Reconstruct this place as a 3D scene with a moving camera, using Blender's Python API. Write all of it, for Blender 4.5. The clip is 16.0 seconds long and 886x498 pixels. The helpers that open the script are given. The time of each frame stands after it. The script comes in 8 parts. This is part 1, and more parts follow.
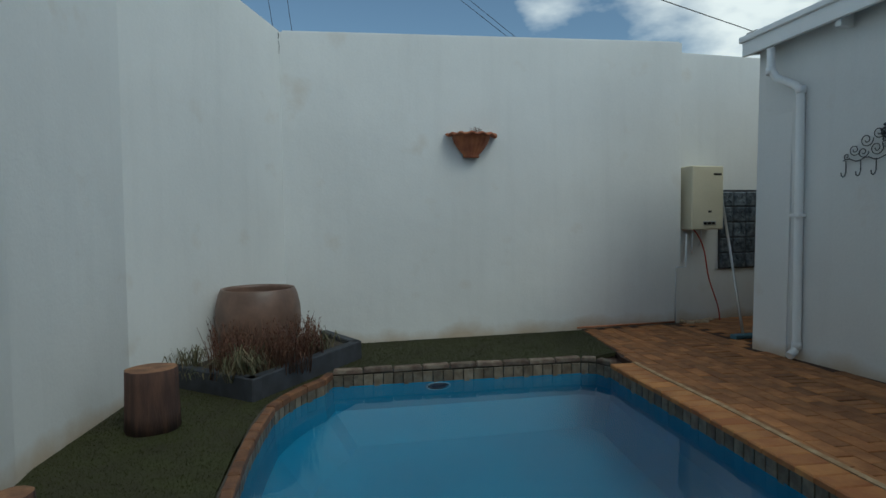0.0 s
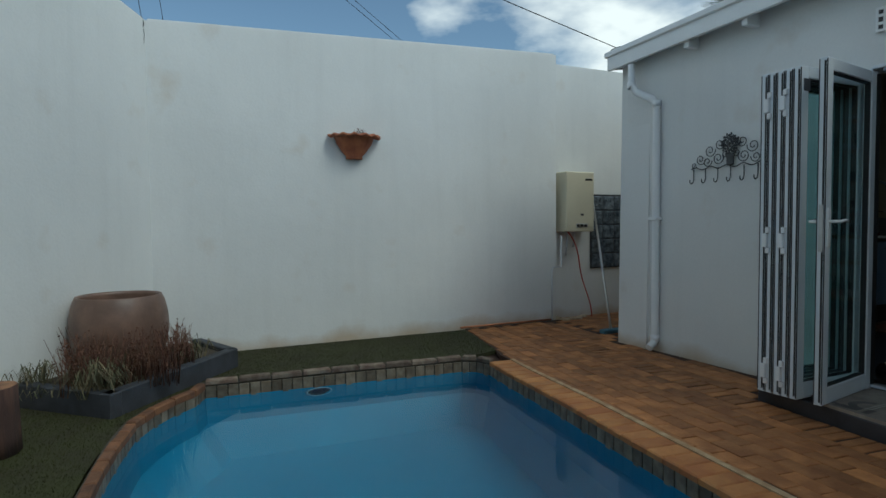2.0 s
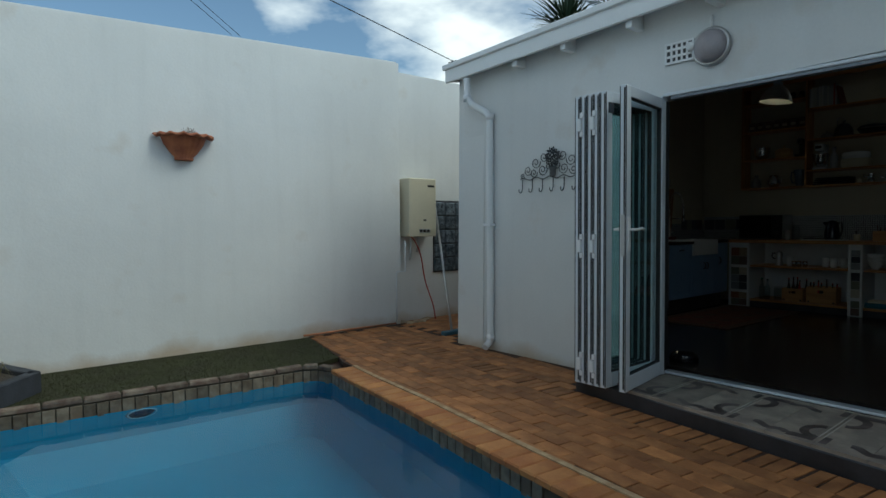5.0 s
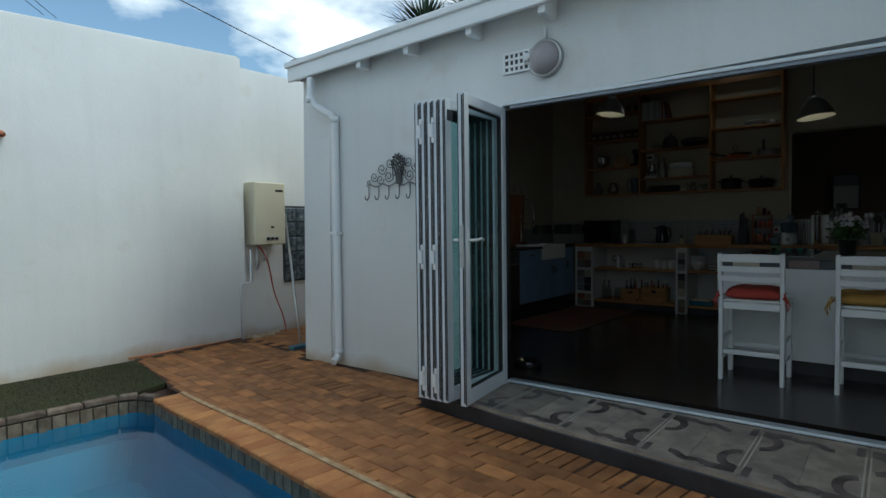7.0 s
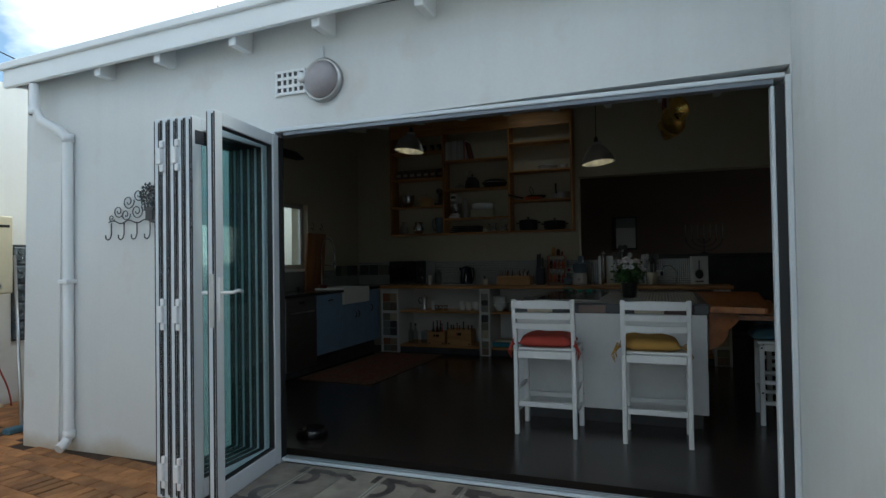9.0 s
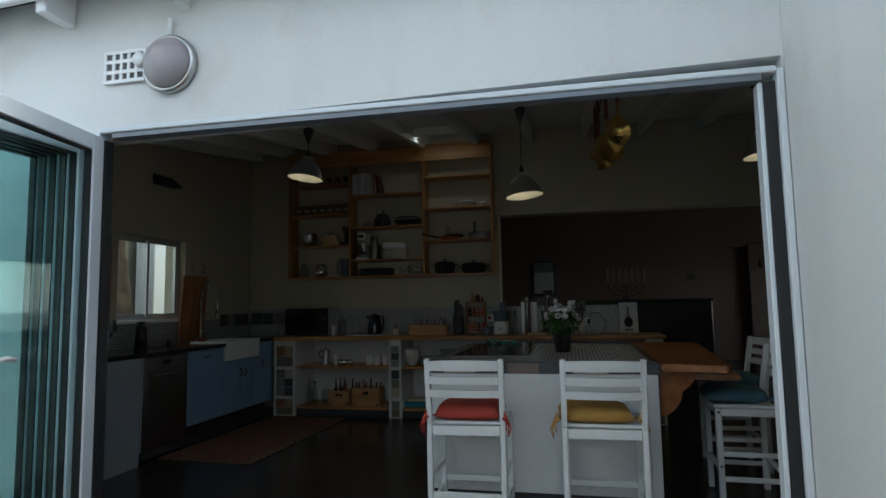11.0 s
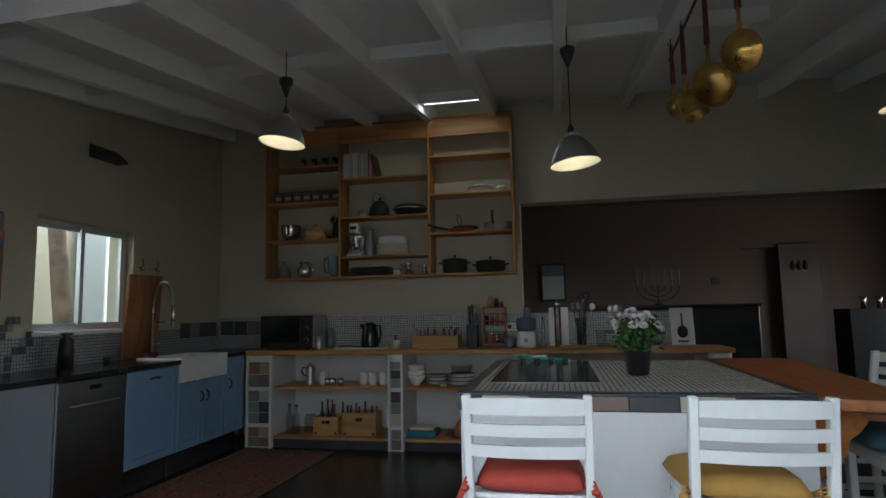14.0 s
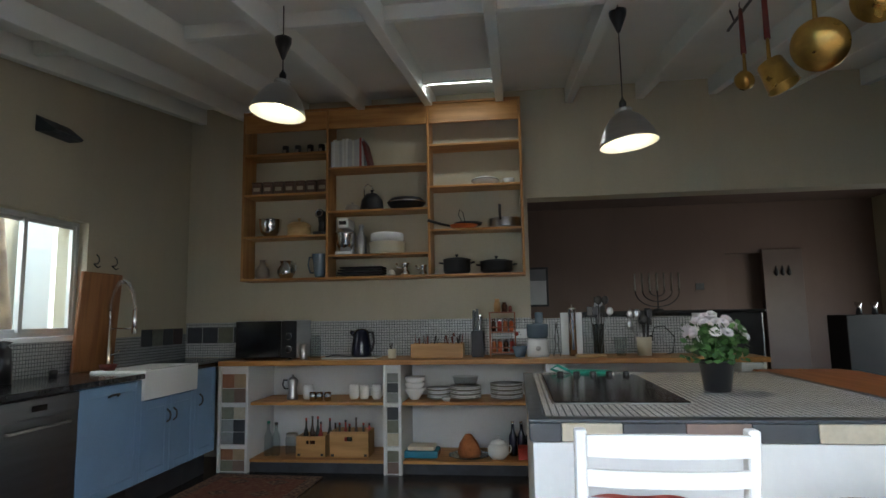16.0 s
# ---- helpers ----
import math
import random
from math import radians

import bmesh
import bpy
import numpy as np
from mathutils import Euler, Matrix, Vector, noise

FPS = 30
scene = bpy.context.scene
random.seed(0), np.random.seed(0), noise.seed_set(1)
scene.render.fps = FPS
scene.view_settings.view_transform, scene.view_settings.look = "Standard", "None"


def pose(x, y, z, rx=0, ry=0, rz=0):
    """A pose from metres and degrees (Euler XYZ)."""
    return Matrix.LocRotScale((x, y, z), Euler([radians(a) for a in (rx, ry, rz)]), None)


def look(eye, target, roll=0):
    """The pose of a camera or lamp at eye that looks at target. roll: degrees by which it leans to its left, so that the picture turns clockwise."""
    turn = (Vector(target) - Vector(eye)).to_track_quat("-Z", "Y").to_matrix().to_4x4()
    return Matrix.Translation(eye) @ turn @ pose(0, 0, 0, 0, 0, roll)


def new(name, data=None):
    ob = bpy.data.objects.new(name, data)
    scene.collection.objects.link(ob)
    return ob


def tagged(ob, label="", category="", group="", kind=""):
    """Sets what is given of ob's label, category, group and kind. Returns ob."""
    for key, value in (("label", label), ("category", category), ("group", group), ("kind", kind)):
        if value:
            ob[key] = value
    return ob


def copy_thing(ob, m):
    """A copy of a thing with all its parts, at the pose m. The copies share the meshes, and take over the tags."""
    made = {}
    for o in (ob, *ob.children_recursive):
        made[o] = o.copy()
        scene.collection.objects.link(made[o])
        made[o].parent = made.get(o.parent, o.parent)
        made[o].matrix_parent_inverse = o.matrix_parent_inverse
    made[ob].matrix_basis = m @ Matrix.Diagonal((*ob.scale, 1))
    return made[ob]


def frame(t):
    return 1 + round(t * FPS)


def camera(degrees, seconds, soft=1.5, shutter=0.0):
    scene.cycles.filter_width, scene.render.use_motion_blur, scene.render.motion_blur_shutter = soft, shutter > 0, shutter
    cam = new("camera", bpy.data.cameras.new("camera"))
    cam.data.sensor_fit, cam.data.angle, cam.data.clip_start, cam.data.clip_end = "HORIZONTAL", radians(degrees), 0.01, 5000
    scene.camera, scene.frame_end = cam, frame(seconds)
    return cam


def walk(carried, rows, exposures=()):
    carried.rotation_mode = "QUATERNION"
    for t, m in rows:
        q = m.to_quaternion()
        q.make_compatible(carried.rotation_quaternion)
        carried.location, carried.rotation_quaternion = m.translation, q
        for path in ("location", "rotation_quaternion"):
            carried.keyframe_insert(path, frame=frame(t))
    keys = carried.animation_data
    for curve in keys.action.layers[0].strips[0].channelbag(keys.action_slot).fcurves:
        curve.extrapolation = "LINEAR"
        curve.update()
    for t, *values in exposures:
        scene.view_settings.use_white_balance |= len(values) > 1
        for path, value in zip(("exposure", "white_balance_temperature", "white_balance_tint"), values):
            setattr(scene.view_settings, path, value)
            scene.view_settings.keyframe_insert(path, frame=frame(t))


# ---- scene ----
cam = camera(74.3, 16.0)
PATH = [
    (0, (-0.297, -0.111, 1.217), (0.225, 1.817, 1.126), -0.6),
    (0.5, (-0.271, -0.115, 1.205), (0.353, 1.783, 1.119), -0.6),
    (1, (-0.277, -0.105, 1.218), (0.432, 1.763, 1.13), -0.6),
    (1.5, (-0.243, -0.137, 1.231), (0.54, 1.701, 1.139), -0.5),
    (2, (-0.202, -0.145, 1.216), (0.66, 1.657, 1.129), -0.5),
    (2.5, (-0.191, -0.153, 1.225), (0.762, 1.603, 1.135), -0.4),
    (3, (-0.183, -0.158, 1.231), (0.85, 1.552, 1.14), -0.4),
    (5.5, (-0.078, -0.224, 1.259), (1.28, 1.242, 1.176), -0.5),
    (6, (-0.001, -0.225, 1.281), (1.443, 1.155, 1.196), -0.6),
    (6.5, (0.119, -0.224, 1.29), (1.641, 1.071, 1.211), -0.6),
    (7, (0.207, -0.227, 1.305), (1.788, 0.995, 1.225), -0.7),
    (7.5, (0.349, -0.21, 1.308), (2.008, 0.906, 1.251), -0.7),
    (8, (0.508, -0.186, 1.335), (2.24, 0.815, 1.299), -0.7),
    (8.5, (0.665, -0.187, 1.357), (2.48, 0.654, 1.347), -0.7),
    (9, (0.877, -0.185, 1.364), (2.75, 0.516, 1.4), -0.9),
    (9.5, (1.07, -0.172, 1.368), (2.976, 0.429, 1.45), -1.0),
    (10, (1.28, -0.113, 1.371), (3.207, 0.404, 1.5), -1.0),
    (12.5, (2.351, 0.196, 1.391), (4.302, 0.588, 1.593), -1.1),
    (13, (2.527, 0.274, 1.373), (4.478, 0.665, 1.576), -1.2),
    (13.5, (2.759, 0.375, 1.367), (4.709, 0.767, 1.579), -1.1),
    (14, (2.894, 0.481, 1.363), (4.846, 0.863, 1.575), -1.1),
    (14.5, (3.044, 0.641, 1.366), (4.998, 1.006, 1.583), -1.1),
    (15, (3.149, 0.767, 1.363), (5.11, 1.092, 1.584), -1.1),
    (15.5, (3.28, 0.876, 1.349), (5.247, 1.16, 1.576), -1.0),
    (16, (3.399, 0.96, 1.361), (5.371, 1.202, 1.591), -1.0),
]
EXPOSURES = [(0, -0.3, 6150, -6), (3, -0.02, 6150, -6), (5.5, 0.12, 6150, -6), (8, 0.76, 6250, -3), (9, 1.0, 6450, -2), (10, 1.25, 6500, -2), (12.5, 1.85, 6550, 3), (13, 2.08, 6530, 3), (14, 2.75, 6500, 3), (15, 3.28, 6650, 4), (16, 3.72, 6700, 4)]
walk(cam, [(t, look(eye, target, roll)) for t, eye, target, roll in PATH], EXPOSURES)

# ---- world, sun, sky ----
world = bpy.data.worlds.new("sky")
scene.world = world
world.use_nodes = True
wn, wl = world.node_tree.nodes, world.node_tree.links
wn.clear()
SUN_EL, SUN_ROT = radians(50), radians(155)
sky = wn.new("ShaderNodeTexSky")
sky.sky_type, sky.sun_disc, sky.sun_elevation, sky.sun_rotation = "NISHITA", False, SUN_EL, SUN_ROT
sky.air_density, sky.dust_density, sky.ozone_density = 1.0, 0.8, 1.7
geo = wn.new("ShaderNodeTexCoord")
stretch = wn.new("ShaderNodeMapping")
stretch.inputs["Scale"].default_value = (1.0, 1.0, 2.2)
stretch.inputs["Location"].default_value = (1.15, 0.62, 0.25)
cloud = wn.new("ShaderNodeTexNoise")
cloud.inputs["Scale"].default_value, cloud.inputs["Detail"].default_value, cloud.inputs["Roughness"].default_value = 1.9, 7.0, 0.5
ramp = wn.new("ShaderNodeValToRGB")
ramp.color_ramp.elements[0].position, ramp.color_ramp.elements[1].position = 0.5, 0.59
tone = wn.new("ShaderNodeMix")
tone.data_type = "RGBA"
tone.inputs["B"].default_value = (9.6, 9.6, 10.0, 1)
bg = wn.new("ShaderNodeBackground")
bg.inputs["Strength"].default_value = 0.11
out = wn.new("ShaderNodeOutputWorld")
wl.new(geo.outputs["Generated"], stretch.inputs["Vector"])
wl.new(stretch.outputs["Vector"], cloud.inputs["Vector"])
wl.new(cloud.outputs["Fac"], ramp.inputs["Fac"])
wl.new(ramp.outputs["Color"], tone.inputs["Factor"])
wl.new(sky.outputs["Color"], tone.inputs["A"])
wl.new(tone.outputs["Result"], bg.inputs["Color"])
wl.new(bg.outputs["Background"], out.inputs["Surface"])

sun = new("sun", bpy.data.lights.new("sun", "SUN"))
sun.data.energy, sun.data.angle, sun.data.color = 1.1, radians(25), (1.0, 0.96, 0.9)
sun.matrix_world = look((math.sin(SUN_ROT) * math.cos(SUN_EL), math.cos(SUN_ROT) * math.cos(SUN_EL), math.sin(SUN_EL)), (0, 0, 0))


# ---- materials ----
def principled(name):
    m = bpy.data.materials.new(name)
    m.use_nodes = True
    return m, m.node_tree.nodes, m.node_tree.links, m.node_tree.nodes["Principled BSDF"]


def paint(name, base, rough=0.5, metal=0.0, vary=0.12, scale=3.0, fine=60.0, bump=0.1, other=None, mix=0.5, rnd=0.0, island=0.0, stretch=(1, 1, 1), dirt=0.0):
    """A surface with a broad and a fine variation, an optional second colour in patches, and a shade by object or by island."""
    m, n, l, p = principled(name)
    tc, oi, mp = n.new("ShaderNodeTexCoord"), n.new("ShaderNodeObjectInfo"), n.new("ShaderNodeMapping")
    add = n.new("ShaderNodeVectorMath")
    add.operation = "MULTIPLY_ADD"
    comb = n.new("ShaderNodeCombineXYZ")
    for k in range(3):
        l.new(oi.outputs["Random"], comb.inputs[k])
    l.new(comb.outputs[0], add.inputs[0])
    add.inputs[1].default_value = (37.0, 21.0, 53.0)
    l.new(tc.outputs["Object"], add.inputs[2])
    mp.inputs["Scale"].default_value = stretch
    l.new(add.outputs[0], mp.inputs["Vector"])
    big, small = n.new("ShaderNodeTexNoise"), n.new("ShaderNodeTexNoise")
    big.inputs["Scale"].default_value, big.inputs["Detail"].default_value = scale, 5
    small.inputs["Scale"].default_value, small.inputs["Detail"].default_value = fine, 3
    l.new(mp.outputs[0], big.inputs["Vector"])
    l.new(mp.outputs[0], small.inputs["Vector"])
    a, b = (*base, 1), (*(other or [c * (1 - vary) for c in base]), 1)
    ramp = n.new("ShaderNodeValToRGB")
    ramp.color_ramp.elements[0].position, ramp.color_ramp.elements[1].position = 0.5 - 0.18 * (1.2 - mix) - 0.02, 0.5 + 0.22 * mix
    ramp.color_ramp.elements[0].color, ramp.color_ramp.elements[1].color = a, b
    l.new(big.outputs["Fac"], ramp.inputs["Fac"])
    grain = n.new("ShaderNodeMapRange")
    grain.inputs["To Min"].default_value, grain.inputs["To Max"].default_value = 1 - vary, 1 + vary
    l.new(small.outputs["Fac"], grain.inputs["Value"])
    last = grain.outputs["Result"]
    for amount, source in ((rnd, oi.outputs["Random"]), (island, None)):
        if amount:
            if source is None:
                source = n.new("ShaderNodeNewGeometry").outputs["Random Per Island"]
            r = n.new("ShaderNodeMapRange")
            r.inputs["To Min"].default_value, r.inputs["To Max"].default_value = 1 - amount, 1 + amount
            l.new(source, r.inputs["Value"])
            mul = n.new("ShaderNodeMath")
            mul.operation = "MULTIPLY"
            l.new(last, mul.inputs[0])
            l.new(r.outputs["Result"], mul.inputs[1])
            last = mul.outputs[0]
    vm = n.new("ShaderNodeVectorMath")
    vm.operation = "SCALE"
    l.new(ramp.outputs["Color"], vm.inputs[0])
    l.new(last, vm.inputs["Scale"])
    l.new(vm.outputs[0], p.inputs["Base Color"])
    rr = n.new("ShaderNodeMapRange")
    rr.inputs["To Min"].default_value, rr.inputs["To Max"].default_value = max(0.02, rough - 0.12 * rough), min(1, rough + 0.15 * rough)
    l.new(big.outputs["Fac"], rr.inputs["Value"])
    l.new(rr.outputs["Result"], p.inputs["Roughness"])
    p.inputs["Metallic"].default_value = metal
    if bump:
        bp = n.new("ShaderNodeBump")
        bp.inputs["Strength"].default_value, bp.inputs["Distance"].default_value = min(1, bump * 2), 0.004
        l.new(small.outputs["Fac"], bp.inputs["Height"])
        l.new(bp.outputs["Normal"], p.inputs["Normal"])
    return m


def wood(name, base, dark, along=1, rough=0.45, scale=1.0):
    """Planks with grain that runs along one axis (0 x, 1 y, 2 z) of the object."""
    s = [9.0 * scale] * 3
    s[along] = 0.7 * scale
    return paint(name, base, rough, vary=0.14, scale=2.2, fine=11, bump=0.06, other=dark, mix=0.8, stretch=s, rnd=0.1)


def glow(name, colour, strength):
    m, n, l, p = principled(name)
    p.inputs["Base Color"].default_value = (*colour, 1)
    p.inputs["Emission Color"].default_value = (*colour, 1)
    p.inputs["Emission Strength"].default_value = strength
    return m


def glass(name, tint=(1, 1, 1), rough=0.0, ior=1.45):
    m, n, l, p = principled(name)
    p.inputs["Base Color"].default_value = (*tint, 1)
    p.inputs["Roughness"].default_value, p.inputs["IOR"].default_value = rough, ior
    p.inputs["Transmission Weight"].default_value = 1.0
    return m


def thin_glass(name, tint=(0.9, 0.95, 0.95), gloss=1.0):
    """A pane: clear, tinted, with a mirror's sheen that grows at a grazing angle."""
    m, n, l, p = principled(name)
    n.remove(p)
    o = n["Material Output"]
    tr, gl, mx, lw, pw, fr = n.new("ShaderNodeBsdfTransparent"), n.new("ShaderNodeBsdfGlossy"), n.new("ShaderNodeMixShader"), n.new("ShaderNodeLayerWeight"), n.new("ShaderNodeMath"), n.new("ShaderNodeMapRange")
    tr.inputs["Color"].default_value, gl.inputs["Roughness"].default_value = (*tint, 1), 0.02
    lw.inputs["Blend"].default_value, pw.operation, pw.inputs[1].default_value = 0.5, "POWER", 5.0
    fr.inputs["To Min"].default_value = 0.05
    l.new(lw.outputs["Facing"], pw.inputs[0])
    l.new(pw.outputs[0], fr.inputs["Value"])
    l.new(fr.outputs[0], mx.inputs["Fac"])
    l.new(tr.outputs[0], mx.inputs[1])
    l.new(gl.outputs[0], mx.inputs[2])
    l.new(mx.outputs[0], o.inputs["Surface"])
    return m


def grid_tiles(name, colour, grout, pitch, axes=(0, 1), width=0.14, rough=0.25, spread=0.1):
    """Small mosaic tiles with recessed grout, laid on two axes."""
    m, n, l, p = principled(name)
    tc, sep = n.new("ShaderNodeTexCoord"), n.new("ShaderNodeSeparateXYZ")
    l.new(tc.outputs["Object"], sep.inputs[0])
    marks, cells = [], n.new("ShaderNodeCombineXYZ")
    for k, axis in enumerate(axes):
        div, frac, gt, fl = (n.new("ShaderNodeMath") for _ in range(4))
        div.operation, frac.operation, gt.operation, fl.operation = "DIVIDE", "FRACT", "GREATER_THAN", "FLOOR"
        div.inputs[1].default_value, gt.inputs[1].default_value = pitch, width
        l.new(sep.outputs[axis], div.inputs[0])
        l.new(div.outputs[0], frac.inputs[0])
        l.new(div.outputs[0], fl.inputs[0])
        l.new(frac.outputs[0], gt.inputs[0])
        l.new(fl.outputs[0], cells.inputs[k])
        marks.append(gt)
    both = n.new("ShaderNodeMath")
    both.operation = "MULTIPLY"
    l.new(marks[0].outputs[0], both.inputs[0])
    l.new(marks[1].outputs[0], both.inputs[1])
    wh = n.new("ShaderNodeTexWhiteNoise")
    l.new(cells.outputs[0], wh.inputs["Vector"])
    shade = n.new("ShaderNodeMapRange")
    shade.inputs["To Min"].default_value, shade.inputs["To Max"].default_value = 1 - spread, 1 + spread
    l.new(wh.outputs["Value"], shade.inputs["Value"])
    vm = n.new("ShaderNodeVectorMath")
    vm.operation = "SCALE"
    vm.inputs[0].default_value = colour
    l.new(shade.outputs["Result"], vm.inputs["Scale"])
    mix = n.new("ShaderNodeMix")
    mix.data_type = "RGBA"
    mix.inputs["A"].default_value = (*grout, 1)
    l.new(both.outputs[0], mix.inputs["Factor"])
    l.new(vm.outputs[0], mix.inputs["B"])
    l.new(mix.outputs["Result"], p.inputs["Base Color"])
    rg = n.new("ShaderNodeMapRange")
    rg.inputs["To Min"].default_value, rg.inputs["To Max"].default_value = 0.85, rough
    l.new(both.outputs[0], rg.inputs["Value"])
    l.new(rg.outputs["Result"], p.inputs["Roughness"])
    bp = n.new("ShaderNodeBump")
    bp.inputs["Strength"].default_value, bp.inputs["Distance"].default_value = 0.6, 0.002
    l.new(both.outputs[0], bp.inputs["Height"])
    l.new(bp.outputs["Normal"], p.inputs["Normal"])
    return m


def plaster(name, base, stain, stain_height=0.16, amount=0.75):
    """Painted plaster with trowel waves, faint water streaks, and rust and dirt splashed up from the ground."""
    m = paint(name, base, 0.75, vary=0.035, scale=0.8, fine=45, bump=0.16, other=[c * 0.92 for c in base], mix=0.6)
    n, l = m.node_tree.nodes, m.node_tree.links
    p = n["Principled BSDF"]
    old = p.inputs["Base Color"].links[0].from_socket
    tc, sep = n.new("ShaderNodeTexCoord"), n.new("ShaderNodeSeparateXYZ")
    l.new(tc.outputs["Object"], sep.inputs[0])
    up = n.new("ShaderNodeMapRange")
    up.inputs["From Min"].default_value, up.inputs["From Max"].default_value = 0.0, stain_height
    up.inputs["To Min"].default_value, up.inputs["To Max"].default_value = 0.42, -0.05
    l.new(sep.outputs["Z"], up.inputs["Value"])
    no = n.new("ShaderNodeTexNoise")
    no.inputs["Scale"].default_value, no.inputs["Detail"].default_value = 2.2, 8
    l.new(tc.outputs["Object"], no.inputs["Vector"])
    ad = n.new("ShaderNodeMath")
    l.new(up.outputs["Result"], ad.inputs[0])
    l.new(no.outputs["Fac"], ad.inputs[1])
    fac = n.new("ShaderNodeMapRange")
    fac.inputs["From Min"].default_value, fac.inputs["From Max"].default_value, fac.inputs["To Max"].default_value = 0.58, 0.98, amount
    l.new(ad.outputs[0], fac.inputs["Value"])
    mp = n.new("ShaderNodeMapping")
    mp.inputs["Scale"].default_value = (5.0, 5.0, 0.35)
    l.new(tc.outputs["Object"], mp.inputs["Vector"])
    streak = n.new("ShaderNodeTexNoise")
    streak.inputs["Scale"].default_value, streak.inputs["Detail"].default_value = 1.5, 6
    l.new(mp.outputs[0], streak.inputs["Vector"])
    sm = n.new("ShaderNodeMapRange")
    sm.inputs["From Min"].default_value, sm.inputs["From Max"].default_value = 0.5, 0.8
    sm.inputs["To Min"].default_value, sm.inputs["To Max"].default_value = 1.0, 0.955
    l.new(streak.outputs["Fac"], sm.inputs["Value"])
    sc = n.new("ShaderNodeVectorMath")
    sc.operation = "SCALE"
    l.new(old, sc.inputs[0])
    l.new(sm.outputs["Result"], sc.inputs["Scale"])
    mix = n.new("ShaderNodeMix")
    mix.data_type = "RGBA"
    mix.inputs["B"].default_value = (*stain, 1)
    l.new(sc.outputs[0], mix.inputs["A"])
    l.new(fac.outputs["Result"], mix.inputs["Factor"])
    l.new(mix.outputs["Result"], p.inputs["Base Color"])
    wave = n.new("ShaderNodeTexNoise")
    wave.inputs["Scale"].default_value = 2.4
    l.new(tc.outputs["Object"], wave.inputs["Vector"])
    bp = n.new("ShaderNodeBump")
    bp.inputs["Strength"].default_value, bp.inputs["Distance"].default_value = 0.5, 0.02
    l.new(wave.outputs["Fac"], bp.inputs["Height"])
    l.new(p.inputs["Normal"].links[0].from_socket, bp.inputs["Normal"])
    l.new(bp.outputs["Normal"], p.inputs["Normal"])
    return m


WHITE_WALL = plaster("white_plaster", (0.72, 0.73, 0.72), (0.45, 0.33, 0.2))
ROOM_WALL = plaster("room_plaster", (0.51, 0.46, 0.345), (0.5, 0.45, 0.38), 0.3, 0.15)
BROWN_WALL = plaster("brown_plaster", (0.165, 0.115, 0.095), (0.1, 0.07, 0.06), 0.3, 0.2)
CEILING = paint("ceiling_paint", (0.8, 0.82, 0.79), 0.7, vary=0.03, bump=0.05)
WHITE_TRIM = paint("white_gloss", (0.8, 0.81, 0.81), 0.35, vary=0.03, bump=0.03)
WHITE_WOOD = paint("white_painted_wood", (0.7, 0.71, 0.71), 0.4, vary=0.05, scale=4, fine=30, bump=0.08)
WHITE_METAL = paint("white_powder_coat", (0.66, 0.7, 0.73), 0.35, vary=0.03, bump=0.02)
BLACK_PAINT = paint("black_gloss_paint", (0.02, 0.021, 0.024), 0.35, vary=0.2, scale=4, bump=0.1, other=(0.04, 0.04, 0.045))
BLACK_RUBBER = paint("black_seal", (0.012, 0.012, 0.013), 0.55, vary=0.1)
BLACK_STONE = paint("black_granite", (0.015, 0.015, 0.017), 0.15, vary=0.3, scale=30, fine=200, bump=0.0, other=(0.03, 0.03, 0.033))
FLOOR = paint("dark_screed", (0.018, 0.015, 0.014), 0.22, vary=0.2, scale=1.2, fine=18, bump=0.02, other=(0.03, 0.023, 0.02))
PINE = wood("pine_planks", (0.5, 0.245, 0.078), (0.34, 0.145, 0.042), 1)
PINE_UP = wood("pine_upright", (0.5, 0.245, 0.078), (0.34, 0.145, 0.042), 2)
TABLE_WOOD = wood("orange_pine", (0.33, 0.115, 0.03), (0.22, 0.07, 0.018), 0, 0.3)
BLUE_PAINT = paint("blue_cabinet_paint", (0.18, 0.3, 0.46), 0.4, vary=0.05, scale=5, bump=0.05)
STEEL = paint("brushed_steel", (0.5, 0.5, 0.5), 0.3, 1.0, vary=0.08, scale=2, fine=40, bump=0.03, stretch=(1, 1, 12))
CHROME = paint("chrome", (0.8, 0.8, 0.8), 0.08, 1.0, vary=0.02, bump=0.0)
BRASS = paint("brass", (0.6, 0.38, 0.1), 0.28, 1.0, vary=0.15, scale=12, bump=0.06, other=(0.42, 0.26, 0.08))
COPPER = paint("copper", (0.7, 0.3, 0.16), 0.3, 1.0, vary=0.15, scale=12, bump=0.05)
BLACK_PLASTIC = paint("black_plastic", (0.015, 0.015, 0.017), 0.3, vary=0.1, bump=0.02)
BLACK_GLASS = paint("black_glass", (0.006, 0.006, 0.008), 0.13, vary=0.05, bump=0.0)
CERAMIC = paint("white_ceramic", (0.78, 0.79, 0.78), 0.15, vary=0.03, bump=0.0)
CREAM = paint("cream_enamel", (0.66, 0.61, 0.46), 0.3, vary=0.05)
IRON = paint("cast_iron", (0.02, 0.02, 0.022), 0.5, vary=0.2, bump=0.1)
RED = paint("red_cloth", (0.4, 0.05, 0.035), 0.85, vary=0.12, scale=8, fine=250, bump=0.3)
YELLOW = paint("mustard_cloth", (0.42, 0.235, 0.055), 0.85, vary=0.12, scale=8, fine=250, bump=0.3)
TEAL = paint("teal_cloth", (0.07, 0.16, 0.21), 0.85, vary=0.12, scale=8, fine=250, bump=0.3)
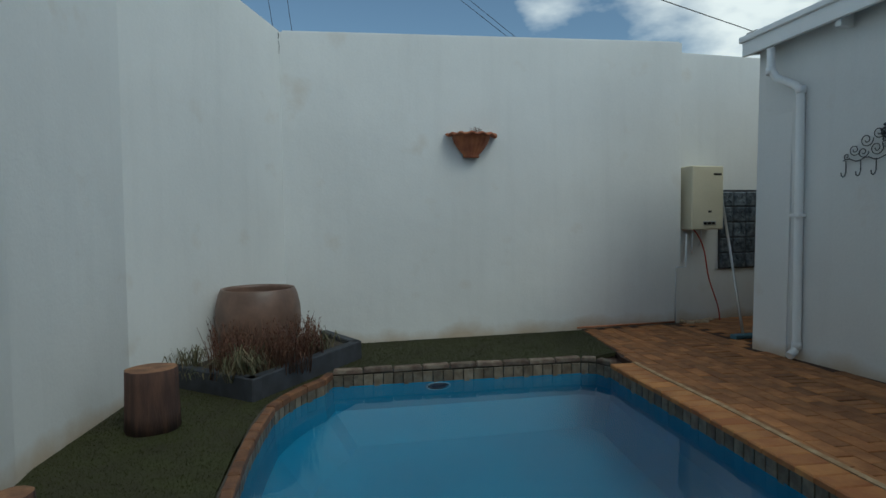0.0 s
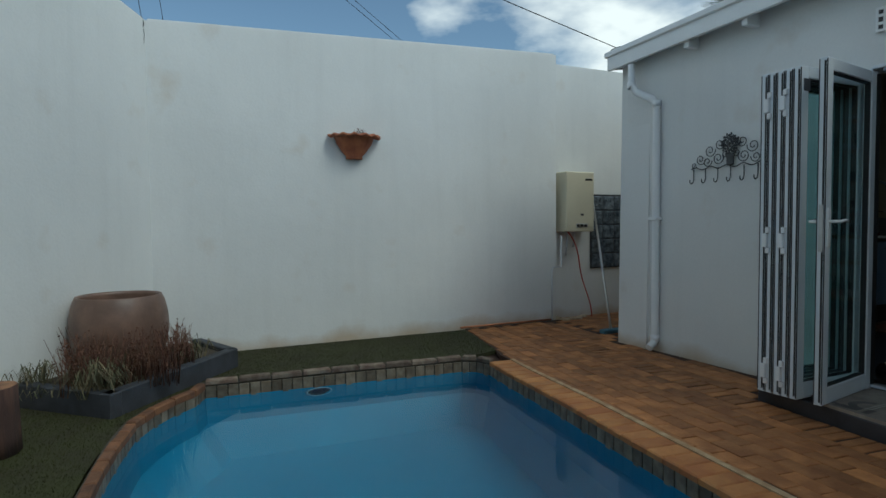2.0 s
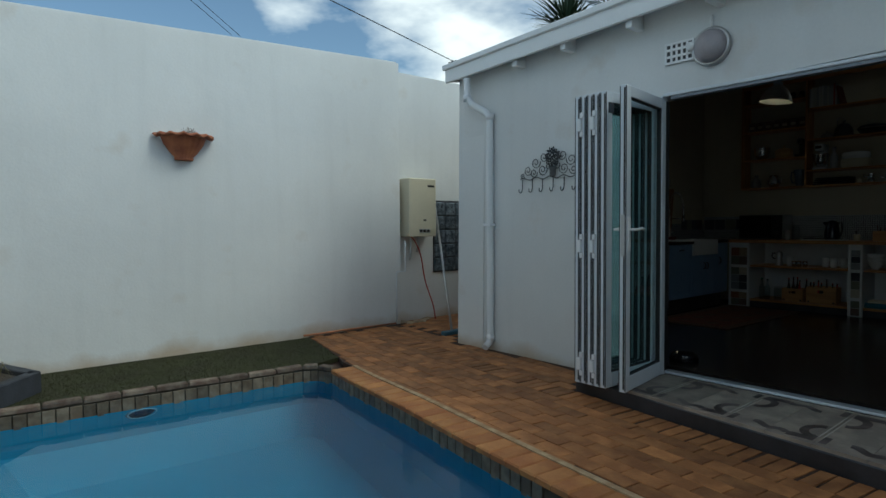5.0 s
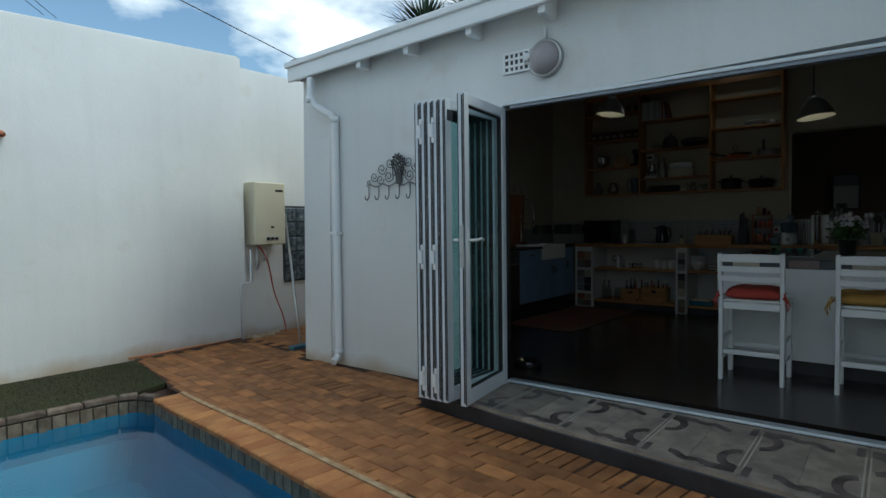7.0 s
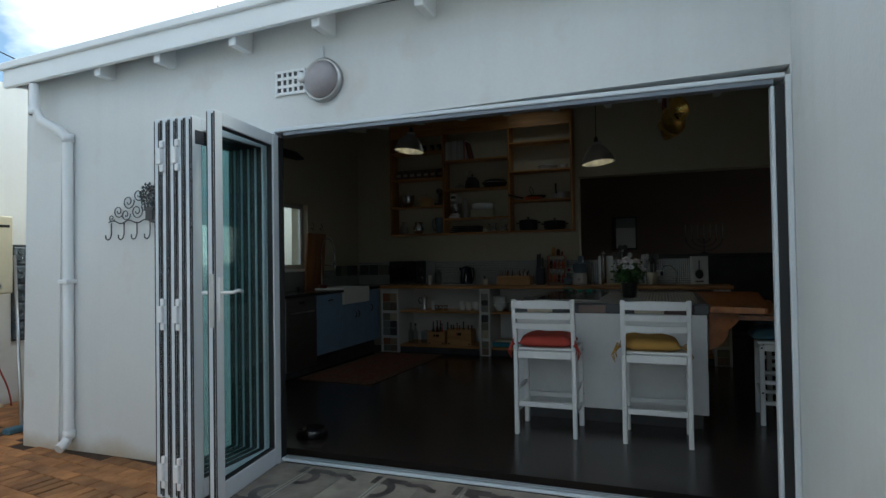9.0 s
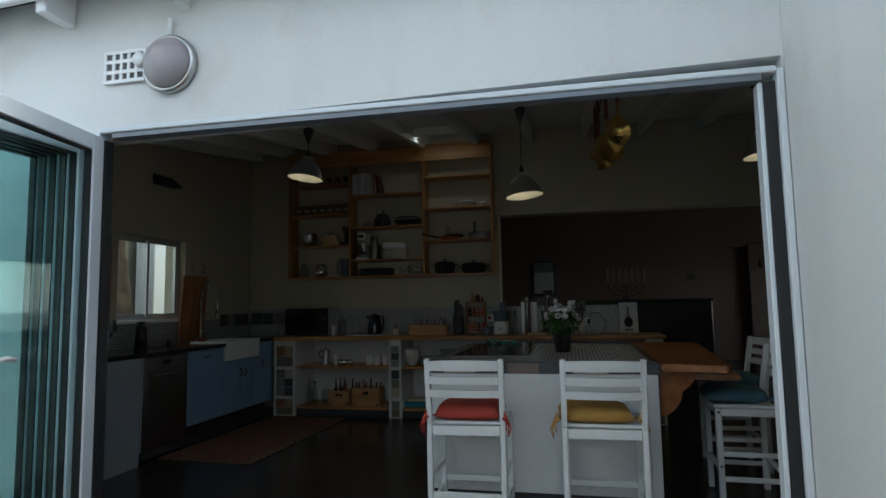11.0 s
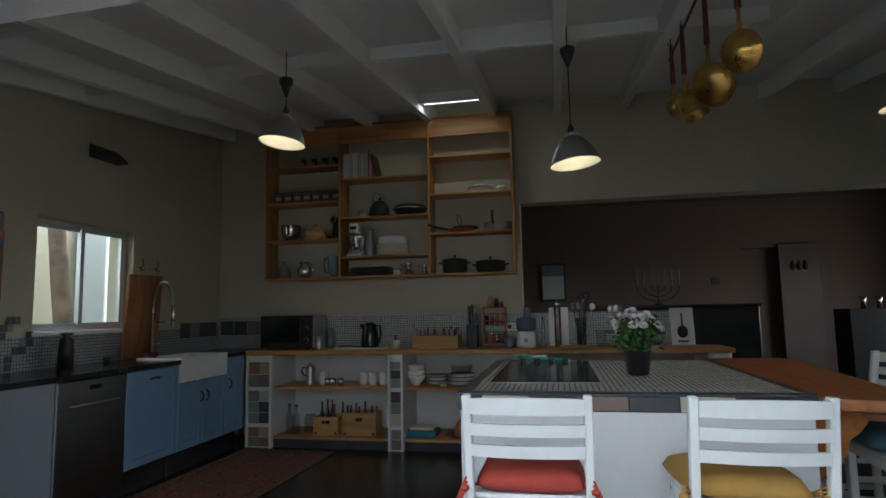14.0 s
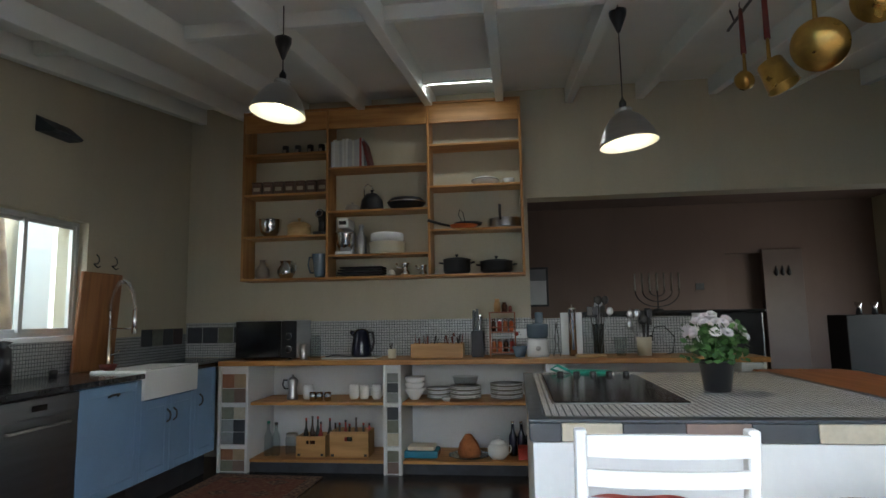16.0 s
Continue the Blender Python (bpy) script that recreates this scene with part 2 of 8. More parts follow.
TERRACOTTA = paint("terracotta", (0.4, 0.14, 0.06), 0.75, vary=0.15, scale=9, fine=70, bump=0.15, other=(0.28, 0.09, 0.045))
CLAY = paint("brown_glazed_clay", (0.19, 0.115, 0.085), 0.4, vary=0.14, scale=6, fine=40, bump=0.12, other=(0.13, 0.08, 0.06))
SLATE = paint("dark_grey_render", (0.045, 0.05, 0.062), 0.7, vary=0.15, scale=6, bump=0.2, other=(0.03, 0.033, 0.04))
BARK = paint("weathered_log", (0.1, 0.05, 0.035), 0.85, vary=0.25, scale=4, fine=30, bump=0.6, other=(0.055, 0.03, 0.025), stretch=(6, 6, 0.8))
LOG_END = paint("log_end", (0.28, 0.14, 0.07), 0.85, vary=0.2, scale=9, bump=0.4, other=(0.14, 0.07, 0.04))
TURF = paint("artificial_turf", (0.03, 0.034, 0.004), 0.9, vary=0.3, scale=5, fine=160, bump=0.5, other=(0.028, 0.027, 0.008))
BLADE = paint("turf_blade", (0.034, 0.038, 0.004), 0.9, vary=0.2, scale=2.5, bump=0.0, island=0.08, other=(0.024, 0.027, 0.003))
SOIL = paint("dry_soil", (0.06, 0.045, 0.03), 0.95, vary=0.3, scale=12, bump=0.6)
STRAW = paint("dry_stem", (0.085, 0.032, 0.022), 0.9, vary=0.2, scale=9, bump=0.1, other=(0.15, 0.075, 0.045), island=0.35)
LEAF = paint("strap_leaf", (0.055, 0.065, 0.03), 0.7, vary=0.2, scale=9, bump=0.05, other=(0.15, 0.12, 0.065), island=0.35)
PALM_LEAF = paint("palm_leaf", (0.03, 0.06, 0.03), 0.5, vary=0.2, bump=0.05, island=0.3)
PAVER = paint("clay_paver", (0.4, 0.17, 0.055), 0.7, vary=0.18, scale=6, fine=60, bump=0.45, other=(0.25, 0.098, 0.03), rnd=0.32, island=0.0)
PAVER_FAR = paint("clay_paver_far", (0.4, 0.17, 0.055), 0.7, vary=0.18, scale=6, fine=60, bump=0.45, other=(0.25, 0.098, 0.03), island=0.26)
LEFT_COPING = paint("brown_coping", (0.24, 0.105, 0.045), 0.75, vary=0.2, scale=6, fine=50, bump=0.3, other=(0.12, 0.055, 0.03), rnd=0.2)
COPING = paint("orange_coping", (0.46, 0.205, 0.062), 0.65, vary=0.14, scale=3.5, fine=50, bump=0.2, other=(0.32, 0.115, 0.035), rnd=0.14)
OLD_BRICK = paint("weathered_coping", (0.2, 0.16, 0.12), 0.85, vary=0.25, scale=14, fine=60, bump=0.5, other=(0.12, 0.08, 0.06), rnd=0.25)
MORTAR = paint("pale_mortar", (0.5, 0.4, 0.28), 0.9, vary=0.15, scale=14, bump=0.3, other=(0.36, 0.26, 0.16))
JOINT = paint("dirty_joint", (0.06, 0.028, 0.015), 0.95, vary=0.3, scale=20, bump=0.4)
POOL_TILE = paint("pool_band_tile", (0.17, 0.14, 0.1), 0.45, vary=0.15, scale=14, bump=0.1, other=(0.1, 0.075, 0.05), rnd=0.3, island=0.25)
POOL_SHELL = paint("pool_paint", (0.007, 0.205, 0.37), 0.8, vary=0.05, scale=1.6, bump=0.08, other=(0.006, 0.18, 0.335))
PANE = thin_glass("clear_pane", (0.84, 0.94, 0.94))
TUBE_GLOW = glow("tube_light", (0.9, 0.97, 1.0), 0.6)


def water():
    m, n, l, p = principled("pool_water")
    p.inputs["Base Color"].default_value = (0.86, 0.96, 0.98, 1)
    p.inputs["Roughness"].default_value, p.inputs["IOR"].default_value, p.inputs["Transmission Weight"].default_value, p.inputs["Specular IOR Level"].default_value = 0.04, 1.33, 1.0, 0.08
    tc, no, bp = n.new("ShaderNodeTexCoord"), n.new("ShaderNodeTexNoise"), n.new("ShaderNodeBump")
    no.inputs["Scale"].default_value, no.inputs["Detail"].default_value = 2.5, 2
    bp.inputs["Strength"].default_value, bp.inputs["Distance"].default_value = 0.25, 0.01
    l.new(tc.outputs["Object"], no.inputs["Vector"])
    l.new(no.outputs["Fac"], bp.inputs["Height"])
    l.new(bp.outputs["Normal"], p.inputs["Normal"])
    return m


WATER = water()


# ---- mesh helpers ----
def block(bm, a, b, bevel=0.0, m=None, seg=1):
    """A box between two corners, with worn edges."""
    lo, hi = [min(p, q) for p, q in zip(a, b)], [max(p, q) for p, q in zip(a, b)]
    v = [bm.verts.new((x, y, z)) for x in (lo[0], hi[0]) for y in (lo[1], hi[1]) for z in (lo[2], hi[2])]
    f = [bm.faces.new([v[i] for i in q]) for q in ((0, 1, 3, 2), (4, 6, 7, 5), (0, 4, 5, 1), (2, 3, 7, 6), (0, 2, 6, 4), (1, 5, 7, 3))]
    made = v
    if bevel:
        r = bmesh.ops.bevel(bm, geom=list({e for x in f for e in x.edges}), offset=bevel, segments=seg, affect="EDGES", profile=0.6)
        made = list({x for g in r["faces"] for x in g.verts} | {x for x in v if x.is_valid})
    if m is not None:
        bmesh.ops.transform(bm, matrix=m, verts=made)
    return made


def lathe(bm, profile, seg=20, m=None, wave=None):
    """A turned shape from (radius, height) pairs."""
    rings = []
    for r, z in profile:
        if r < 1e-5:
            rings.append([bm.verts.new((0, 0, z))])
        else:
            rings.append([bm.verts.new((r * (1 + (wave(k / seg, z) if wave else 0)) * math.cos(2 * math.pi * k / seg), r * (1 + (wave(k / seg, z) if wave else 0)) * math.sin(2 * math.pi * k / seg), z)) for k in range(seg)])
    for p, q in zip(rings, rings[1:]):
        for k in range(seg):
            j = (k + 1) % seg
            if len(p) == 1 and len(q) > 1:
                f = bm.faces.new((p[0], q[j], q[k]))
            elif len(q) == 1 and len(p) > 1:
                f = bm.faces.new((p[k], p[j], q[0]))
            elif len(p) > 1:
                f = bm.faces.new((p[k], p[j], q[j], q[k]))
            else:
                continue
            f.smooth = True
    made = [v for r in rings for v in r]
    if m is not None:
        bmesh.ops.transform(bm, matrix=m, verts=made)
    return made


def rod(bm, pts, r, seg=8, r2=None):
    """A round bar along points, tapering to r2."""
    pts = [Vector(p) for p in pts]
    rings, side = [], None
    for k, p in enumerate(pts):
        d = (pts[min(k + 1, len(pts) - 1)] - pts[max(k - 1, 0)]).normalized()
        side = d.orthogonal().normalized() if side is None else (side - d * side.dot(d)).normalized()
        up = d.cross(side)
        q = r + ((r2 if r2 is not None else r) - r) * k / max(1, len(pts) - 1)
        rings.append([bm.verts.new(p + q * (math.cos(2 * math.pi * j / seg) * side + math.sin(2 * math.pi * j / seg) * up)) for j in range(seg)])
    for a, b in zip(rings, rings[1:]):
        for j in range(seg):
            i = (j + 1) % seg
            bm.faces.new((a[j], a[i], b[i], b[j])).smooth = True
    bm.faces.new(rings[0][::-1])
    bm.faces.new(rings[-1])


def prism(bm, outline, z0, z1):
    """Upright walls and two ends over an outline that runs counter-clockwise."""
    lo, hi = [bm.verts.new((*p[:2], z0)) for p in outline], [bm.verts.new((*p[:2], z1)) for p in outline]
    bm.faces.new(lo[::-1])
    bm.faces.new(hi)
    for k in range(len(lo)):
        j = (k + 1) % len(lo)
        bm.faces.new((lo[k], lo[j], hi[j], hi[k]))
    return lo + hi


def mesh_of(bm, material, name="mesh"):
    me = bpy.data.meshes.new(name)
    bmesh.ops.recalc_face_normals(bm, faces=bm.faces)
    bm.to_mesh(me)
    bm.free()
    me.materials.append(material)
    return me


def part(name, bm, material, parent=None, label="", kind=""):
    ob = new(name, mesh_of(bm, material, name))
    ob.parent = parent
    return tagged(ob, label, kind=kind)


def thing(name, at, label, category, group="", turn=0):
    ob = new(name)
    ob.empty_display_size = 0.1
    ob.matrix_world = pose(*at, 0, 0, turn)
    return tagged(ob, label, category, group)


def solid(name, bm, material, label="", category="", group="", kind="", at=None, turn=0):
    ob = new(name, mesh_of(bm, material, name))
    if at:
        ob.matrix_world = pose(*at, 0, 0, turn)
    return tagged(ob, label, category, group, kind)


def B():
    return bmesh.new()


def box(name, a, b, material, parent=None, bevel=0.003, label="", kind=""):
    bm = B()
    block(bm, a, b, bevel)
    return part(name, bm, material, parent, label, kind)


# ---- ground, pool, paving ----
FLOOR_Z = 0.11
PX = 2.36                                     # the pool's long side, at its far end
POOL = [(1.97, 0.9), (2.07, 1.8), (2.13, 2.3), (2.235, 3.1), (2.31, 3.9), (2.365, 4.28), (2.31, 4.43), (2.2, 4.5), (1.5, 4.57), (0.8, 4.635), (0.06, 4.7),
        (-0.02, 4.5), (-0.16, 4.35), (-0.29, 4.15), (-0.39, 3.92), (-0.45, 3.6), (-0.51, 3.2), (-0.55, 2.7), (-0.57, 0.9)]
LONG, FAR = 5, 10                             # corners at which the long side and the far side end


def offset(outline, d):
    """The outline moved outward by d."""
    res, n = [], len(outline)
    for k in range(n):
        a, b, c = Vector(outline[k - 1]), Vector(outline[k]), Vector(outline[(k + 1) % n])
        n1, n2 = (b - a).normalized(), (c - b).normalized()
        n1, n2 = Vector((n1.y, -n1.x)), Vector((n2.y, -n2.x))
        m = (n1 + n2).normalized()
        res.append(b + m * d / max(0.5, m.dot(n1)))
    return res


def at_side(y):
    """x of the pool's long side at y."""
    pts = POOL[:LONG + 1]
    for a, b in zip(pts, pts[1:]):
        if a[1] <= y <= b[1]:
            return a[0] + (b[0] - a[0]) * (y - a[1]) / (b[1] - a[1])
    return pts[0][0] if y < pts[0][1] else pts[-1][0]


def sheet_with_hole(name, x0, x1, y0, y1, hole, z, material, label, kind="structure", ident="ground"):
    bm = B()
    ring = [bm.verts.new((*p, z)) for p in hole]
    cx, cy = sum(p[0] for p in hole) / len(hole), sum(p[1] for p in hole) / len(hole)
    outer = []
    for p in hole:
        dx, dy = p[0] - cx, p[1] - cy
        s = min(((x1 if dx > 0 else x0) - cx) / dx if abs(dx) > 1e-6 else 1e9, ((y1 if dy > 0 else y0) - cy) / dy if abs(dy) > 1e-6 else 1e9)
        outer.append(bm.verts.new((cx + dx * s, cy + dy * s, z)))
    n = len(hole)
    for k in range(n):
        j = (k + 1) % n
        a, b = outer[k].co, outer[j].co
        ax, bx = abs(a.x - x0) < 1e-4 or abs(a.x - x1) < 1e-4, abs(b.x - x0) < 1e-4 or abs(b.x - x1) < 1e-4
        if ax != bx:
            corner = bm.verts.new((a.x if ax else b.x, b.y if ax else a.y, z))
            bm.faces.new((ring[k], outer[k], corner, outer[j], ring[j]))
        else:
            bm.faces.new((ring[k], outer[k], outer[j], ring[j]))
    for f in bm.faces:
        if f.normal.z < 0:
            f.normal_flip()
    return solid(name, bm, material, label, kind=kind)


ground = sheet_with_hole("ground", -400, 400, -400, 400, offset(POOL, 0.03), -0.06, JOINT, "brown packed sand under the yard that reaches the horizon")

bm = B()
rings = [[bm.verts.new((*p, z)) for p in o] for o, z in ((POOL, -0.125), (POOL, -0.16), ([(0.85 + (x - 0.85) * 0.985, 2.7 + (y - 2.7) * 0.985) for x, y in POOL], -0.7), ([(0.85 + (x - 0.85) * 0.82, 2.6 + (y - 2.7) * 0.84) for x, y in POOL], -1.05))]
for a, b in zip(rings, rings[1:]):
    for k in range(len(a)):
        j = (k + 1) % len(a)
        bm.faces.new((a[j], a[k], b[k], b[j]))
bm.faces.new(rings[-1])
pool = solid("pool", bm, POOL_SHELL, "blue painted swimming pool shell sunk in the yard", "pool", kind="structure")

bm = B()
bm.faces.new([bm.verts.new((*p, -0.13)) for p in offset(POOL, -0.002)])
surface = solid("water", bm, WATER, "still clear blue pool water", kind="structure")
surface.visible_shadow = False

light = thing("pool_light", (0.93, 4.625, -0.24), "round pool light set in the pool wall below the waterline", "pool light")
bm = B()
lathe(bm, [(0.09, 0), (0.11, 0.0), (0.112, 0.012), (0.1, 0.02), (0.092, 0.01)], 32, pose(0, 0, 0, 90, 0, 0))
part("ring", bm, paint("pale_blue_ring", (0.16, 0.34, 0.46), 0.5), light, "pale ring")
bm = B()
lathe(bm, [(0, 0.018), (0.09, 0.014), (0.092, 0.0)], 28, pose(0, 0, 0, 90, 0, 0))
part("lens", bm, paint("dark_blue_lens", (0.004, 0.02, 0.06), 0.4), light, "dark round lens")

# lawn of artificial turf round the pool's far and left side
LAWN = [(-1.62, 0.0), (-0.62, 0.0), (-0.62, 2.7), (-0.57, 3.2), (-0.52, 3.66), (-0.45, 3.97), (-0.35, 4.21), (-0.2, 4.42), (-0.06, 4.56), (0.02, 4.79), (0.8, 4.725), (1.5, 4.66),
        (2.3, 4.58), (2.67, 4.7), (2.93, 5.8), (1.0, 5.84), (-0.5, 5.84), (-1.0, 5.1), (-1.4, 4.5), (-1.55, 3.6)]
bm = B()
prism(bm, LAWN, -0.05, -0.012)
lawn = solid("lawn", bm, TURF, "flat dark green artificial turf between the pool and the white walls", kind="structure")


def inside(poly, x, y):
    hit = False
    for k in range(len(poly)):
        (x1, y1), (x2, y2) = poly[k - 1], poly[k]
        if (y1 > y) != (y2 > y) and x < (x2 - x1) * (y - y1) / (y2 - y1) + x1:
            hit = not hit
    return hit


rng = random.Random(4)
verts, faces = [], []
while len(faces) < 42000:
    x, y = rng.uniform(-1.6, 2.85), rng.uniform(1.6, 5.84)
    if not inside(LAWN, x, y):
        continue
    a, h, t = rng.uniform(0, 6.28), rng.uniform(0.006, 0.013), rng.uniform(0, 6.28)
    dx, dy, k = 0.0022 * math.cos(a), 0.0022 * math.sin(a), len(verts)
    verts += [(x - dx, y - dy, -0.013), (x + dx, y + dy, -0.013), (x + 0.008 * math.cos(t), y + 0.008 * math.sin(t), h - 0.012)]
    faces.append((k, k + 1, k + 2))
me = bpy.data.meshes.new("turf_blades")
me.from_pydata(verts, [], faces)
me.materials.append(BLADE)
tagged(new("turf_blades", me), "short dark green turf fibres", kind="stuff")

# the wall under the coping: narrow weathered bricks on the far and left edges, broad orange ones on the long side


def ribbon(outline, i0, i1, pitch):
    """Points and directions at an even pitch along the outline from corner i0 to corner i1."""
    pts = [Vector(outline[i % len(outline)]) for i in range(i0, i1 + 1)]
    res = []
    for a, b in zip(pts, pts[1:]):
        n = max(1, round((b - a).length / pitch))
        for k in range(n):
            res.append((a + (b - a) * (k + 0.5) / n, math.degrees(math.atan2(b.y - a.y, b.x - a.x)), (b - a).length / n))
    return res


rim = B()
out_ring, in_ring = offset(POOL, 0.26), offset(POOL, 0.012)
mid = offset(POOL, 0.075)
for k in range(len(POOL)):
    j = (k + 1) % len(POOL)
    far = out_ring if k < LONG else mid
    z = -0.012
    a, b, c, d = in_ring[k], in_ring[j], far[j], far[k]
    f = [rim.verts.new((*p, z)) for p in (a, b, c, d)]
    g = [rim.verts.new((*p, -0.14)) for p in (a, b, c, d)]
    rim.faces.new(f)
    for q in range(4):
        s = (q + 1) % 4
        rim.faces.new((f[q], f[s], g[s], g[q]))
rim = solid("pool_rim", rim, paint("dark_grout", (0.07, 0.06, 0.045), 0.9, vary=0.2, scale=14, bump=0.3), "dark mortar bed round the pool's edge", kind="structure")

# ---- walls of the yard ----
L0, L1, L2 = (-1.62, -3.5), (-1.58, 3.12), (-1.36, 4.35)
CORNER = (-0.3, 5.86)


def wall_between(name, a, b, thick, z0, z1a, z1b, material, label, side=1):
    """An upright wall from a to b whose top runs from z1a to z1b; its thickness lies on its left (side 1) or right (-1)."""
    a, b = Vector(a), Vector(b)
    d = (b - a).normalized()
    n = Vector((-d.y, d.x)) * side * thick
    bm = B()
    lo = [bm.verts.new((*p, z0)) for p in (a, b, b + n, a + n)]
    hi = [bm.verts.new((*p, z)) for p, z in ((a, z1a), (b, z1b), (b + n, z1b), (a + n, z1a))]
    bm.faces.new(lo), bm.faces.new(hi)
    for k in range(4):
        j = (k + 1) % 4
        bm.faces.new((lo[k], lo[j], hi[j], hi[k]))
    top = [e for e in bm.edges if all(v in hi for v in e.verts)]
    bmesh.ops.bevel(bm, geom=top, offset=0.02, segments=2, affect="EDGES")
    return solid(name, bm, material, label, kind="structure")


wall_between("wall_west", L0, L1, 0.22, -0.1, 3.9, 3.85, WHITE_WALL, "tall white plastered yard wall")
wall_between("wall_west", L1, L2, 0.22, -0.1, 3.85, 3.45, WHITE_WALL, "tall white plastered yard wall")
wall_between("wall_west", L2, CORNER, 0.22, -0.1, 3.42, 3.1, WHITE_WALL, "tall white plastered yard wall with a sloping top")
wall_between("wall_north", CORNER, (4.23, 5.84), 0.25, -0.1, 3.1, 3.3, WHITE_WALL, "tall white plastered yard wall with rust stains at its foot")
wall_between("wall_recess", (4.23, 5.98), (6.4, 5.98), 0.22, -0.1, 3.22, 3.23, WHITE_WALL, "white plastered wall behind the gas heater")
wall_between("wall_alley", (6.4, 5.98), (9.5, 5.98), 0.22, -0.1, 3.23, 3.24, plaster("beige_plaster", (0.3, 0.27, 0.21), (0.2, 0.15, 0.1)), "weathered beige plastered wall of the side alley")
bm = B()
block(bm, (8.75, 5.6, -0.06), (9.4, 5.9, 2.6), 0.01)
solid("wall_pillar", bm, WHITE_WALL, "white plastered pillar in the side alley", kind="structure")
wall_between("wall_south", (-1.62, -3.5), (2.62, -3.5), 0.22, -0.1, 3.4, 3.4, WHITE_WALL, "white plastered yard wall", -1)
wall_between("wall_alley", (9.5, 4.35), (9.5, 5.98), 0.2, -0.1, 2.4, 2.4, WHITE_WALL, "white plastered wall that ends the side alley", -1)

# ---- the house ----
OY0, OY1, OZ = -0.765, 2.13, 2.205              # the wide opening: its ends and its head
FX, FI = 4.0, 4.22                            # outer and inner face of its wall
SIDE, BACK = 4.1, 8.69                        # inner faces of the window wall and of the shelf wall


def roof_z(x):
    """Underside of the rafters at x."""
    return 2.62 + 0.143 * (x - 4.0)


bm = B()
block(bm, (FX, OY1, -0.1), (FX + 0.08, 4.35, 2.9))
block(bm, (FX + 0.08, OY1 + 0.3, -0.1), (FI, 4.35, 2.9))
block(bm, (FX + 0.08, OY1, OZ), (FI, OY1 + 0.3, 2.9))
v = block(bm, (FX, OY0, OZ), (FI, OY1, 2.9))
for p in v:
    if p.co.z < 2.5 and p.co.y < 0:
        p.co.z += 0.05
block(bm, (FX, -6.0, -0.1), (FI, OY0, 2.9))
solid("wall_front", bm, WHITE_WALL, "white plastered house wall with a wide door opening", kind="structure")
bm = B()
v = prism(bm, [(3.965, 4.03), (4.4, 4.03), (4.4, 4.46), (3.965, 4.46)], -0.05, 2.78)
for p in v:
    if p.co.z > 1 and p.co.x < 4.2:
        p.co.x += 0.045
    if p.co.z > 1 and p.co.y > 4.3:
        p.co.y -= 0.0
bmesh.ops.bevel(bm, geom=[e for e in bm.edges if abs(e.verts[0].co.z - e.verts[1].co.z) > 1], offset=0.025, segments=3, affect="EDGES")
solid("wall_pier", bm, WHITE_WALL, "white plastered pier at the house's corner, wider at its foot", kind="structure")
WX0, WX1, WZ0, WZ1 = 6.38, 7.35, 1.27, 2.1
bm = B()
block(bm, (4.4, SIDE, -0.1), (WX0, SIDE + 0.25, 3.6))
block(bm, (WX1, SIDE, -0.1), (BACK + 0.25, SIDE + 0.25, 3.6))
block(bm, (WX0, SIDE, -0.1), (WX1, SIDE + 0.25, WZ0))
block(bm, (WX0, SIDE, WZ1), (WX1, SIDE + 0.25, 3.6))
block(bm, (FI, SIDE, -0.1), (4.4, SIDE + 0.25, 2.75))
for p in bm.verts:
    if p.co.z > 2.5:
        p.co.z = roof_z(p.co.x) + 0.17
solid("wall_side", bm, ROOM_WALL, "beige plastered kitchen wall with a small window", kind="structure")
OPEN_Y, OPEN_Z = 0.83, 2.42
bm = B()
block(bm, (BACK, OPEN_Y, -0.1), (BACK + 0.22, SIDE, 3.6))
block(bm, (BACK, -5.6, OPEN_Z), (BACK + 0.22, OPEN_Y, 3.6))
for p in bm.verts:
    if p.co.z > 3.0:
        p.co.z = roof_z(BACK) + 0.17
solid("wall_back", bm, ROOM_WALL, "beige plastered kitchen wall with a wide opening to the next room", kind="structure")
bm = B()
block(bm, (FI, -5.8, -0.1), (10.0, -5.6, 3.4))
block(bm, (13.0, -5.8, -0.1), (15.2, -5.6, 3.6))
# the gap from x 10 to 13 is an assumed, unseen opening, added for the fill lamp
block(bm, (10.0, -5.8, -0.1), (13.0, -5.6, 1.0))
block(bm, (10.0, -5.8, 2.3), (13.0, -5.6, 3.6))
solid("wall_right", bm, ROOM_WALL, "beige plastered far kitchen wall", kind="structure")
bm = B()
block(bm, (FI, -5.6, -0.1), (FX + 11.4, SIDE, FLOOR_Z))
solid("floor", bm, FLOOR, "dark polished screed floor with a soft sheen", kind="structure")
bm = B()
block(bm, (14.9, -2.95, -0.1), (15.1, 3.0, 3.4))
block(bm, (14.9, -5.6, 2.45), (15.1, -2.95, 3.4))
block(bm, (14.9, -5.6, -0.1), (15.1, -3.65, 2.45))
solid("wall_far", bm, BROWN_WALL, "dark brown wall of the next room", kind="structure")
bm = B()
block(bm, (BACK + 0.22, 2.8, -0.1), (14.9, 3.0, 3.4))
solid("wall_next_room", bm, BROWN_WALL, "dark brown wall of the next room", kind="structure")
bm = B()
block(bm, (BACK + 0.22, -5.6, 3.401), (15.1, 3.0, 3.43))
solid("ceiling", bm, BROWN_WALL, "flat brown ceiling of the next room", kind="structure")
bm = B()
block(bm, (15.1, -5.6, -0.1), (15.3, 3.0, 3.0))
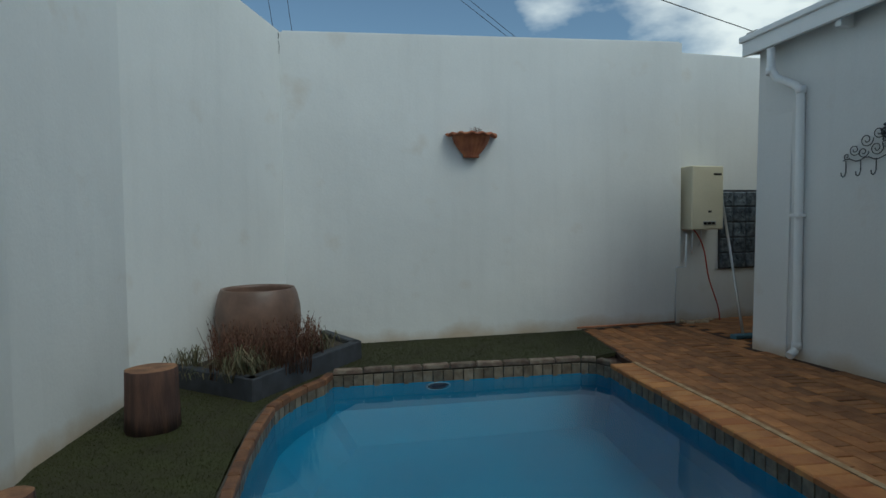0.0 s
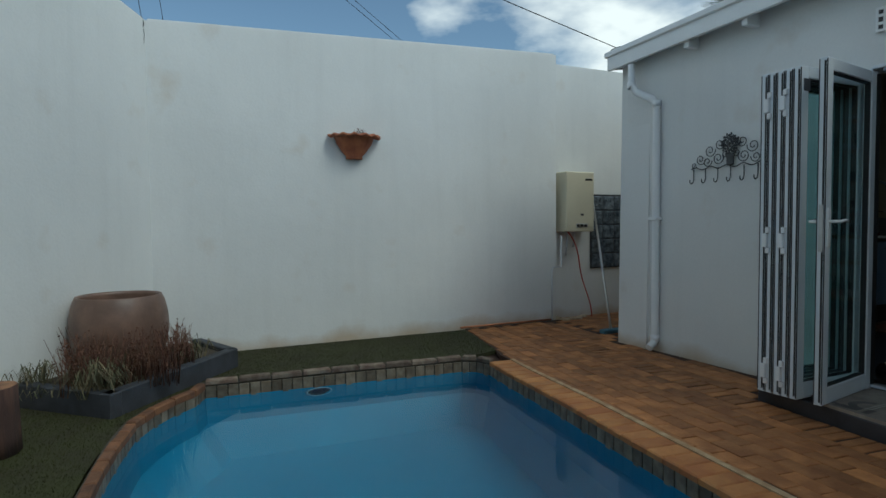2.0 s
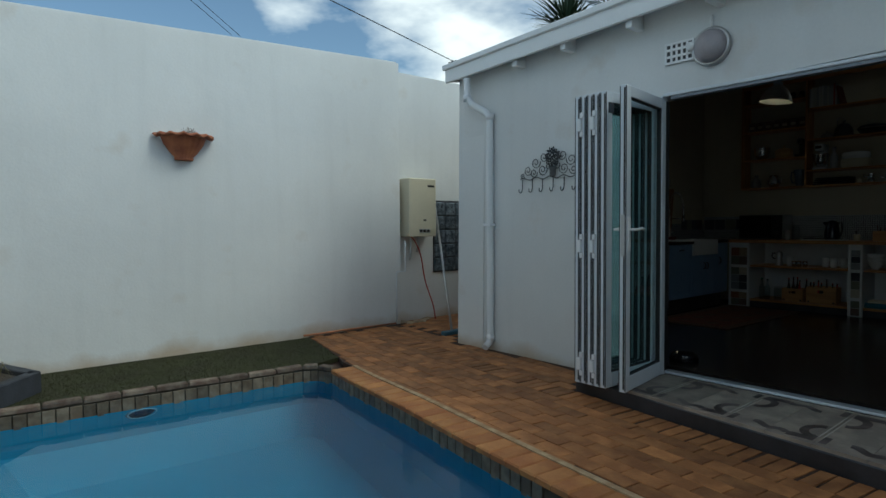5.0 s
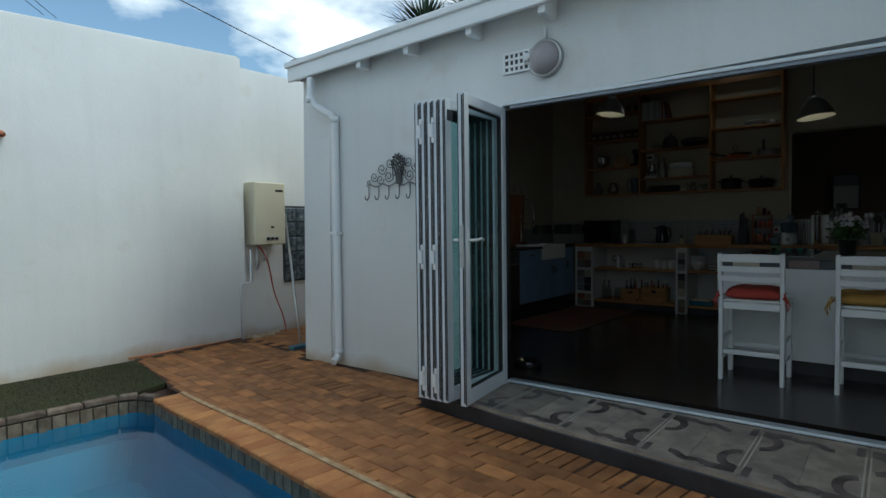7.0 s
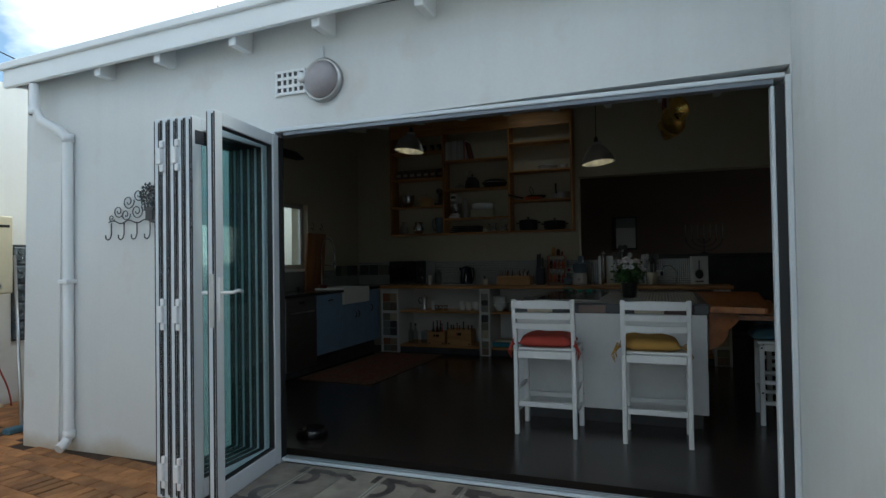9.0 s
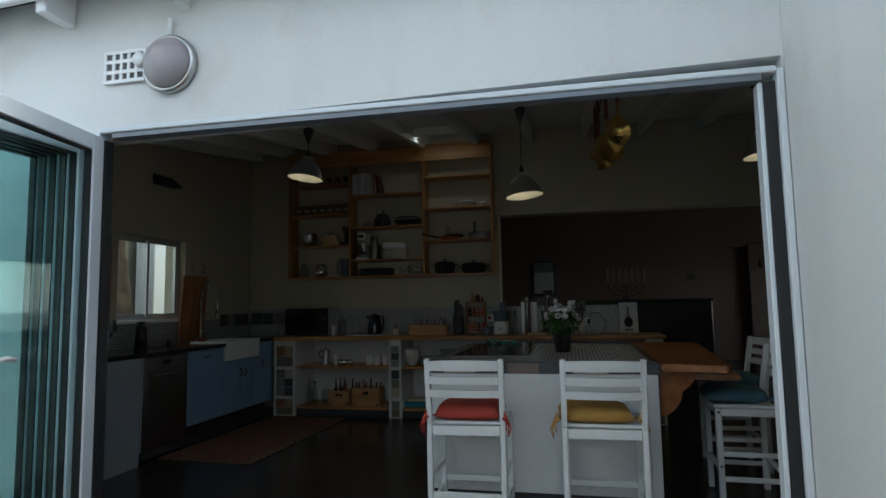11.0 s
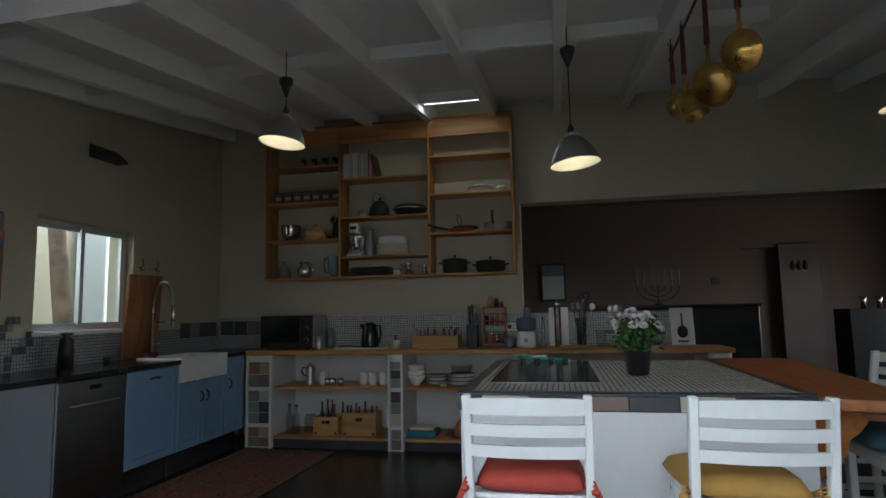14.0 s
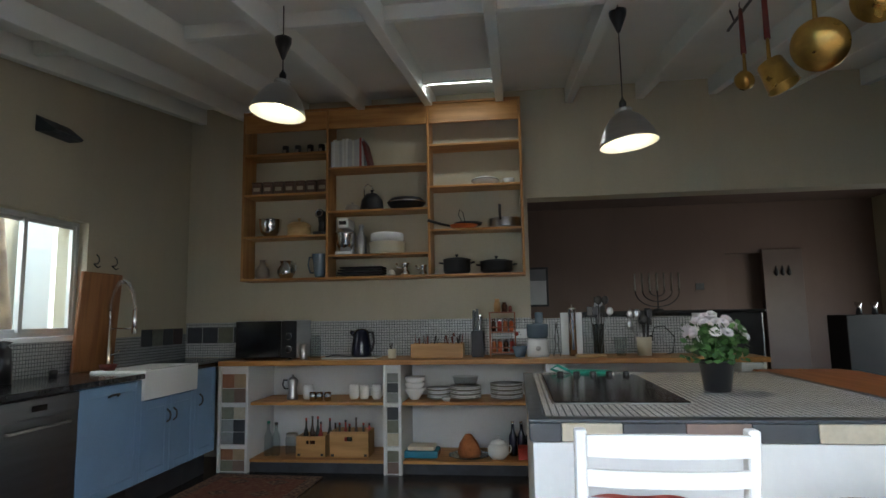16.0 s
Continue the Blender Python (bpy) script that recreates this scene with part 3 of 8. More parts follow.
solid("wall_behind_doorway", bm, BROWN_WALL, "dark wall behind the far doorway", kind="structure")

# sloping ceiling boards and the beams under them
bm = B()
v = block(bm, (FI, -5.6, 0), (BACK, SIDE, 0.03))
for p in v:
    p.co.z += roof_z(p.co.x) + 0.15
solid("ceiling", bm, CEILING, "sloping white painted ceiling boards", kind="structure")
BEAMS = [3.98, 3.52, 2.93, 2.31, 1.69, 1.05, 0.42, -0.21, -0.84, -1.47, -2.1, -2.73, -3.36, -3.99, -4.62]
for y in BEAMS:
    bm = B()
    v = block(bm, (FI, y - 0.035, 0), (BACK, y + 0.035, 0.15), 0.004)
    for p in v:
        p.co.z += roof_z(p.co.x)
    solid("ceiling_beam", bm, CEILING, "white painted sloping ceiling beam", "beam", "beams of the kitchen ceiling", kind="structure")

# roof sheet, fascia, rafter tails
def eave(y):
    """Height of the fascia's lower edge."""
    return 2.789 - 0.022 * (y - 1.6)


def eave_out(y):
    """How far the fascia stands back from its line at y = 1.6."""
    return 0.034 * (y - 1.6)


bm = B()
v = block(bm, (3.93, -5.7, 0), (9.0, 4.46, 0.03))
for p in v:
    p.co.z += roof_z(p.co.x) + 0.2 + 0.04 * (4.3 - p.co.y) * max(0, (6 - p.co.x) / 2.3)
solid("roof", bm, SLATE, "low sloping roof sheet", kind="structure")
bm = B()
v = block(bm, (3.765, -0.9, 0), (3.8, 4.5, 0.165), 0.006)
for p in v:
    p.co.z += eave(p.co.y)
    p.co.x += eave_out(p.co.y)
v = block(bm, (3.74, -0.9, 0.13), (3.805, 4.52, 0.185), 0.008)
for p in v:
    p.co.z += eave(p.co.y)
    p.co.x += eave_out(p.co.y)
solid("fascia", bm, WHITE_TRIM, "white painted fascia board along the eave", kind="structure")
bm = B()
v = block(bm, (3.84, -0.9, 0.13), (4.0, 4.48, 0.145))
for p in v:
    p.co.z += eave(p.co.y)
solid("soffit", bm, WHITE_TRIM, "white boarding under the eave", kind="structure")
bm = B()
v = block(bm, (3.90, 4.47, 0.0), (8.9, 4.5, 0.17), 0.006)
for p in v:
    p.co.z += eave(4.5) + 0.143 * (p.co.x - 3.8)
solid("bargeboard", bm, WHITE_TRIM, "white painted board along the roof's end", kind="structure")
for y in (3.52, 2.95, 2.31, 1.69, 1.03, 0.40, -0.22):
    bm = B()
    v = block(bm, (3.8 + max(0, eave_out(y)) + 0.002, y - 0.028, -0.05), (4.0, y + 0.028, 0.128), 0.006)
    for p in v:
        p.co.z += eave(y)
    solid("rafter_tail", bm, WHITE_TRIM, "white painted rafter end under the eave", "rafter", "rafter ends along the eave", kind="structure")

# the yard wall that stands out beside the opening
bm = B()
block(bm, (2.62, -1.0, -0.1), (FX, OY0 - 0.002, 3.6), 0.02, seg=2)
block(bm, (2.62, -3.6, -0.1), (2.84, -1.0, 3.4))
solid("wall_wing", bm, WHITE_WALL, "white plastered wall that stands out beside the door opening", kind="structure")

# door frame in the opening
bm = B()
for a, b in (((FX - 0.012, OY1 - 0.012, FLOOR_Z), (FX + 0.07, OY1 + 0.003, OZ)), ((FX - 0.012, OY0 - 0.003, FLOOR_Z), (FX + 0.07, OY0 + 0.022, OZ)), ((FX + 0.012, OY0 + 0.064, FLOOR_Z), (FX + 0.07, OY0 + 0.082, OZ - 0.04)),
             ((FX - 0.012, OY0 + 0.022, OZ - 0.012), (FX + 0.07, OY1 - 0.012, OZ + 0.012)), ((FX - 0.012, OY0 + 0.022, FLOOR_Z), (FX + 0.075, OY1 - 0.012, FLOOR_Z + 0.012))):
    block(bm, a, b, 0.004)
frame_ob = solid("door_frame", bm, WHITE_METAL, "white aluminium frame of the folding doors", kind="structure")
for y0, y1 in ((OY0 + 0.0225, OY0 + 0.0635), (OY1 - 0.03, OY1 - 0.0125)):
    box("seal", (FX + 0.01, y0, FLOOR_Z), (FX + 0.06, y1, OZ - 0.04), BLACK_RUBBER, frame_ob, 0.002, "black rubber seal")
box("head_track", (FX - 0.002, OY0 + 0.07, OZ - 0.036), (FX + 0.06, OY1 - 0.07, OZ - 0.0125), paint("grey_track", (0.2, 0.22, 0.25), 0.4, 0.3, vary=0.05), frame_ob, 0.002, "grey head track")
for x in (FX + 0.012, FX + 0.045):
    box("floor_track", (x, OY0 + 0.05, FLOOR_Z + 0.012), (x + 0.006, OY1 - 0.05, FLOOR_Z + 0.022), STEEL, frame_ob, 0.001, "metal floor track")

# step before the opening, black at its edge; its front runs with the paving


def STEP_X(y):
    """x of the step's front at y."""
    return 3.335 + 0.135 * (y - 1.69)


bm = B()
prism(bm, [(STEP_X(-0.79), -0.79), (FX, -0.79), (FX, 2.5), (STEP_X(2.5), 2.5)], -0.05, 0.088)
bmesh.ops.bevel(bm, geom=list(bm.edges), offset=0.006, segments=1, affect="EDGES")
threshold = solid("threshold", bm, BLACK_PAINT, "low step with a black painted edge before the door opening", kind="structure")

# fill lamp added out of view at the assumed opening, to lift the dark next room
room_fill = new("next_room_daylight", bpy.data.lights.new("next_room_daylight", "AREA"))
room_fill.data.shape, room_fill.data.size, room_fill.data.size_y, room_fill.data.energy, room_fill.data.color = "RECTANGLE", 2.9, 1.2, 3.0, (0.95, 0.98, 1.0)
room_fill.matrix_world = look((11.5, -5.58, 1.65), (11.5, 0, 1.2))


# ---- yard: things ----
def planter_box():
    ob = thing("corner_planter", (-0.5, 4.9, 0), "low dark grey planter box with dry plants in the yard corner", "planter")
    outer = [(-1.32, 4.84), (-0.53, 4.08), (0.36, 5.18), (0.1, 5.83), (-0.31, 5.83)]
    local = [(x + 0.5, y - 4.9) for x, y in outer]
    c = (sum(p[0] for p in local) / 5, sum(p[1] for p in local) / 5)
    for k in range(5):
        if k == 3 or k == 4:
            continue
        a, b = Vector(local[k]), Vector(local[(k + 1) % 5])
        n = Vector((-(b - a).y, (b - a).x)).normalized() * 0.09
        bm = B()
        prism(bm, [tuple(a), tuple(b), tuple(b + n), tuple(a + n)], -0.03, 0.15)
        bmesh.ops.bevel(bm, geom=list(bm.edges), offset=0.008, segments=1, affect="EDGES")
        part("wall", bm, SLATE, ob)
    bm = B()
    prism(bm, [(p[0] * 0.93 + c[0] * 0.07, p[1] * 0.93 + c[1] * 0.07) for p in local], -0.02, 0.11)
    part("soil", bm, SOIL, ob, "dry brown soil")
    return ob


planter_box()

urn = thing("urn", (-0.52, 5.0, 0.1), "large brown glazed clay urn, empty, standing in the corner planter", "pot")
bm = B()
lathe(bm, [(0, 0), (0.22, 0), (0.26, 0.04), (0.325, 0.2), (0.347, 0.32), (0.34, 0.44), (0.318, 0.54), (0.302, 0.575), (0.296, 0.588), (0.284, 0.586), (0.28, 0.56), (0.3, 0.45), (0.3, 0.3), (0.2, 0.08), (0, 0.07)], 40)
part("body", bm, CLAY, urn)
bm = B()
lathe(bm, [(0, 0.45), (0.298, 0.45), (0.298, 0.44)], 28)
part("soil", bm, SOIL, urn, "dark soil inside the urn")


def stems(name, label, count, seed, region, heights, material, lean=0.35, buds=True, flat=False):
    r = random.Random(seed)
    bm = B()
    for _ in range(count):
        u, v = r.random(), r.random()
        x = region[0] + (region[1] - region[0]) * u
        y = region[2] + (region[3] - region[2]) * v
        h, a, s = r.uniform(*heights), r.uniform(0, 6.28), r.uniform(0.05, lean)
        p0 = Vector((x, y, 0.1))
        p2 = p0 + Vector((math.cos(a) * s * h, math.sin(a) * s * h, h))
        p1 = (p0 + p2) / 2 + Vector((math.cos(a), math.sin(a), 0)) * -0.05 * h + Vector((0, 0, 0.05 * h))
        if flat:
            w, side = r.uniform(0.002, 0.0045), Vector((-math.sin(a), math.cos(a), 0))
            p2 = p0 + Vector((math.cos(a) * h * 0.8, math.sin(a) * h * 0.8, h * r.uniform(0.1, 0.6)))
            p1 = p0 + Vector((math.cos(a) * h * 0.35, math.sin(a) * h * 0.35, h * 0.75))
            vs = [bm.verts.new(p0 - side * w), bm.verts.new(p0 + side * w), bm.verts.new(p1 + side * w * 0.9), bm.verts.new(p1 - side * w * 0.9), bm.verts.new(p2)]
            bm.faces.new(vs[:4]), bm.faces.new((vs[3], vs[2], vs[4]))
        else:
            rod(bm, [p0, p1, p2], 0.0028, 3, 0.0015)
            if buds:
                for _ in range(7):
                    q = p1.lerp(p2, r.uniform(0.0, 1.0))
                    d = Vector((r.uniform(-1, 1), r.uniform(-1, 1), r.uniform(0, 1.2))) * 0.012
                    t = [bm.verts.new(q), bm.verts.new(q + d), bm.verts.new(q + Vector((-d.y, d.x, d.z * 1.4)))]
                    bm.faces.new(t)
    ob = thing(name, (0, 0, 0), label, "plant")
    part("stem" if not flat else "leaves", bm, material, ob)
    return ob


stems("dry_shrub", "dry brown leafless shrub in the corner planter", 560, 3, (-0.85, -0.12, 4.3, 4.95), (0.12, 0.4), STRAW)
stems("dry_shrub", "dry brown leafless shrub in the corner planter", 60, 8, (-0.15, 0.0, 4.75, 5.1), (0.15, 0.35), STRAW)
stems("strap_plant", "green and straw coloured strap leaved plant spilling over the planter", 150, 5, (-0.72, -0.52, 4.2, 4.42), (0.12, 0.34), LEAF, flat=True)
stems("strap_plant", "small strap leaved plant at the planter's end", 100, 6, (-1.15, -0.95, 4.6, 4.8), (0.1, 0.25), LEAF, flat=True)
stems("strap_plant", "green strap leaved plant beside the urn", 90, 7, (-0.15, 0.08, 4.9, 5.15), (0.12, 0.3), LEAF, flat=True)
stems("ground_cover", "low straw coloured weeds in the planter", 260, 9, (-1.05, -0.3, 4.35, 4.8), (0.04, 0.1), LEAF, flat=True)


def log_stump(at, r, h, seed, label):
    rr = random.Random(seed)
    ph = [rr.uniform(0, 6) for _ in range(5)]
    ob = thing("log_stump", at, label, "log")
    wave = lambda u, z: 0.04 * math.sin(2 * math.pi * 2 * u + ph[0]) + 0.025 * math.sin(2 * math.pi * 5 * u + ph[1]) + 0.015 * math.sin(2 * math.pi * 11 * u + ph[2] + z * 4)
    bm = B()
    lathe(bm, [(0, 0), (r * 1.04, 0), (r * 1.02, h * 0.3), (r * 0.99, h * 0.7), (r * 0.98, h * 0.985), (r * 0.95, h)], 36, None, wave)
    part("bark", bm, BARK, ob)
    bm = B()
    lathe(bm, [(r * 0.955, h), (r * 0.7, h + 0.004), (r * 0.35, h + 0.002), (0, h + 0.005)], 36, None, wave)
    part("cut_end", bm, LOG_END, ob, "pale cut end with a crack")
    return ob


log_stump((-1.09, 3.72, -0.012), 0.145, 0.37, 1, "dark upright log stump used as a stool on the turf")
log_stump((-1.47, 2.78, -0.012), 0.09, 0.07, 2, "low cut log lying end up on the turf by the wall")

# half bowl on the far wall
wp = thing("wall_planter", (1.63, 5.835, 1.9), "terracotta half bowl planter with a scalloped rim on the white wall", "planter")
bm = B()
N = 40
prof = [(0.0, -0.005), (0.085, -0.005), (0.09, 0.01), (0.085, 0.025), (0.13, 0.07), (0.185, 0.15), (0.215, 0.225)]
rings = []
for r, z in prof:
    rings.append([bm.verts.new((r * math.cos(math.pi * k / N) * 1.0, -r * math.sin(math.pi * k / N) * (1 + 0.03 * math.cos(k * 1.6)) * 0.85, z)) for k in range(N + 1)])
for a, b in zip(rings, rings[1:]):
    for k in range(N):
        bm.faces.new((a[k], a[k + 1], b[k + 1], b[k])).smooth = True
part("bowl", bm, TERRACOTTA, wp)
bm = B()
rings = []
for r, z in [(0.2, 0.222), (0.262, 0.212), (0.285, 0.225), (0.262, 0.24), (0.2, 0.245), (0.185, 0.2)]:
    rings.append([bm.verts.new((r * math.cos(math.pi * k / N), -0.86 * r * math.sin(math.pi * k / N), z + 0.012 * math.cos(k * math.pi * 2 / 5.7) * (r > 0.25))) for k in range(N + 1)])
for a, b in zip(rings, rings[1:]):
    for k in range(N):
        bm.faces.new((a[k], a[k + 1], b[k + 1], b[k])).smooth = True
part("rim", bm, TERRACOTTA, wp, "wavy rim")
bm = B()
bm.faces.new([bm.verts.new((0.19 * math.cos(math.pi * k / N), -0.16 * math.sin(math.pi * k / N), 0.21)) for k in range(N + 1)])
part("soil", bm, SOIL, wp)
bm = B()
rr = random.Random(11)
for _ in range(26):
    x, y, h = rr.uniform(-0.02, 0.1), rr.uniform(-0.1, -0.04), rr.uniform(0.03, 0.11)
    rod(bm, [(x, y, 0.2), (x + rr.uniform(-0.02, 0.02), y, 0.21 + h)], 0.003, 3, 0.002)
    for _ in range(4):
        q = Vector((x + rr.uniform(-0.015, 0.015), y, 0.21 + h * rr.uniform(0.3, 1)))
        bm.faces.new([bm.verts.new(q + Vector((rr.uniform(-1, 1), rr.uniform(-1, 1), rr.uniform(-1, 1))) * 0.011) for _ in range(3)])
part("dead_plant", bm, STRAW, wp, "small dead succulent")

# gas heater, hose, broom, glass blocks
heater = thing("gas_heater", (4.515, 5.86, 1.1), "cream gas water heater box on the recess wall", "water heater")
box("case", (-0.205, -0.12, 0), (0.235, 0.1, 0.75), CREAM, heater, 0.012)
box("badge", (0.09, -0.124, 0.64), (0.2, -0.118, 0.665), BLACK_PLASTIC, heater, 0.002, "dark badge")
box("display", (0.02, -0.124, 0.2), (0.065, -0.118, 0.225), BLACK_PLASTIC, heater, 0.002, "small dark display")
box("control_panel", (-0.05, -0.124, 0.05), (0.13, -0.118, 0.1), STEEL, heater, 0.003, "grey control panel")
for x in (-0.03, 0.03, 0.09):
    bm = B()
    lathe(bm, [(0.016, 0), (0.016, 0.014), (0.012, 0.018), (0, 0.018)], 14, pose(x, -0.124, 0.075, 90))
    part("knob", bm, BLACK_PLASTIC, heater, "black knob")
bm = B()
rod(bm, [(-0.1, 0.0, 0.0), (-0.1, 0.0, -0.12), (-0.09, 0.03, -0.3)], 0.012, 8)
rod(bm, [(0.02, 0.0, 0.0), (0.02, 0.0, -0.1), (0.03, 0.05, -0.2)], 0.01, 8)
part("pipes", bm, WHITE_METAL, heater, "short white pipes")
bm = B()
pts = []
for k in range(25):
    u = k / 24
    pts.append((-0.13 + 0.38 * u ** 0.7 + 0.02 * math.sin(u * 9), -0.03, -0.0 - 1.1 * u - 0.0))
rod(bm, pts, 0.008, 8)
solid("gas_hose", bm, RED, "orange rubber gas hose hanging from the heater", "hose", at=(4.515, 5.84, 1.1))
bm = B()
rod(bm, [(0, 0, 0), (0, 0, 0.62), (0.01, 0.0, 0.66), (0.14, 0.0, 0.66), (0.14, 0.0, 0.8), (0.14, 0, 1.05)], 0.009, 8)
solid("water_pipe", bm, WHITE_METAL, "thin white water pipe on the recess wall", "pipe", at=(4.14, 5.8, 0.0))

broom = thing("pool_broom", (4.2, 4.82, 0.0), "long grey pole brush leaning on the glass blocks", "brush")
bm = B()
rod(bm, [(0.01, 0.0, 0.04), (0.68, 1.1, 1.47)], 0.014, 8)
part("pole", bm, STEEL, broom)
box("brush_head", (-0.12, -0.05, 0), (0.14, 0.04, 0.045), TEAL, broom, 0.008, "blue brush head")

blocks = thing("glass_block_window", (5.2, 5.97, 0.62), "dark patterned glass block window in the recess wall", "window")
GB = paint("patterned_glass_block", (0.05, 0.065, 0.08), 0.12, vary=0.4, scale=14, fine=30, bump=0.9, other=(0.16, 0.19, 0.22), rnd=0.2)
for i in range(5):
    for j in range(5):
        bm = B()
        x0, z0 = -0.31 + i * 0.19, j * 0.19
        block(bm, (x0, -0.03, z0), (x0 + 0.178, 0.02, z0 + 0.178), 0.012)
        for q in range(4):
            a = math.pi / 4 + q * math.pi / 2
            rod(bm, [(x0 + 0.089 + 0.02 * math.cos(a), -0.034, z0 + 0.089 + 0.02 * math.sin(a)), (x0 + 0.089 + 0.055 * math.cos(a + 0.3), -0.036, z0 + 0.089 + 0.055 * math.sin(a + 0.3)), (x0 + 0.089 + 0.07 * math.cos(a), -0.034, z0 + 0.089 + 0.07 * math.sin(a))], 0.006, 5)
        part("glass_block", bm, GB, blocks)
box("block_frame", (-0.32, -0.012, -0.012), (0.65, 0.018, 0.962), SLATE, blocks, 0.0)

# down pipe at the pier
pipe = thing("down_pipe", (3.945, 3.96, 0.0), "white painted rain down pipe in the corner beside the pier", "pipe")
bm = B()
rod(bm, [(-0.06, 0.22, 2.72), (-0.06, 0.22, 2.54), (-0.045, 0.17, 2.45), (0.0, 0.02, 2.36), (0.02, -0.02, 2.3), (0.02, -0.02, 2.2), (0.02, -0.02, 0.13), (0.0, -0.02, 0.07), (-0.07, -0.03, 0.035)], 0.035, 14)
part("pipe", bm, WHITE_TRIM, pipe)
for z, x, y in ((2.52, -0.06, 0.22), (2.31, 0.02, -0.02), (0.12, 0.02, -0.02)):
    bm = B()
    lathe(bm, [(0.035, -0.03), (0.041, -0.03), (0.041, 0.03), (0.035, 0.03)], 16, pose(x, y, z))
    part("collar", bm, WHITE_TRIM, pipe)
bm = B()
block(bm, (-0.03, -0.065, 1.23), (0.07, 0.03, 1.26), 0.004)
part("bracket", bm, WHITE_TRIM, pipe)

# hook rack of bent iron
IRON_GREY = paint("grey_iron", (0.08, 0.085, 0.09), 0.5, 0.6, vary=0.2, scale=20, bump=0.1)
rack = thing("hook_rack", (3.982, 3.16, 1.68), "grey wrought iron hook rack with scrolls on the white wall", "hook rack")


def spiral(cx, cz, r, turns, start, d=1, n=26):
    return [(0, cx + r * (1 - 0.8 * k / n) * math.cos(start + d * 2 * math.pi * turns * k / n), cz + r * (1 - 0.8 * k / n) * math.sin(start + d * 2 * math.pi * turns * k / n)) for k in range(n + 1)]


bm = B()
rod(bm, [(0, 0.39 - 0.78 * k / 30, -0.012 + 0.012 * math.sin(k * 1.05)) for k in range(31)], 0.0045, 6)
for s in (-1, 1):
    for cy, cz, r, turns in ((0.105, 0.175, 0.05, 1.5), (0.12, 0.06, 0.055, 1.6), (0.2, 0.13, 0.055, 1.5), (0.225, 0.04, 0.045, 1.4), (0.295, 0.065, 0.048, 1.5), (0.36, 0.02, 0.028, 1.3), (0.055, 0.09, 0.035, 1.3)):
        rod(bm, spiral(s * cy, cz, r, turns, math.pi / 2 + s * (0.6 + cy * 4), s), 0.0038, 5)
part("scrolls", bm, IRON_GREY, rack)
bm = B()
leafy = random.Random(8)
for k in range(46):
    a, q = k * 2.4, 0.085 * math.sqrt((k + 0.5) / 46)
    lathe(bm, [(0, 0), (0.013, 0.002), (0.009, 0.007), (0, 0.009)], 5, pose(-0.002 - leafy.uniform(0, 0.012), q * math.cos(a), 0.165 + q * math.sin(a), leafy.uniform(-25, 25), -90, 0))
part("tree", bm, IRON_GREY, rack, "iron ornament of a leafy ball tree")
bm = B()
block(bm, (-0.012, -0.035, -0.01), (0.0, 0.035, 0.07), 0.006)
block(bm, (-0.014, -0.045, 0.06), (0.0, 0.045, 0.085), 0.006)
part("basket", bm, IRON_GREY, rack, "iron basket ornament")
for k in range(7):
    y = 0.365 - k * 0.122
    bm = B()
    rod(bm, [(0, y, -0.015), (0, y, -0.1), (-0.012, y, -0.13), (-0.03, y, -0.14), (-0.045, y, -0.13), (-0.048, y, -0.105)], 0.0048, 6)
    part("hook", bm, IRON_GREY, rack)

# air brick and round bulkhead lamp over the doors
vent = thing("air_brick", (3.995, 1.99, 2.5), "white air brick with square holes in the wall", "vent")
# black panel just behind the bars: the holes' inner shade, put in as colour
bm = B()
block(bm, (-0.006, -0.11, -0.075), (0.01, 0.11, 0.075), 0.003)
part("back", bm, BLACK_PAINT, vent, "black panel painting the shade inside the holes")
for z in (-0.07, -0.025, 0.025, 0.07):
    box("bar", (-0.014, -0.11, z - 0.009), (-0.004, 0.11, z + 0.009), WHITE_TRIM, vent, 0.002)
for y in (-0.105, -0.06, -0.02, 0.02, 0.06, 0.105):
    box("bar", (-0.0135, y - 0.008, -0.075), (-0.004, y + 0.008, 0.075), WHITE_TRIM, vent, 0.002)
lamp = thing("bulkhead_lamp", (3.99, 1.752, 2.482), "round grey bulkhead lamp with a frosted cover, off, on the wall", "lamp")
DIFF = paint("old_frosted_cover", (0.33, 0.3, 0.31), 0.3, vary=0.08, scale=12, bump=0.05)
bm = B()
lathe(bm, [(0, -0.01), (0.15, -0.01), (0.15, 0.02), (0.142, 0.03), (0.13, 0.035), (0.13, 0.02)], 36, pose(0, 0, 0, 0, -90, 0))
part("base_ring", bm, STEEL, lamp, "metal ring")
bm = B()
lathe(bm, [(0.13, 0.02), (0.125, 0.045), (0.1, 0.075), (0.05, 0.095), (0, 0.1)], 32, pose(0, 0, 0, 0, -90, 0))
part("cover", bm, DIFF, lamp, "frosted cover")
bm = B()
lathe(bm, [(0, 0), (0.035, 0), (0.035, 0.03), (0, 0.035)], 14, pose(-0.02, 0.15, 0.03, 0, -90, 0))
part("lug", bm, WHITE_TRIM, lamp)
bm = B()
rod(bm, [(-0.01, 0, 0.14), (-0.01, 0.0, 0.24)], 0.012, 8)
part("conduit", bm, WHITE_TRIM, lamp, "short white conduit")
lamp.scale = (0.9, 0.9, 0.9)

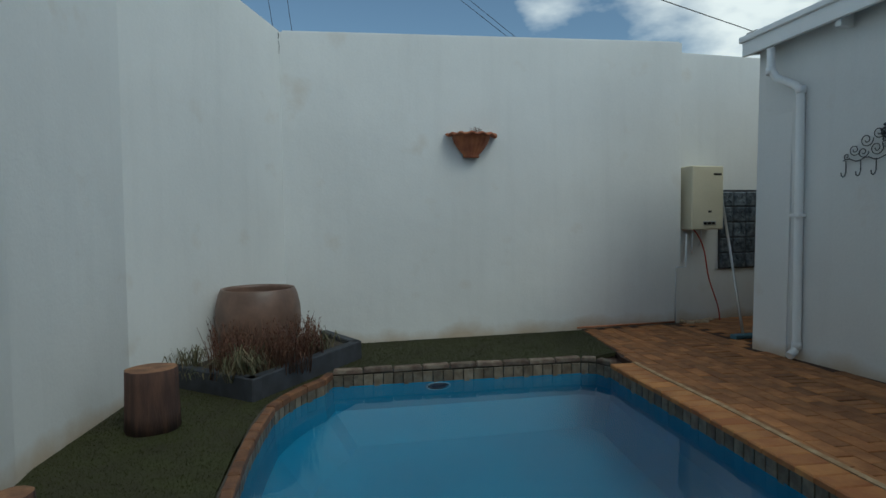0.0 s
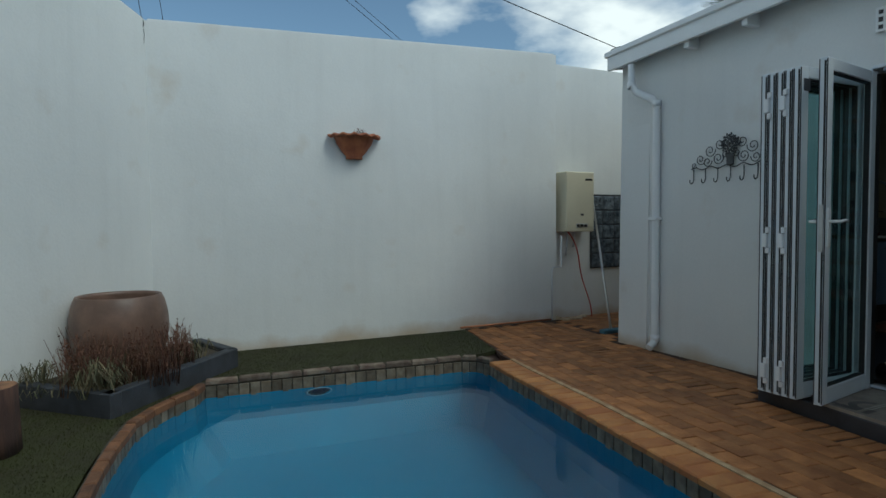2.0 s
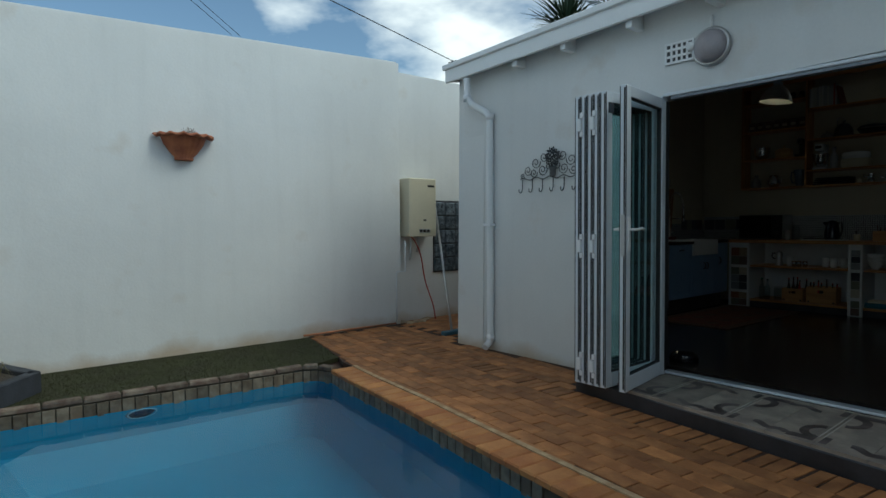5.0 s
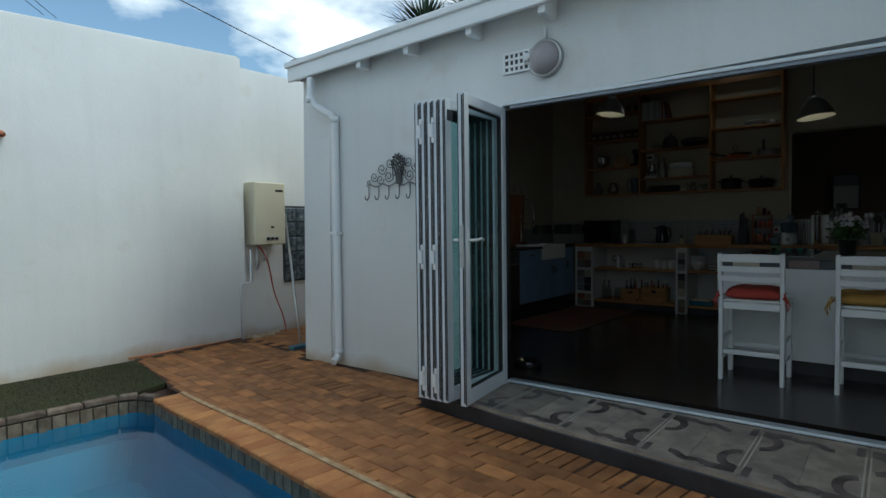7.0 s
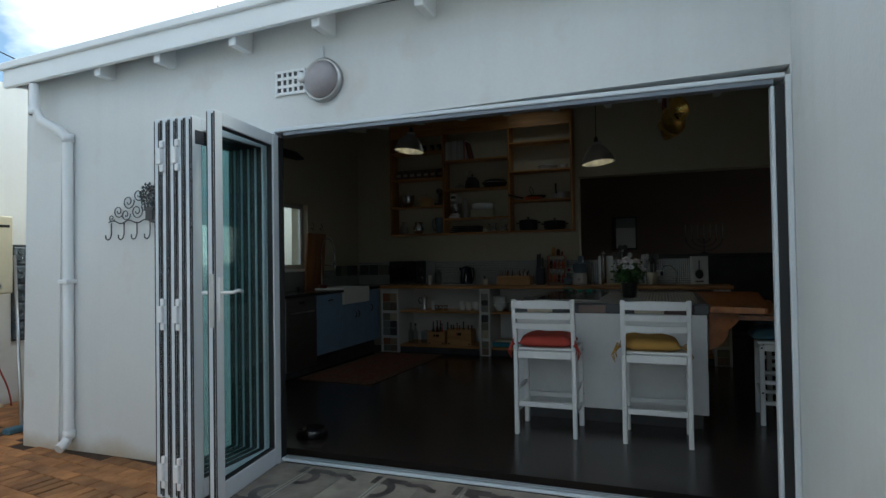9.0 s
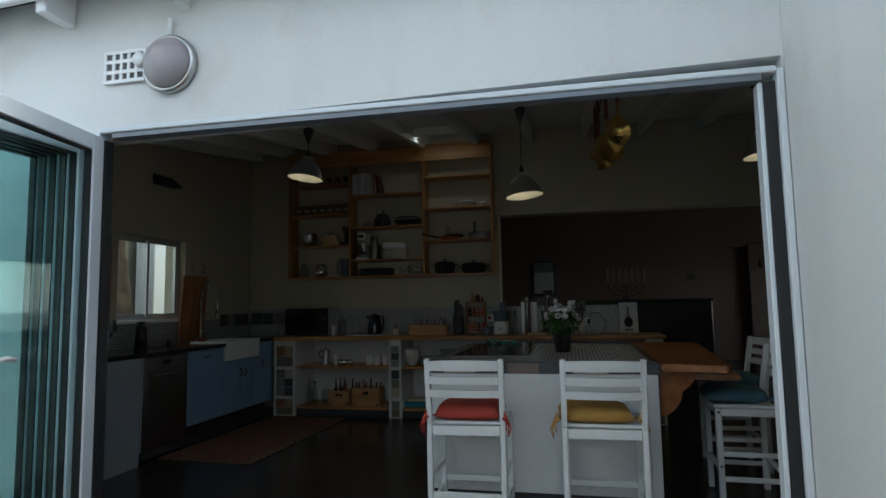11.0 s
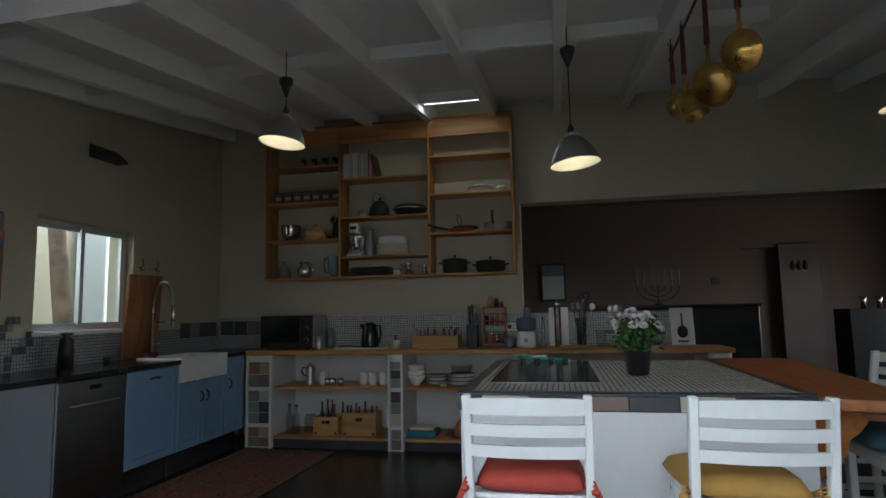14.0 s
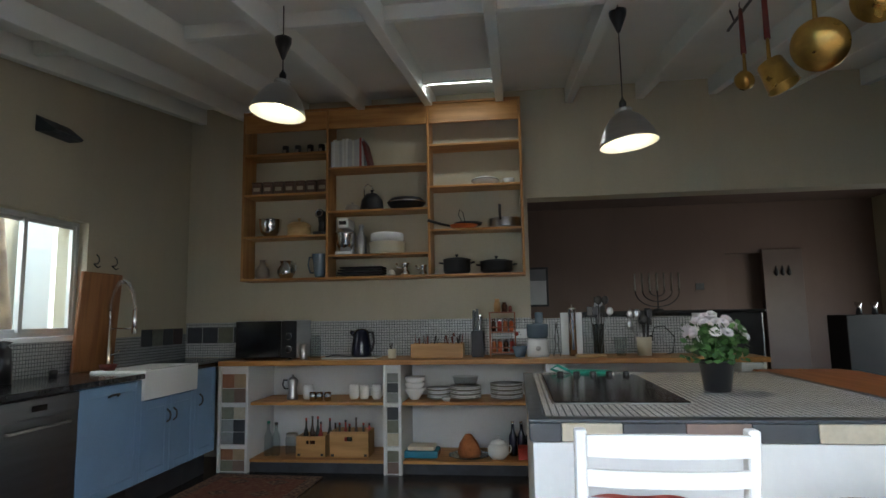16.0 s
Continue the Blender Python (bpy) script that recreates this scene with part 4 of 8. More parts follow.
# clips, cable along the foot of the far wall
bm = B()
rod(bm, [(2.86, 5.80, 0.015), (3.4, 5.795, 0.018), (4.12, 5.79, 0.015)], 0.012, 8)
solid("copper_pipe", bm, COPPER, "brown pipe along the foot of the far wall", "pipe")
rr = random.Random(21)
for k in range(9):
    bm = B()
    x, y = rr.uniform(4.2, 4.7), rr.uniform(5.75, 5.93)
    lathe(bm, [(0, 0), (0.05, 0), (0.04, 0.03), (0, 0.04)], 7, None, lambda u, z: 0.25 * math.sin(u * 12.0))
    solid("rubble", bm, MORTAR, "small broken piece of mortar at the wall's foot", "stone", "mortar rubble at the wall", at=(x, y, -0.012), turn=rr.uniform(0, 360))


# ---- folding doors ----
def door_leaf(name, label, width, height, material=WHITE_METAL, pane=PANE):
    """A glazed leaf: it runs along +x from its hinge, its thickness in y is centred."""
    ob = thing(name, (0, 0, 0), label, "door", "leaves of the folding door")
    t, s = 0.024, 0.072
    for nm, a, b in (("stile", (0, -t, 0), (s, t, height)), ("stile", (width - s, -t, 0), (width, t, height)),
                     ("rail", (s, -t + 0.001, 0), (width - s, t - 0.001, s + 0.03)), ("rail", (s, -t + 0.001, height - s), (width - s, t - 0.001, height))):
        box(nm, a, b, material, ob, 0.004)
    for a, b in (((s, -0.016, s + 0.03), (s + 0.007, 0.016, height - s)), ((width - s - 0.007, -0.016, s + 0.03), (width - s, 0.016, height - s)),
                 ((s + 0.007, -0.016, s + 0.03), (width - s - 0.007, 0.016, s + 0.037)), ((s + 0.007, -0.016, height - s - 0.007), (width - s - 0.007, 0.016, height - s))):
        box("seal", a, b, BLACK_RUBBER, ob, 0.0, "black glazing seal")
    bm = B()
    bm.faces.new([bm.verts.new(p) for p in ((s + 0.004, 0, s + 0.033), (width - s - 0.004, 0, s + 0.033), (width - s - 0.004, 0, height - s - 0.004), (s + 0.004, 0, height - s - 0.004))])
    pn = part("pane", bm, pane, ob, "clear glass pane")
    pn.visible_shadow = False
    for x in (-0.002, width - 0.003):
        for y in (-0.0235, 0.0185):
            box("edge_seal", (x, y, 0.01), (x + 0.005, y + 0.005, height - 0.01), BLACK_RUBBER, ob, 0.0, "black edge seal")
    # thin black strip, slightly proud of the stile's edge
    box("edge_groove", (width, 0.004, 0.02), (width + 0.0015, 0.015, height - 0.02), BLACK_RUBBER, ob, 0.0, "thin black strip on the stile's edge")
    return ob


LEAF_H, LEAF_W = 2.06, 0.69
swing = door_leaf("door_leaf", "white aluminium glazed door leaf with a lever handle, folded open", LEAF_W, LEAF_H)
box("lock_plate", (LEAF_W - 0.006, -0.013, 0.92), (LEAF_W + 0.002, 0.013, 1.2), STEEL, swing, 0.001, "steel lock strip")
box("handle_plate", (LEAF_W - 0.055, 0.024, 0.95), (LEAF_W - 0.018, 0.033, 1.18), CERAMIC, swing, 0.003, "white handle plate")
box("handle_plate", (LEAF_W - 0.055, -0.033, 0.95), (LEAF_W - 0.018, -0.024, 1.18), CERAMIC, swing, 0.003, "white handle plate")
for s in (1, -1):
    bm = B()
    rod(bm, [(LEAF_W - 0.036, s * 0.03, 1.1), (LEAF_W - 0.036, s * 0.075, 1.1), (LEAF_W - 0.07, s * 0.08, 1.1), (LEAF_W - 0.12, s * 0.08, 1.108), (LEAF_W - 0.16, s * 0.08, 1.098)], 0.0095, 8)
    part("handle", bm, CERAMIC, swing, "white lever handle")
swing.matrix_world = pose(3.985, 2.112, 0.108, 0, 0, 180 + 8.6)
plain = door_leaf("door_leaf", "white aluminium glazed door leaf folded against the others", LEAF_W - 0.03, LEAF_H)
plain.matrix_world = pose(3.985, 2.178, 0.098, 0, 0, 180)
box("vent_plate", (LEAF_W - 0.115, 0.0245, LEAF_H - 0.15), (LEAF_W - 0.05, 0.0265, LEAF_H - 0.075), SLATE, plain, 0.001, "small dark vent plate")
folded = [plain]
for k, y in enumerate((2.232, 2.286, 2.34, 2.394)):
    folded.append(copy_thing(plain, pose(3.985, y, 0.098, 0, 0, 180)))
for k, y in ((0, 2.26), (1, 2.367)):
    for z in (0.22, 1.07, 1.93):
        h = new("door_hinge")
        h.parent = plain
        h.matrix_world = pose(3.323, y, z + 0.02)
        h.matrix_basis = pose(3.985, 2.178, 0.098, 0, 0, 180).inverted() @ pose(3.323, y, z + 0.02)
        box("knuckle", (-0.02, -0.012, -0.045), (0.008, 0.022, 0.045), WHITE_TRIM, h, 0.004)
        box("knuckle", (-0.014, -0.024, 0.047), (0.008, 0.004, 0.085), WHITE_TRIM, h, 0.004)
        box("knuckle", (-0.014, -0.024, -0.085), (0.008, 0.004, -0.047), WHITE_TRIM, h, 0.004)

# ---- beyond the walls ----
def yucca(at, seed, height):
    r = random.Random(seed)
    ob = thing("palm_tree", at, "spiky dark green yucca palm behind the house roof", "tree")
    bm = B()
    rod(bm, [(0, 0, 0), (0.05, 0.02, height * 0.5), (0.0, 0.05, height)], 0.16, 10, 0.1)
    part("trunk", bm, BARK, ob)
    bm = B()
    for _ in range(260):
        a, el, ln = r.uniform(0, 6.28), r.uniform(-0.45, 1.45), r.uniform(0.7, 1.05)
        base = Vector((0, 0.05, height + r.uniform(-0.35, 0.1)))
        d = Vector((math.cos(a) * math.cos(el), math.sin(a) * math.cos(el), math.sin(el)))
        side = Vector((-math.sin(a), math.cos(a), 0)) * r.uniform(0.016, 0.024)
        mid_p, tip = base + d * ln * 0.5, base + d * ln + Vector((0, 0, -0.06 * ln))
        vs = [bm.verts.new(base - side * 0.6), bm.verts.new(base + side * 0.6), bm.verts.new(mid_p + side), bm.verts.new(mid_p - side), bm.verts.new(tip)]
        bm.faces.new(vs[:4]), bm.faces.new((vs[3], vs[2], vs[4]))
    part("crown", bm, PALM_LEAF, ob)
    return ob


yucca((9.5, 7.3, 0), 1, 5.25)
yucca((10.6, 6.9, 0), 2, 5.9)


def wire(a, b, sag, label):
    a, b = Vector(a), Vector(b)
    bm = B()
    rod(bm, [a.lerp(b, k / 12) - Vector((0, 0, sag * math.sin(math.pi * k / 12))) for k in range(13)], 0.0045, 5)
    solid("power_line", bm, BLACK_RUBBER, label, "cable")


wire((-0.17, 9.0, 2.6), (-0.6, 9.0, 5.5), 0, "thin black overhead cable rising behind the yard wall")
wire((0.06, 9.0, 2.6), (-0.3, 9.0, 5.5), 0, "thin black overhead cable rising behind the yard wall")
wire((3.31, 9.0, 4.24), (0.2, 9.0, 6.28), 0, "thin black overhead cable behind the yard wall")
wire((3.46, 9.0, 4.24), (0.4, 9.0, 6.3), 0, "thin black overhead cable behind the yard wall")
wire((3.95, 4.44, 2.95), (-9.8, 2.2, 4.55), 0.02, "black overhead cable from the roof's corner")
bm = B()
block(bm, (3.9, 4.36, 2.885), (4.12, 4.5, 2.95), 0.01)
solid("roof_flashing", bm, BLACK_RUBBER, "black flashing on the roof's corner", "flashing")
# tree trunk in the side alley
bm = B()
rod(bm, [(8.1, 5.4, -0.06), (8.06, 5.4, 0.9), (7.95, 5.42, 1.7), (7.86, 5.45, 2.6), (7.7, 5.4, 3.6)], 0.11, 12, 0.06)
ob = thing("alley_tree", (7.95, 5.4, -0.06), "pale bare tree trunk in the side alley", "tree")
tr = part("trunk", bm, paint("pale_bark", (0.3, 0.22, 0.15), 0.9, vary=0.2, scale=5, bump=0.4, other=(0.16, 0.11, 0.08)), None)
tr.parent = ob
tr.matrix_parent_inverse = ob.matrix_world.inverted()

bm = B()
rod(bm, [(-0.322, 5.842, 3.09), (-0.31, 5.84, 3.04), (-0.319, 5.84, 3.0), (-0.306, 5.84, 2.95), (-0.313, 5.84, 2.86)], 0.006, 5, 0.0015)
solid("wall_crack", bm, BLACK_PAINT, "dark open crack at the corner of the yard walls", kind="structure")


# ---- kitchen: large things ----
F = FLOOR_Z


def bar_chair():
    """A white bar chair that faces +x; its origin lies on the floor under the seat's middle."""
    ob = thing("bar_chair", (0, 0, 0), "white painted wooden bar chair with a slatted back", "chair", "bar chairs round the island")
    w, back, front, h = 0.205, -0.19, 0.19, 0.965
    for s in (-1, 1):
        bm = B()
        y0, y1 = s * w - 0.015, s * w + 0.015
        for (xa, za), (xb, zb) in (((back + 0.02, 0), (back + 0.02, 0.6)), ((back + 0.02, 0.6), (back - 0.035, h))):
            vs = [bm.verts.new((x, y, z)) for z, x0 in ((za, xa), (zb, xb)) for x, y in ((x0 - 0.02, y0), (x0 + 0.02, y0), (x0 + 0.02, y1), (x0 - 0.02, y1))]
            bm.faces.new(vs[3::-1]), bm.faces.new(vs[4:])
            for k in range(4):
                j = (k + 1) % 4
                bm.faces.new((vs[k], vs[j], vs[4 + j], vs[4 + k]))
        bmesh.ops.bevel(bm, geom=list(bm.edges), offset=0.004, segments=1, affect="EDGES")
        part("leg", bm, WHITE_WOOD, ob)
        box("leg", (front - 0.035, s * w - 0.017, 0), (front, s * w + 0.017, 0.588), WHITE_WOOD, ob, 0.004)
        for z in (0.15, 0.3):
            box("stretcher", (back + 0.04, s * w - 0.009, z), (front - 0.035, s * w + 0.009, z + 0.03), WHITE_WOOD, ob)
        box("side_rail", (back + 0.04, s * w - 0.012, 0.545), (front - 0.035, s * w + 0.012, 0.593), WHITE_WOOD, ob)
        for z in (0.568, 0.24):
            bm = B()
            lathe(bm, [(0.007, 0), (0.007, 0.0015), (0, 0.0015)], 10, pose(front - 0.0175, s * (w + 0.0172), z, -90 * s, 0, 0))
            part("bolt", bm, BLACK_PLASTIC, ob, "dark bolt head")
    for x in (back + 0.005, front - 0.03):
        box("cross_rail", (x, -w + 0.017, 0.543), (x + 0.025, w - 0.017, 0.594), WHITE_WOOD, ob)
    for x, z in ((back + 0.01, 0.2), (front - 0.028, 0.2)):
        box("stretcher", (x, -w + 0.017, z), (x + 0.02, w - 0.017, z + 0.035), WHITE_WOOD, ob)
    box("seat", (back + 0.035, -w - 0.012, 0.595), (front + 0.012, w + 0.012, 0.615), WHITE_WOOD, ob, 0.006)
    for z0, z1 in ((0.902, 0.955), (0.828, 0.87), (0.755, 0.797)):
        bm = B()
        N = 10
        vs = []
        for k in range(N + 1):
            y = -w + 0.012 + (2 * w - 0.024) * k / N
            bow = 0.022 * (1 - (2 * k / N - 1) ** 2)
            top = 0.006 * (1 - (2 * k / N - 1) ** 2) * (z0 > 0.88)
            for z in (z0, z1 + top):
                x = back - 0.018 - 0.04 * (z - 0.75) / 0.19 - bow
                for dx in (-0.008, 0.008):
                    vs.append(bm.verts.new((x + dx, y, z)))
        for k in range(N):
            a, b = vs[4 * k:4 * k + 4], vs[4 * k + 4:4 * k + 8]
            for p, q in ((0, 1), (1, 3), (3, 2), (2, 0)):
                bm.faces.new((a[p], a[q], b[q], b[p]))
        bm.faces.new((vs[0], vs[1], vs[3], vs[2])), bm.faces.new((vs[-4], vs[-3], vs[-1], vs[-2]))
        part("back_slat", bm, WHITE_WOOD, ob)
    return ob


def cushion(colour, label, at, turn, seed, skew=0.0):
    """A soft square seat pad with piped edge, a tuft, and ties at its back corners."""
    r = random.Random(seed)
    ob = thing("seat_cushion", at, label, "cushion", turn=turn)
    bm = B()
    N = 16
    top, bot = {}, {}
    for i in range(N + 1):
        for j in range(N + 1):
            u, v = 2 * i / N - 1, 2 * j / N - 1
            edge = max(0.0, (1 - abs(u) ** 4) * (1 - abs(v) ** 4))
            k = 0.19 * (1 - 0.05 * (u * u * v * v))
            dent = 0.012 * math.exp(-((u ** 2 + v ** 2) * 25))
            wob = 0.004 * math.sin(5 * u + seed) * math.cos(6 * v)
            crease = 0.004 * math.sin(9 * u + 3 * v + seed) * math.sin(4 * v - 2 * u)
            z = 0.062 * edge ** 0.33 - dent + (wob + crease) * edge
            top[i, j] = bm.verts.new((u * k + skew * v, v * k * 1.02, 0.03 + z))
            bot[i, j] = bm.verts.new((u * k + skew * v, v * k * 1.02, 0.03 - 0.03 * edge ** 0.5 - 0.0005)) if 0 < i < N and 0 < j < N else top[i, j]
    for i in range(N):
        for j in range(N):
            bm.faces.new((top[i, j], top[i + 1, j], top[i + 1, j + 1], top[i, j + 1])).smooth = True
            f = [bot[i, j], bot[i, j + 1], bot[i + 1, j + 1], bot[i + 1, j]]
            if len({id(x) for x in f}) == 4 and not all(f[k] in (top[i, j], top[i + 1, j], top[i + 1, j + 1], top[i, j + 1]) for k in range(4)):
                bm.faces.new(f).smooth = True
    part("pad", bm, colour, ob)
    for s in (-1, 1):
        bm = B()
        x0, y0 = -0.17, s * 0.185
        for k in range(3):
            a = r.uniform(-0.6, 0.6)
            pts = [(x0, y0, 0.03), (x0 - 0.04, y0 + s * 0.03, 0.035 + 0.015 * k), (x0 - 0.05, y0 + s * (0.045 + 0.012 * k), 0.0 - 0.01 * k), (x0 - 0.045 + 0.01 * a, y0 + s * (0.045 + 0.015 * a), -0.03 - 0.018 * k)]
            rod(bm, pts, 0.005, 5, 0.004)
        lathe(bm, [(0, -0.014), (0.014, -0.006), (0.016, 0.004), (0, 0.014)], 10, pose(x0 - 0.045, y0 + s * 0.035, 0.03))
        part("tie", bm, colour, ob)
    return ob


chair = bar_chair()
chair.matrix_world = pose(5.17, 0.605, F)
chairs = [chair, copy_thing(chair, pose(5.17, -0.135, F)), copy_thing(chair, pose(5.93, -1.04, F, 0, 0, 87)), copy_thing(chair, pose(6.72, -1.18, F, 0, 0, 93))]
cushion(RED, "red cotton seat cushion tied to a white bar chair", (5.18, 0.605, F + 0.615), 0, 1)
cushion(YELLOW, "mustard yellow seat cushion, pushed askew on a white bar chair", (5.19, -0.09, F + 0.615), 5, 2, 0.02)
cushion(TEAL, "teal seat cushion on a white bar chair", (5.93, -0.99, F + 0.615), 87, 3)
cushion(TEAL, "teal seat cushion on a white bar chair", (6.72, -1.17, F + 0.615), 93, 4)

# island
IX0, IX1, IY0, IY1, IZ = 5.44, 7.07, -0.49, 0.93, 1.012
MOSAIC_TOP = grid_tiles("island_mosaic", (0.66, 0.66, 0.65), (0.03, 0.034, 0.04), 0.025, (0, 1), 0.22, 0.2, 0.08)
MOSAIC_BACK = grid_tiles("splash_mosaic", (0.52, 0.53, 0.53), (0.06, 0.07, 0.08), 0.024, (1, 2), 0.16, 0.2, 0.1)
MOSAIC_SIDE = grid_tiles("splash_mosaic", (0.4, 0.41, 0.41), (0.06, 0.07, 0.08), 0.024, (0, 2), 0.16, 0.25, 0.1)
TILE_COLOURS = {"slate": (0.055, 0.062, 0.072), "cream": (0.5, 0.45, 0.35), "mauve": (0.2, 0.14, 0.12), "maroon": (0.07, 0.035, 0.035), "green": (0.2, 0.21, 0.16), "rust": (0.3, 0.13, 0.07), "sand": (0.38, 0.29, 0.19), "grey": (0.25, 0.27, 0.27)}
TILES = {k: paint(k + "_glazed_tile", c, 0.3, vary=0.12, scale=20, bump=0.06) for k, c in TILE_COLOURS.items()}
island = thing("island", ((IX0 + IX1) / 2, (IY0 + IY1) / 2, F), "white kitchen island with a mosaic tiled top and coloured edge tiles", "island")
ox, oy = (IX0 + IX1) / 2, (IY0 + IY1) / 2


def ibox(name, a, b, mat, bevel=0.003, label=""):
    return box(name, (a[0] - ox, a[1] - oy, a[2] - F), (b[0] - ox, b[1] - oy, b[2] - F), mat, island, bevel, label)


ibox("body", (IX0 + 0.012, IY0 + 0.012, 0.22), (IX1 - 0.02, IY1 - 0.012, IZ - 0.075), WHITE_WOOD)
ibox("plinth", (IX0 + 0.06, IY0 + 0.05, F), (IX1 - 0.05, IY1 - 0.05, 0.22), BLACK_PAINT, 0.0, "black plinth")
ibox("core", (IX0 + 0.012, IY0 + 0.012, IZ - 0.075), (IX1 - 0.012, IY1 - 0.012, IZ - 0.008), SLATE, 0.0)
bm = B()
block(bm, (IX0 + 0.07 - ox, IY0 + 0.045 - oy, IZ - 0.008 - F), (IX1 - 0.045 - ox, IY1 - 0.06 - oy, IZ - F))
part("mosaic_top", bm, MOSAIC_TOP, island, "grey and white mosaic top")
for a, b in (((IX0, IY0, IZ - 0.01), (IX0 + 0.068, IY1, IZ + 0.001)), ((IX1 - 0.043, IY0, IZ - 0.01), (IX1, IY1, IZ + 0.001)), ((IX0 + 0.068, IY1 - 0.058, IZ - 0.01), (IX1 - 0.043, IY1, IZ + 0.001)), ((IX0 + 0.068, IY0, IZ - 0.01), (IX1 - 0.043, IY0 + 0.043, IZ + 0.001))):
    ibox("border_tile", a, b, TILES["slate"], 0.002, "dark border tiles")
y, k = IY1 - 0.004, 0
for wd, col in zip((0.105, 0.2, 0.2, 0.205, 0.2, 0.21, 0.2, 0.1), ("slate", "cream", "slate", "mauve", "slate", "cream", "maroon", "slate")):
    ibox("edge_tile", (IX0 + 0.001, max(IY0, y - wd + 0.003), IZ - 0.072), (IX0 + 0.0125, y, IZ - 0.012), TILES[col], 0.002, col + " glazed edge tile")
    y -= wd
x = IX0 + 0.02
for k in range(8):
    ibox("edge_tile", (x, IY1 - 0.0125, IZ - 0.072), (x + 0.195, IY1 - 0.001, IZ - 0.012), TILES[("slate", "cream", "slate", "mauve")[k % 4]], 0.002)
    x += 0.198

hob = thing("hob", (6.31, 0.565, IZ + 0.001), "black glass hob with a row of knobs let into the island", "hob")
box("glass", (-0.52, -0.26, 0), (0.56, 0.26, 0.008), BLACK_GLASS, hob, 0.003)
box("rim", (-0.528, -0.268, -0.001), (0.568, 0.268, 0.004), STEEL, hob, 0.002, "thin metal rim")
for k in range(5):
    bm = B()
    lathe(bm, [(0.02, 0), (0.019, 0.018), (0.015, 0.022), (0, 0.022)], 14, pose(0.5, 0.16 - k * 0.09, 0.008))
    part("knob", bm, BLACK_PLASTIC, hob, "black knob")
GREEN = paint("green_plastic", (0.02, 0.3, 0.22), 0.4, vary=0.05, bump=0.02)
bm = B()
lathe(bm, [(0, 0.0), (0.1, 0.0), (0.13, 0.018), (0.126, 0.02), (0.098, 0.006), (0, 0.006)], 24, pose(0, 0, 0) @ Matrix.Diagonal((0.6, 1.0, 1, 1)))
rod(bm, [(0, 0.11, 0.015), (0.0, 0.18, 0.05), (0.0, 0.22, 0.03), (0, 0.16, 0.01)], 0.008, 6)
solid("green_dish", bm, GREEN, "shallow green plastic dish with a handle behind the hob", "dish", at=(6.95, 0.55, IZ + 0.002))

# flowers in a black pot
pot = thing("flower_pot", (6.17, 0.085, IZ + 0.001), "white daisies in a black plastic pot on the island", "plant")
bm = B()
lathe(bm, [(0, 0), (0.06, 0), (0.064, 0.006), (0.084, 0.14), (0.09, 0.142), (0.09, 0.155), (0.082, 0.155), (0.08, 0.13), (0, 0.125)], 28)
part("pot", bm, BLACK_PLASTIC, pot, "black plastic pot")
r = random.Random(17)
bm = B()
for _ in range(460):
    a, rad, h = r.uniform(0, 6.28), r.uniform(0, 0.15) ** 1.0, r.uniform(0.15, 0.33)
    c = Vector((rad * math.cos(a), rad * math.sin(a), h))
    d = Vector((r.uniform(-1, 1), r.uniform(-1, 1), r.uniform(-0.4, 0.8))).normalized()
    s = d.orthogonal().normalized() * 0.017
    ln = r.uniform(0.03, 0.05)
    vs = [bm.verts.new(c), bm.verts.new(c + d * ln * 0.5 + s), bm.verts.new(c + d * ln), bm.verts.new(c + d * ln * 0.5 - s)]
    bm.faces.new(vs)
for _ in range(24):
    a, rad = r.uniform(0, 6.28), r.uniform(0.02, 0.13)
    rod(bm, [(rad * 0.3 * math.cos(a), rad * 0.3 * math.sin(a), 0.12), (rad * math.cos(a), rad * math.sin(a), 0.34)], 0.003, 4)
part("leaves", bm, paint("daisy_leaf", (0.05, 0.12, 0.035), 0.5, vary=0.2, island=0.35, bump=0.03), pot, "green leaves")
PETAL = paint("white_petal", (0.75, 0.7, 0.74), 0.6, vary=0.08, bump=0.0, rnd=0.1)
PETAL_EYE = paint("daisy_eye", (0.45, 0.4, 0.2), 0.8, vary=0.1)
flower = B()
for ring, (n, ln, up) in enumerate(((18, 0.034, 0.004), (14, 0.027, 0.012), (9, 0.017, 0.018))):
    for k in range(n):
        a = 2 * math.pi * (k + ring * 0.4) / n
        d, s = Vector((math.cos(a), math.sin(a), 0)), Vector((-math.sin(a), math.cos(a), 0)) * 0.0055
        u = Vector((0, 0, up))
        vs = [flower.verts.new(d * 0.004), flower.verts.new(d * ln * 0.6 + s + u), flower.verts.new(d * ln + u * 1.3), flower.verts.new(d * ln * 0.6 - s + u)]
        flower.faces.new(vs)
fm = mesh_of(flower, PETAL, "flower")
for k in range(38):
    a, t = k * 2.4 + r.uniform(-0.5, 0.5), math.sqrt((k + 0.5) / 38)
    p = Vector((0.145 * t * math.cos(a), 0.145 * t * math.sin(a), 0.37 - 0.09 * t * t + r.uniform(-0.022, 0.022)))
    ob = new("flower", fm)
    ob.parent = pot
    ob.matrix_basis = Matrix.Translation(p) @ (Vector((p.x * 1.1, p.y * 1.1, 0.13))).to_track_quat("Z", "Y").to_matrix().to_4x4()
pot.scale = (0.87, 0.87, 0.87)

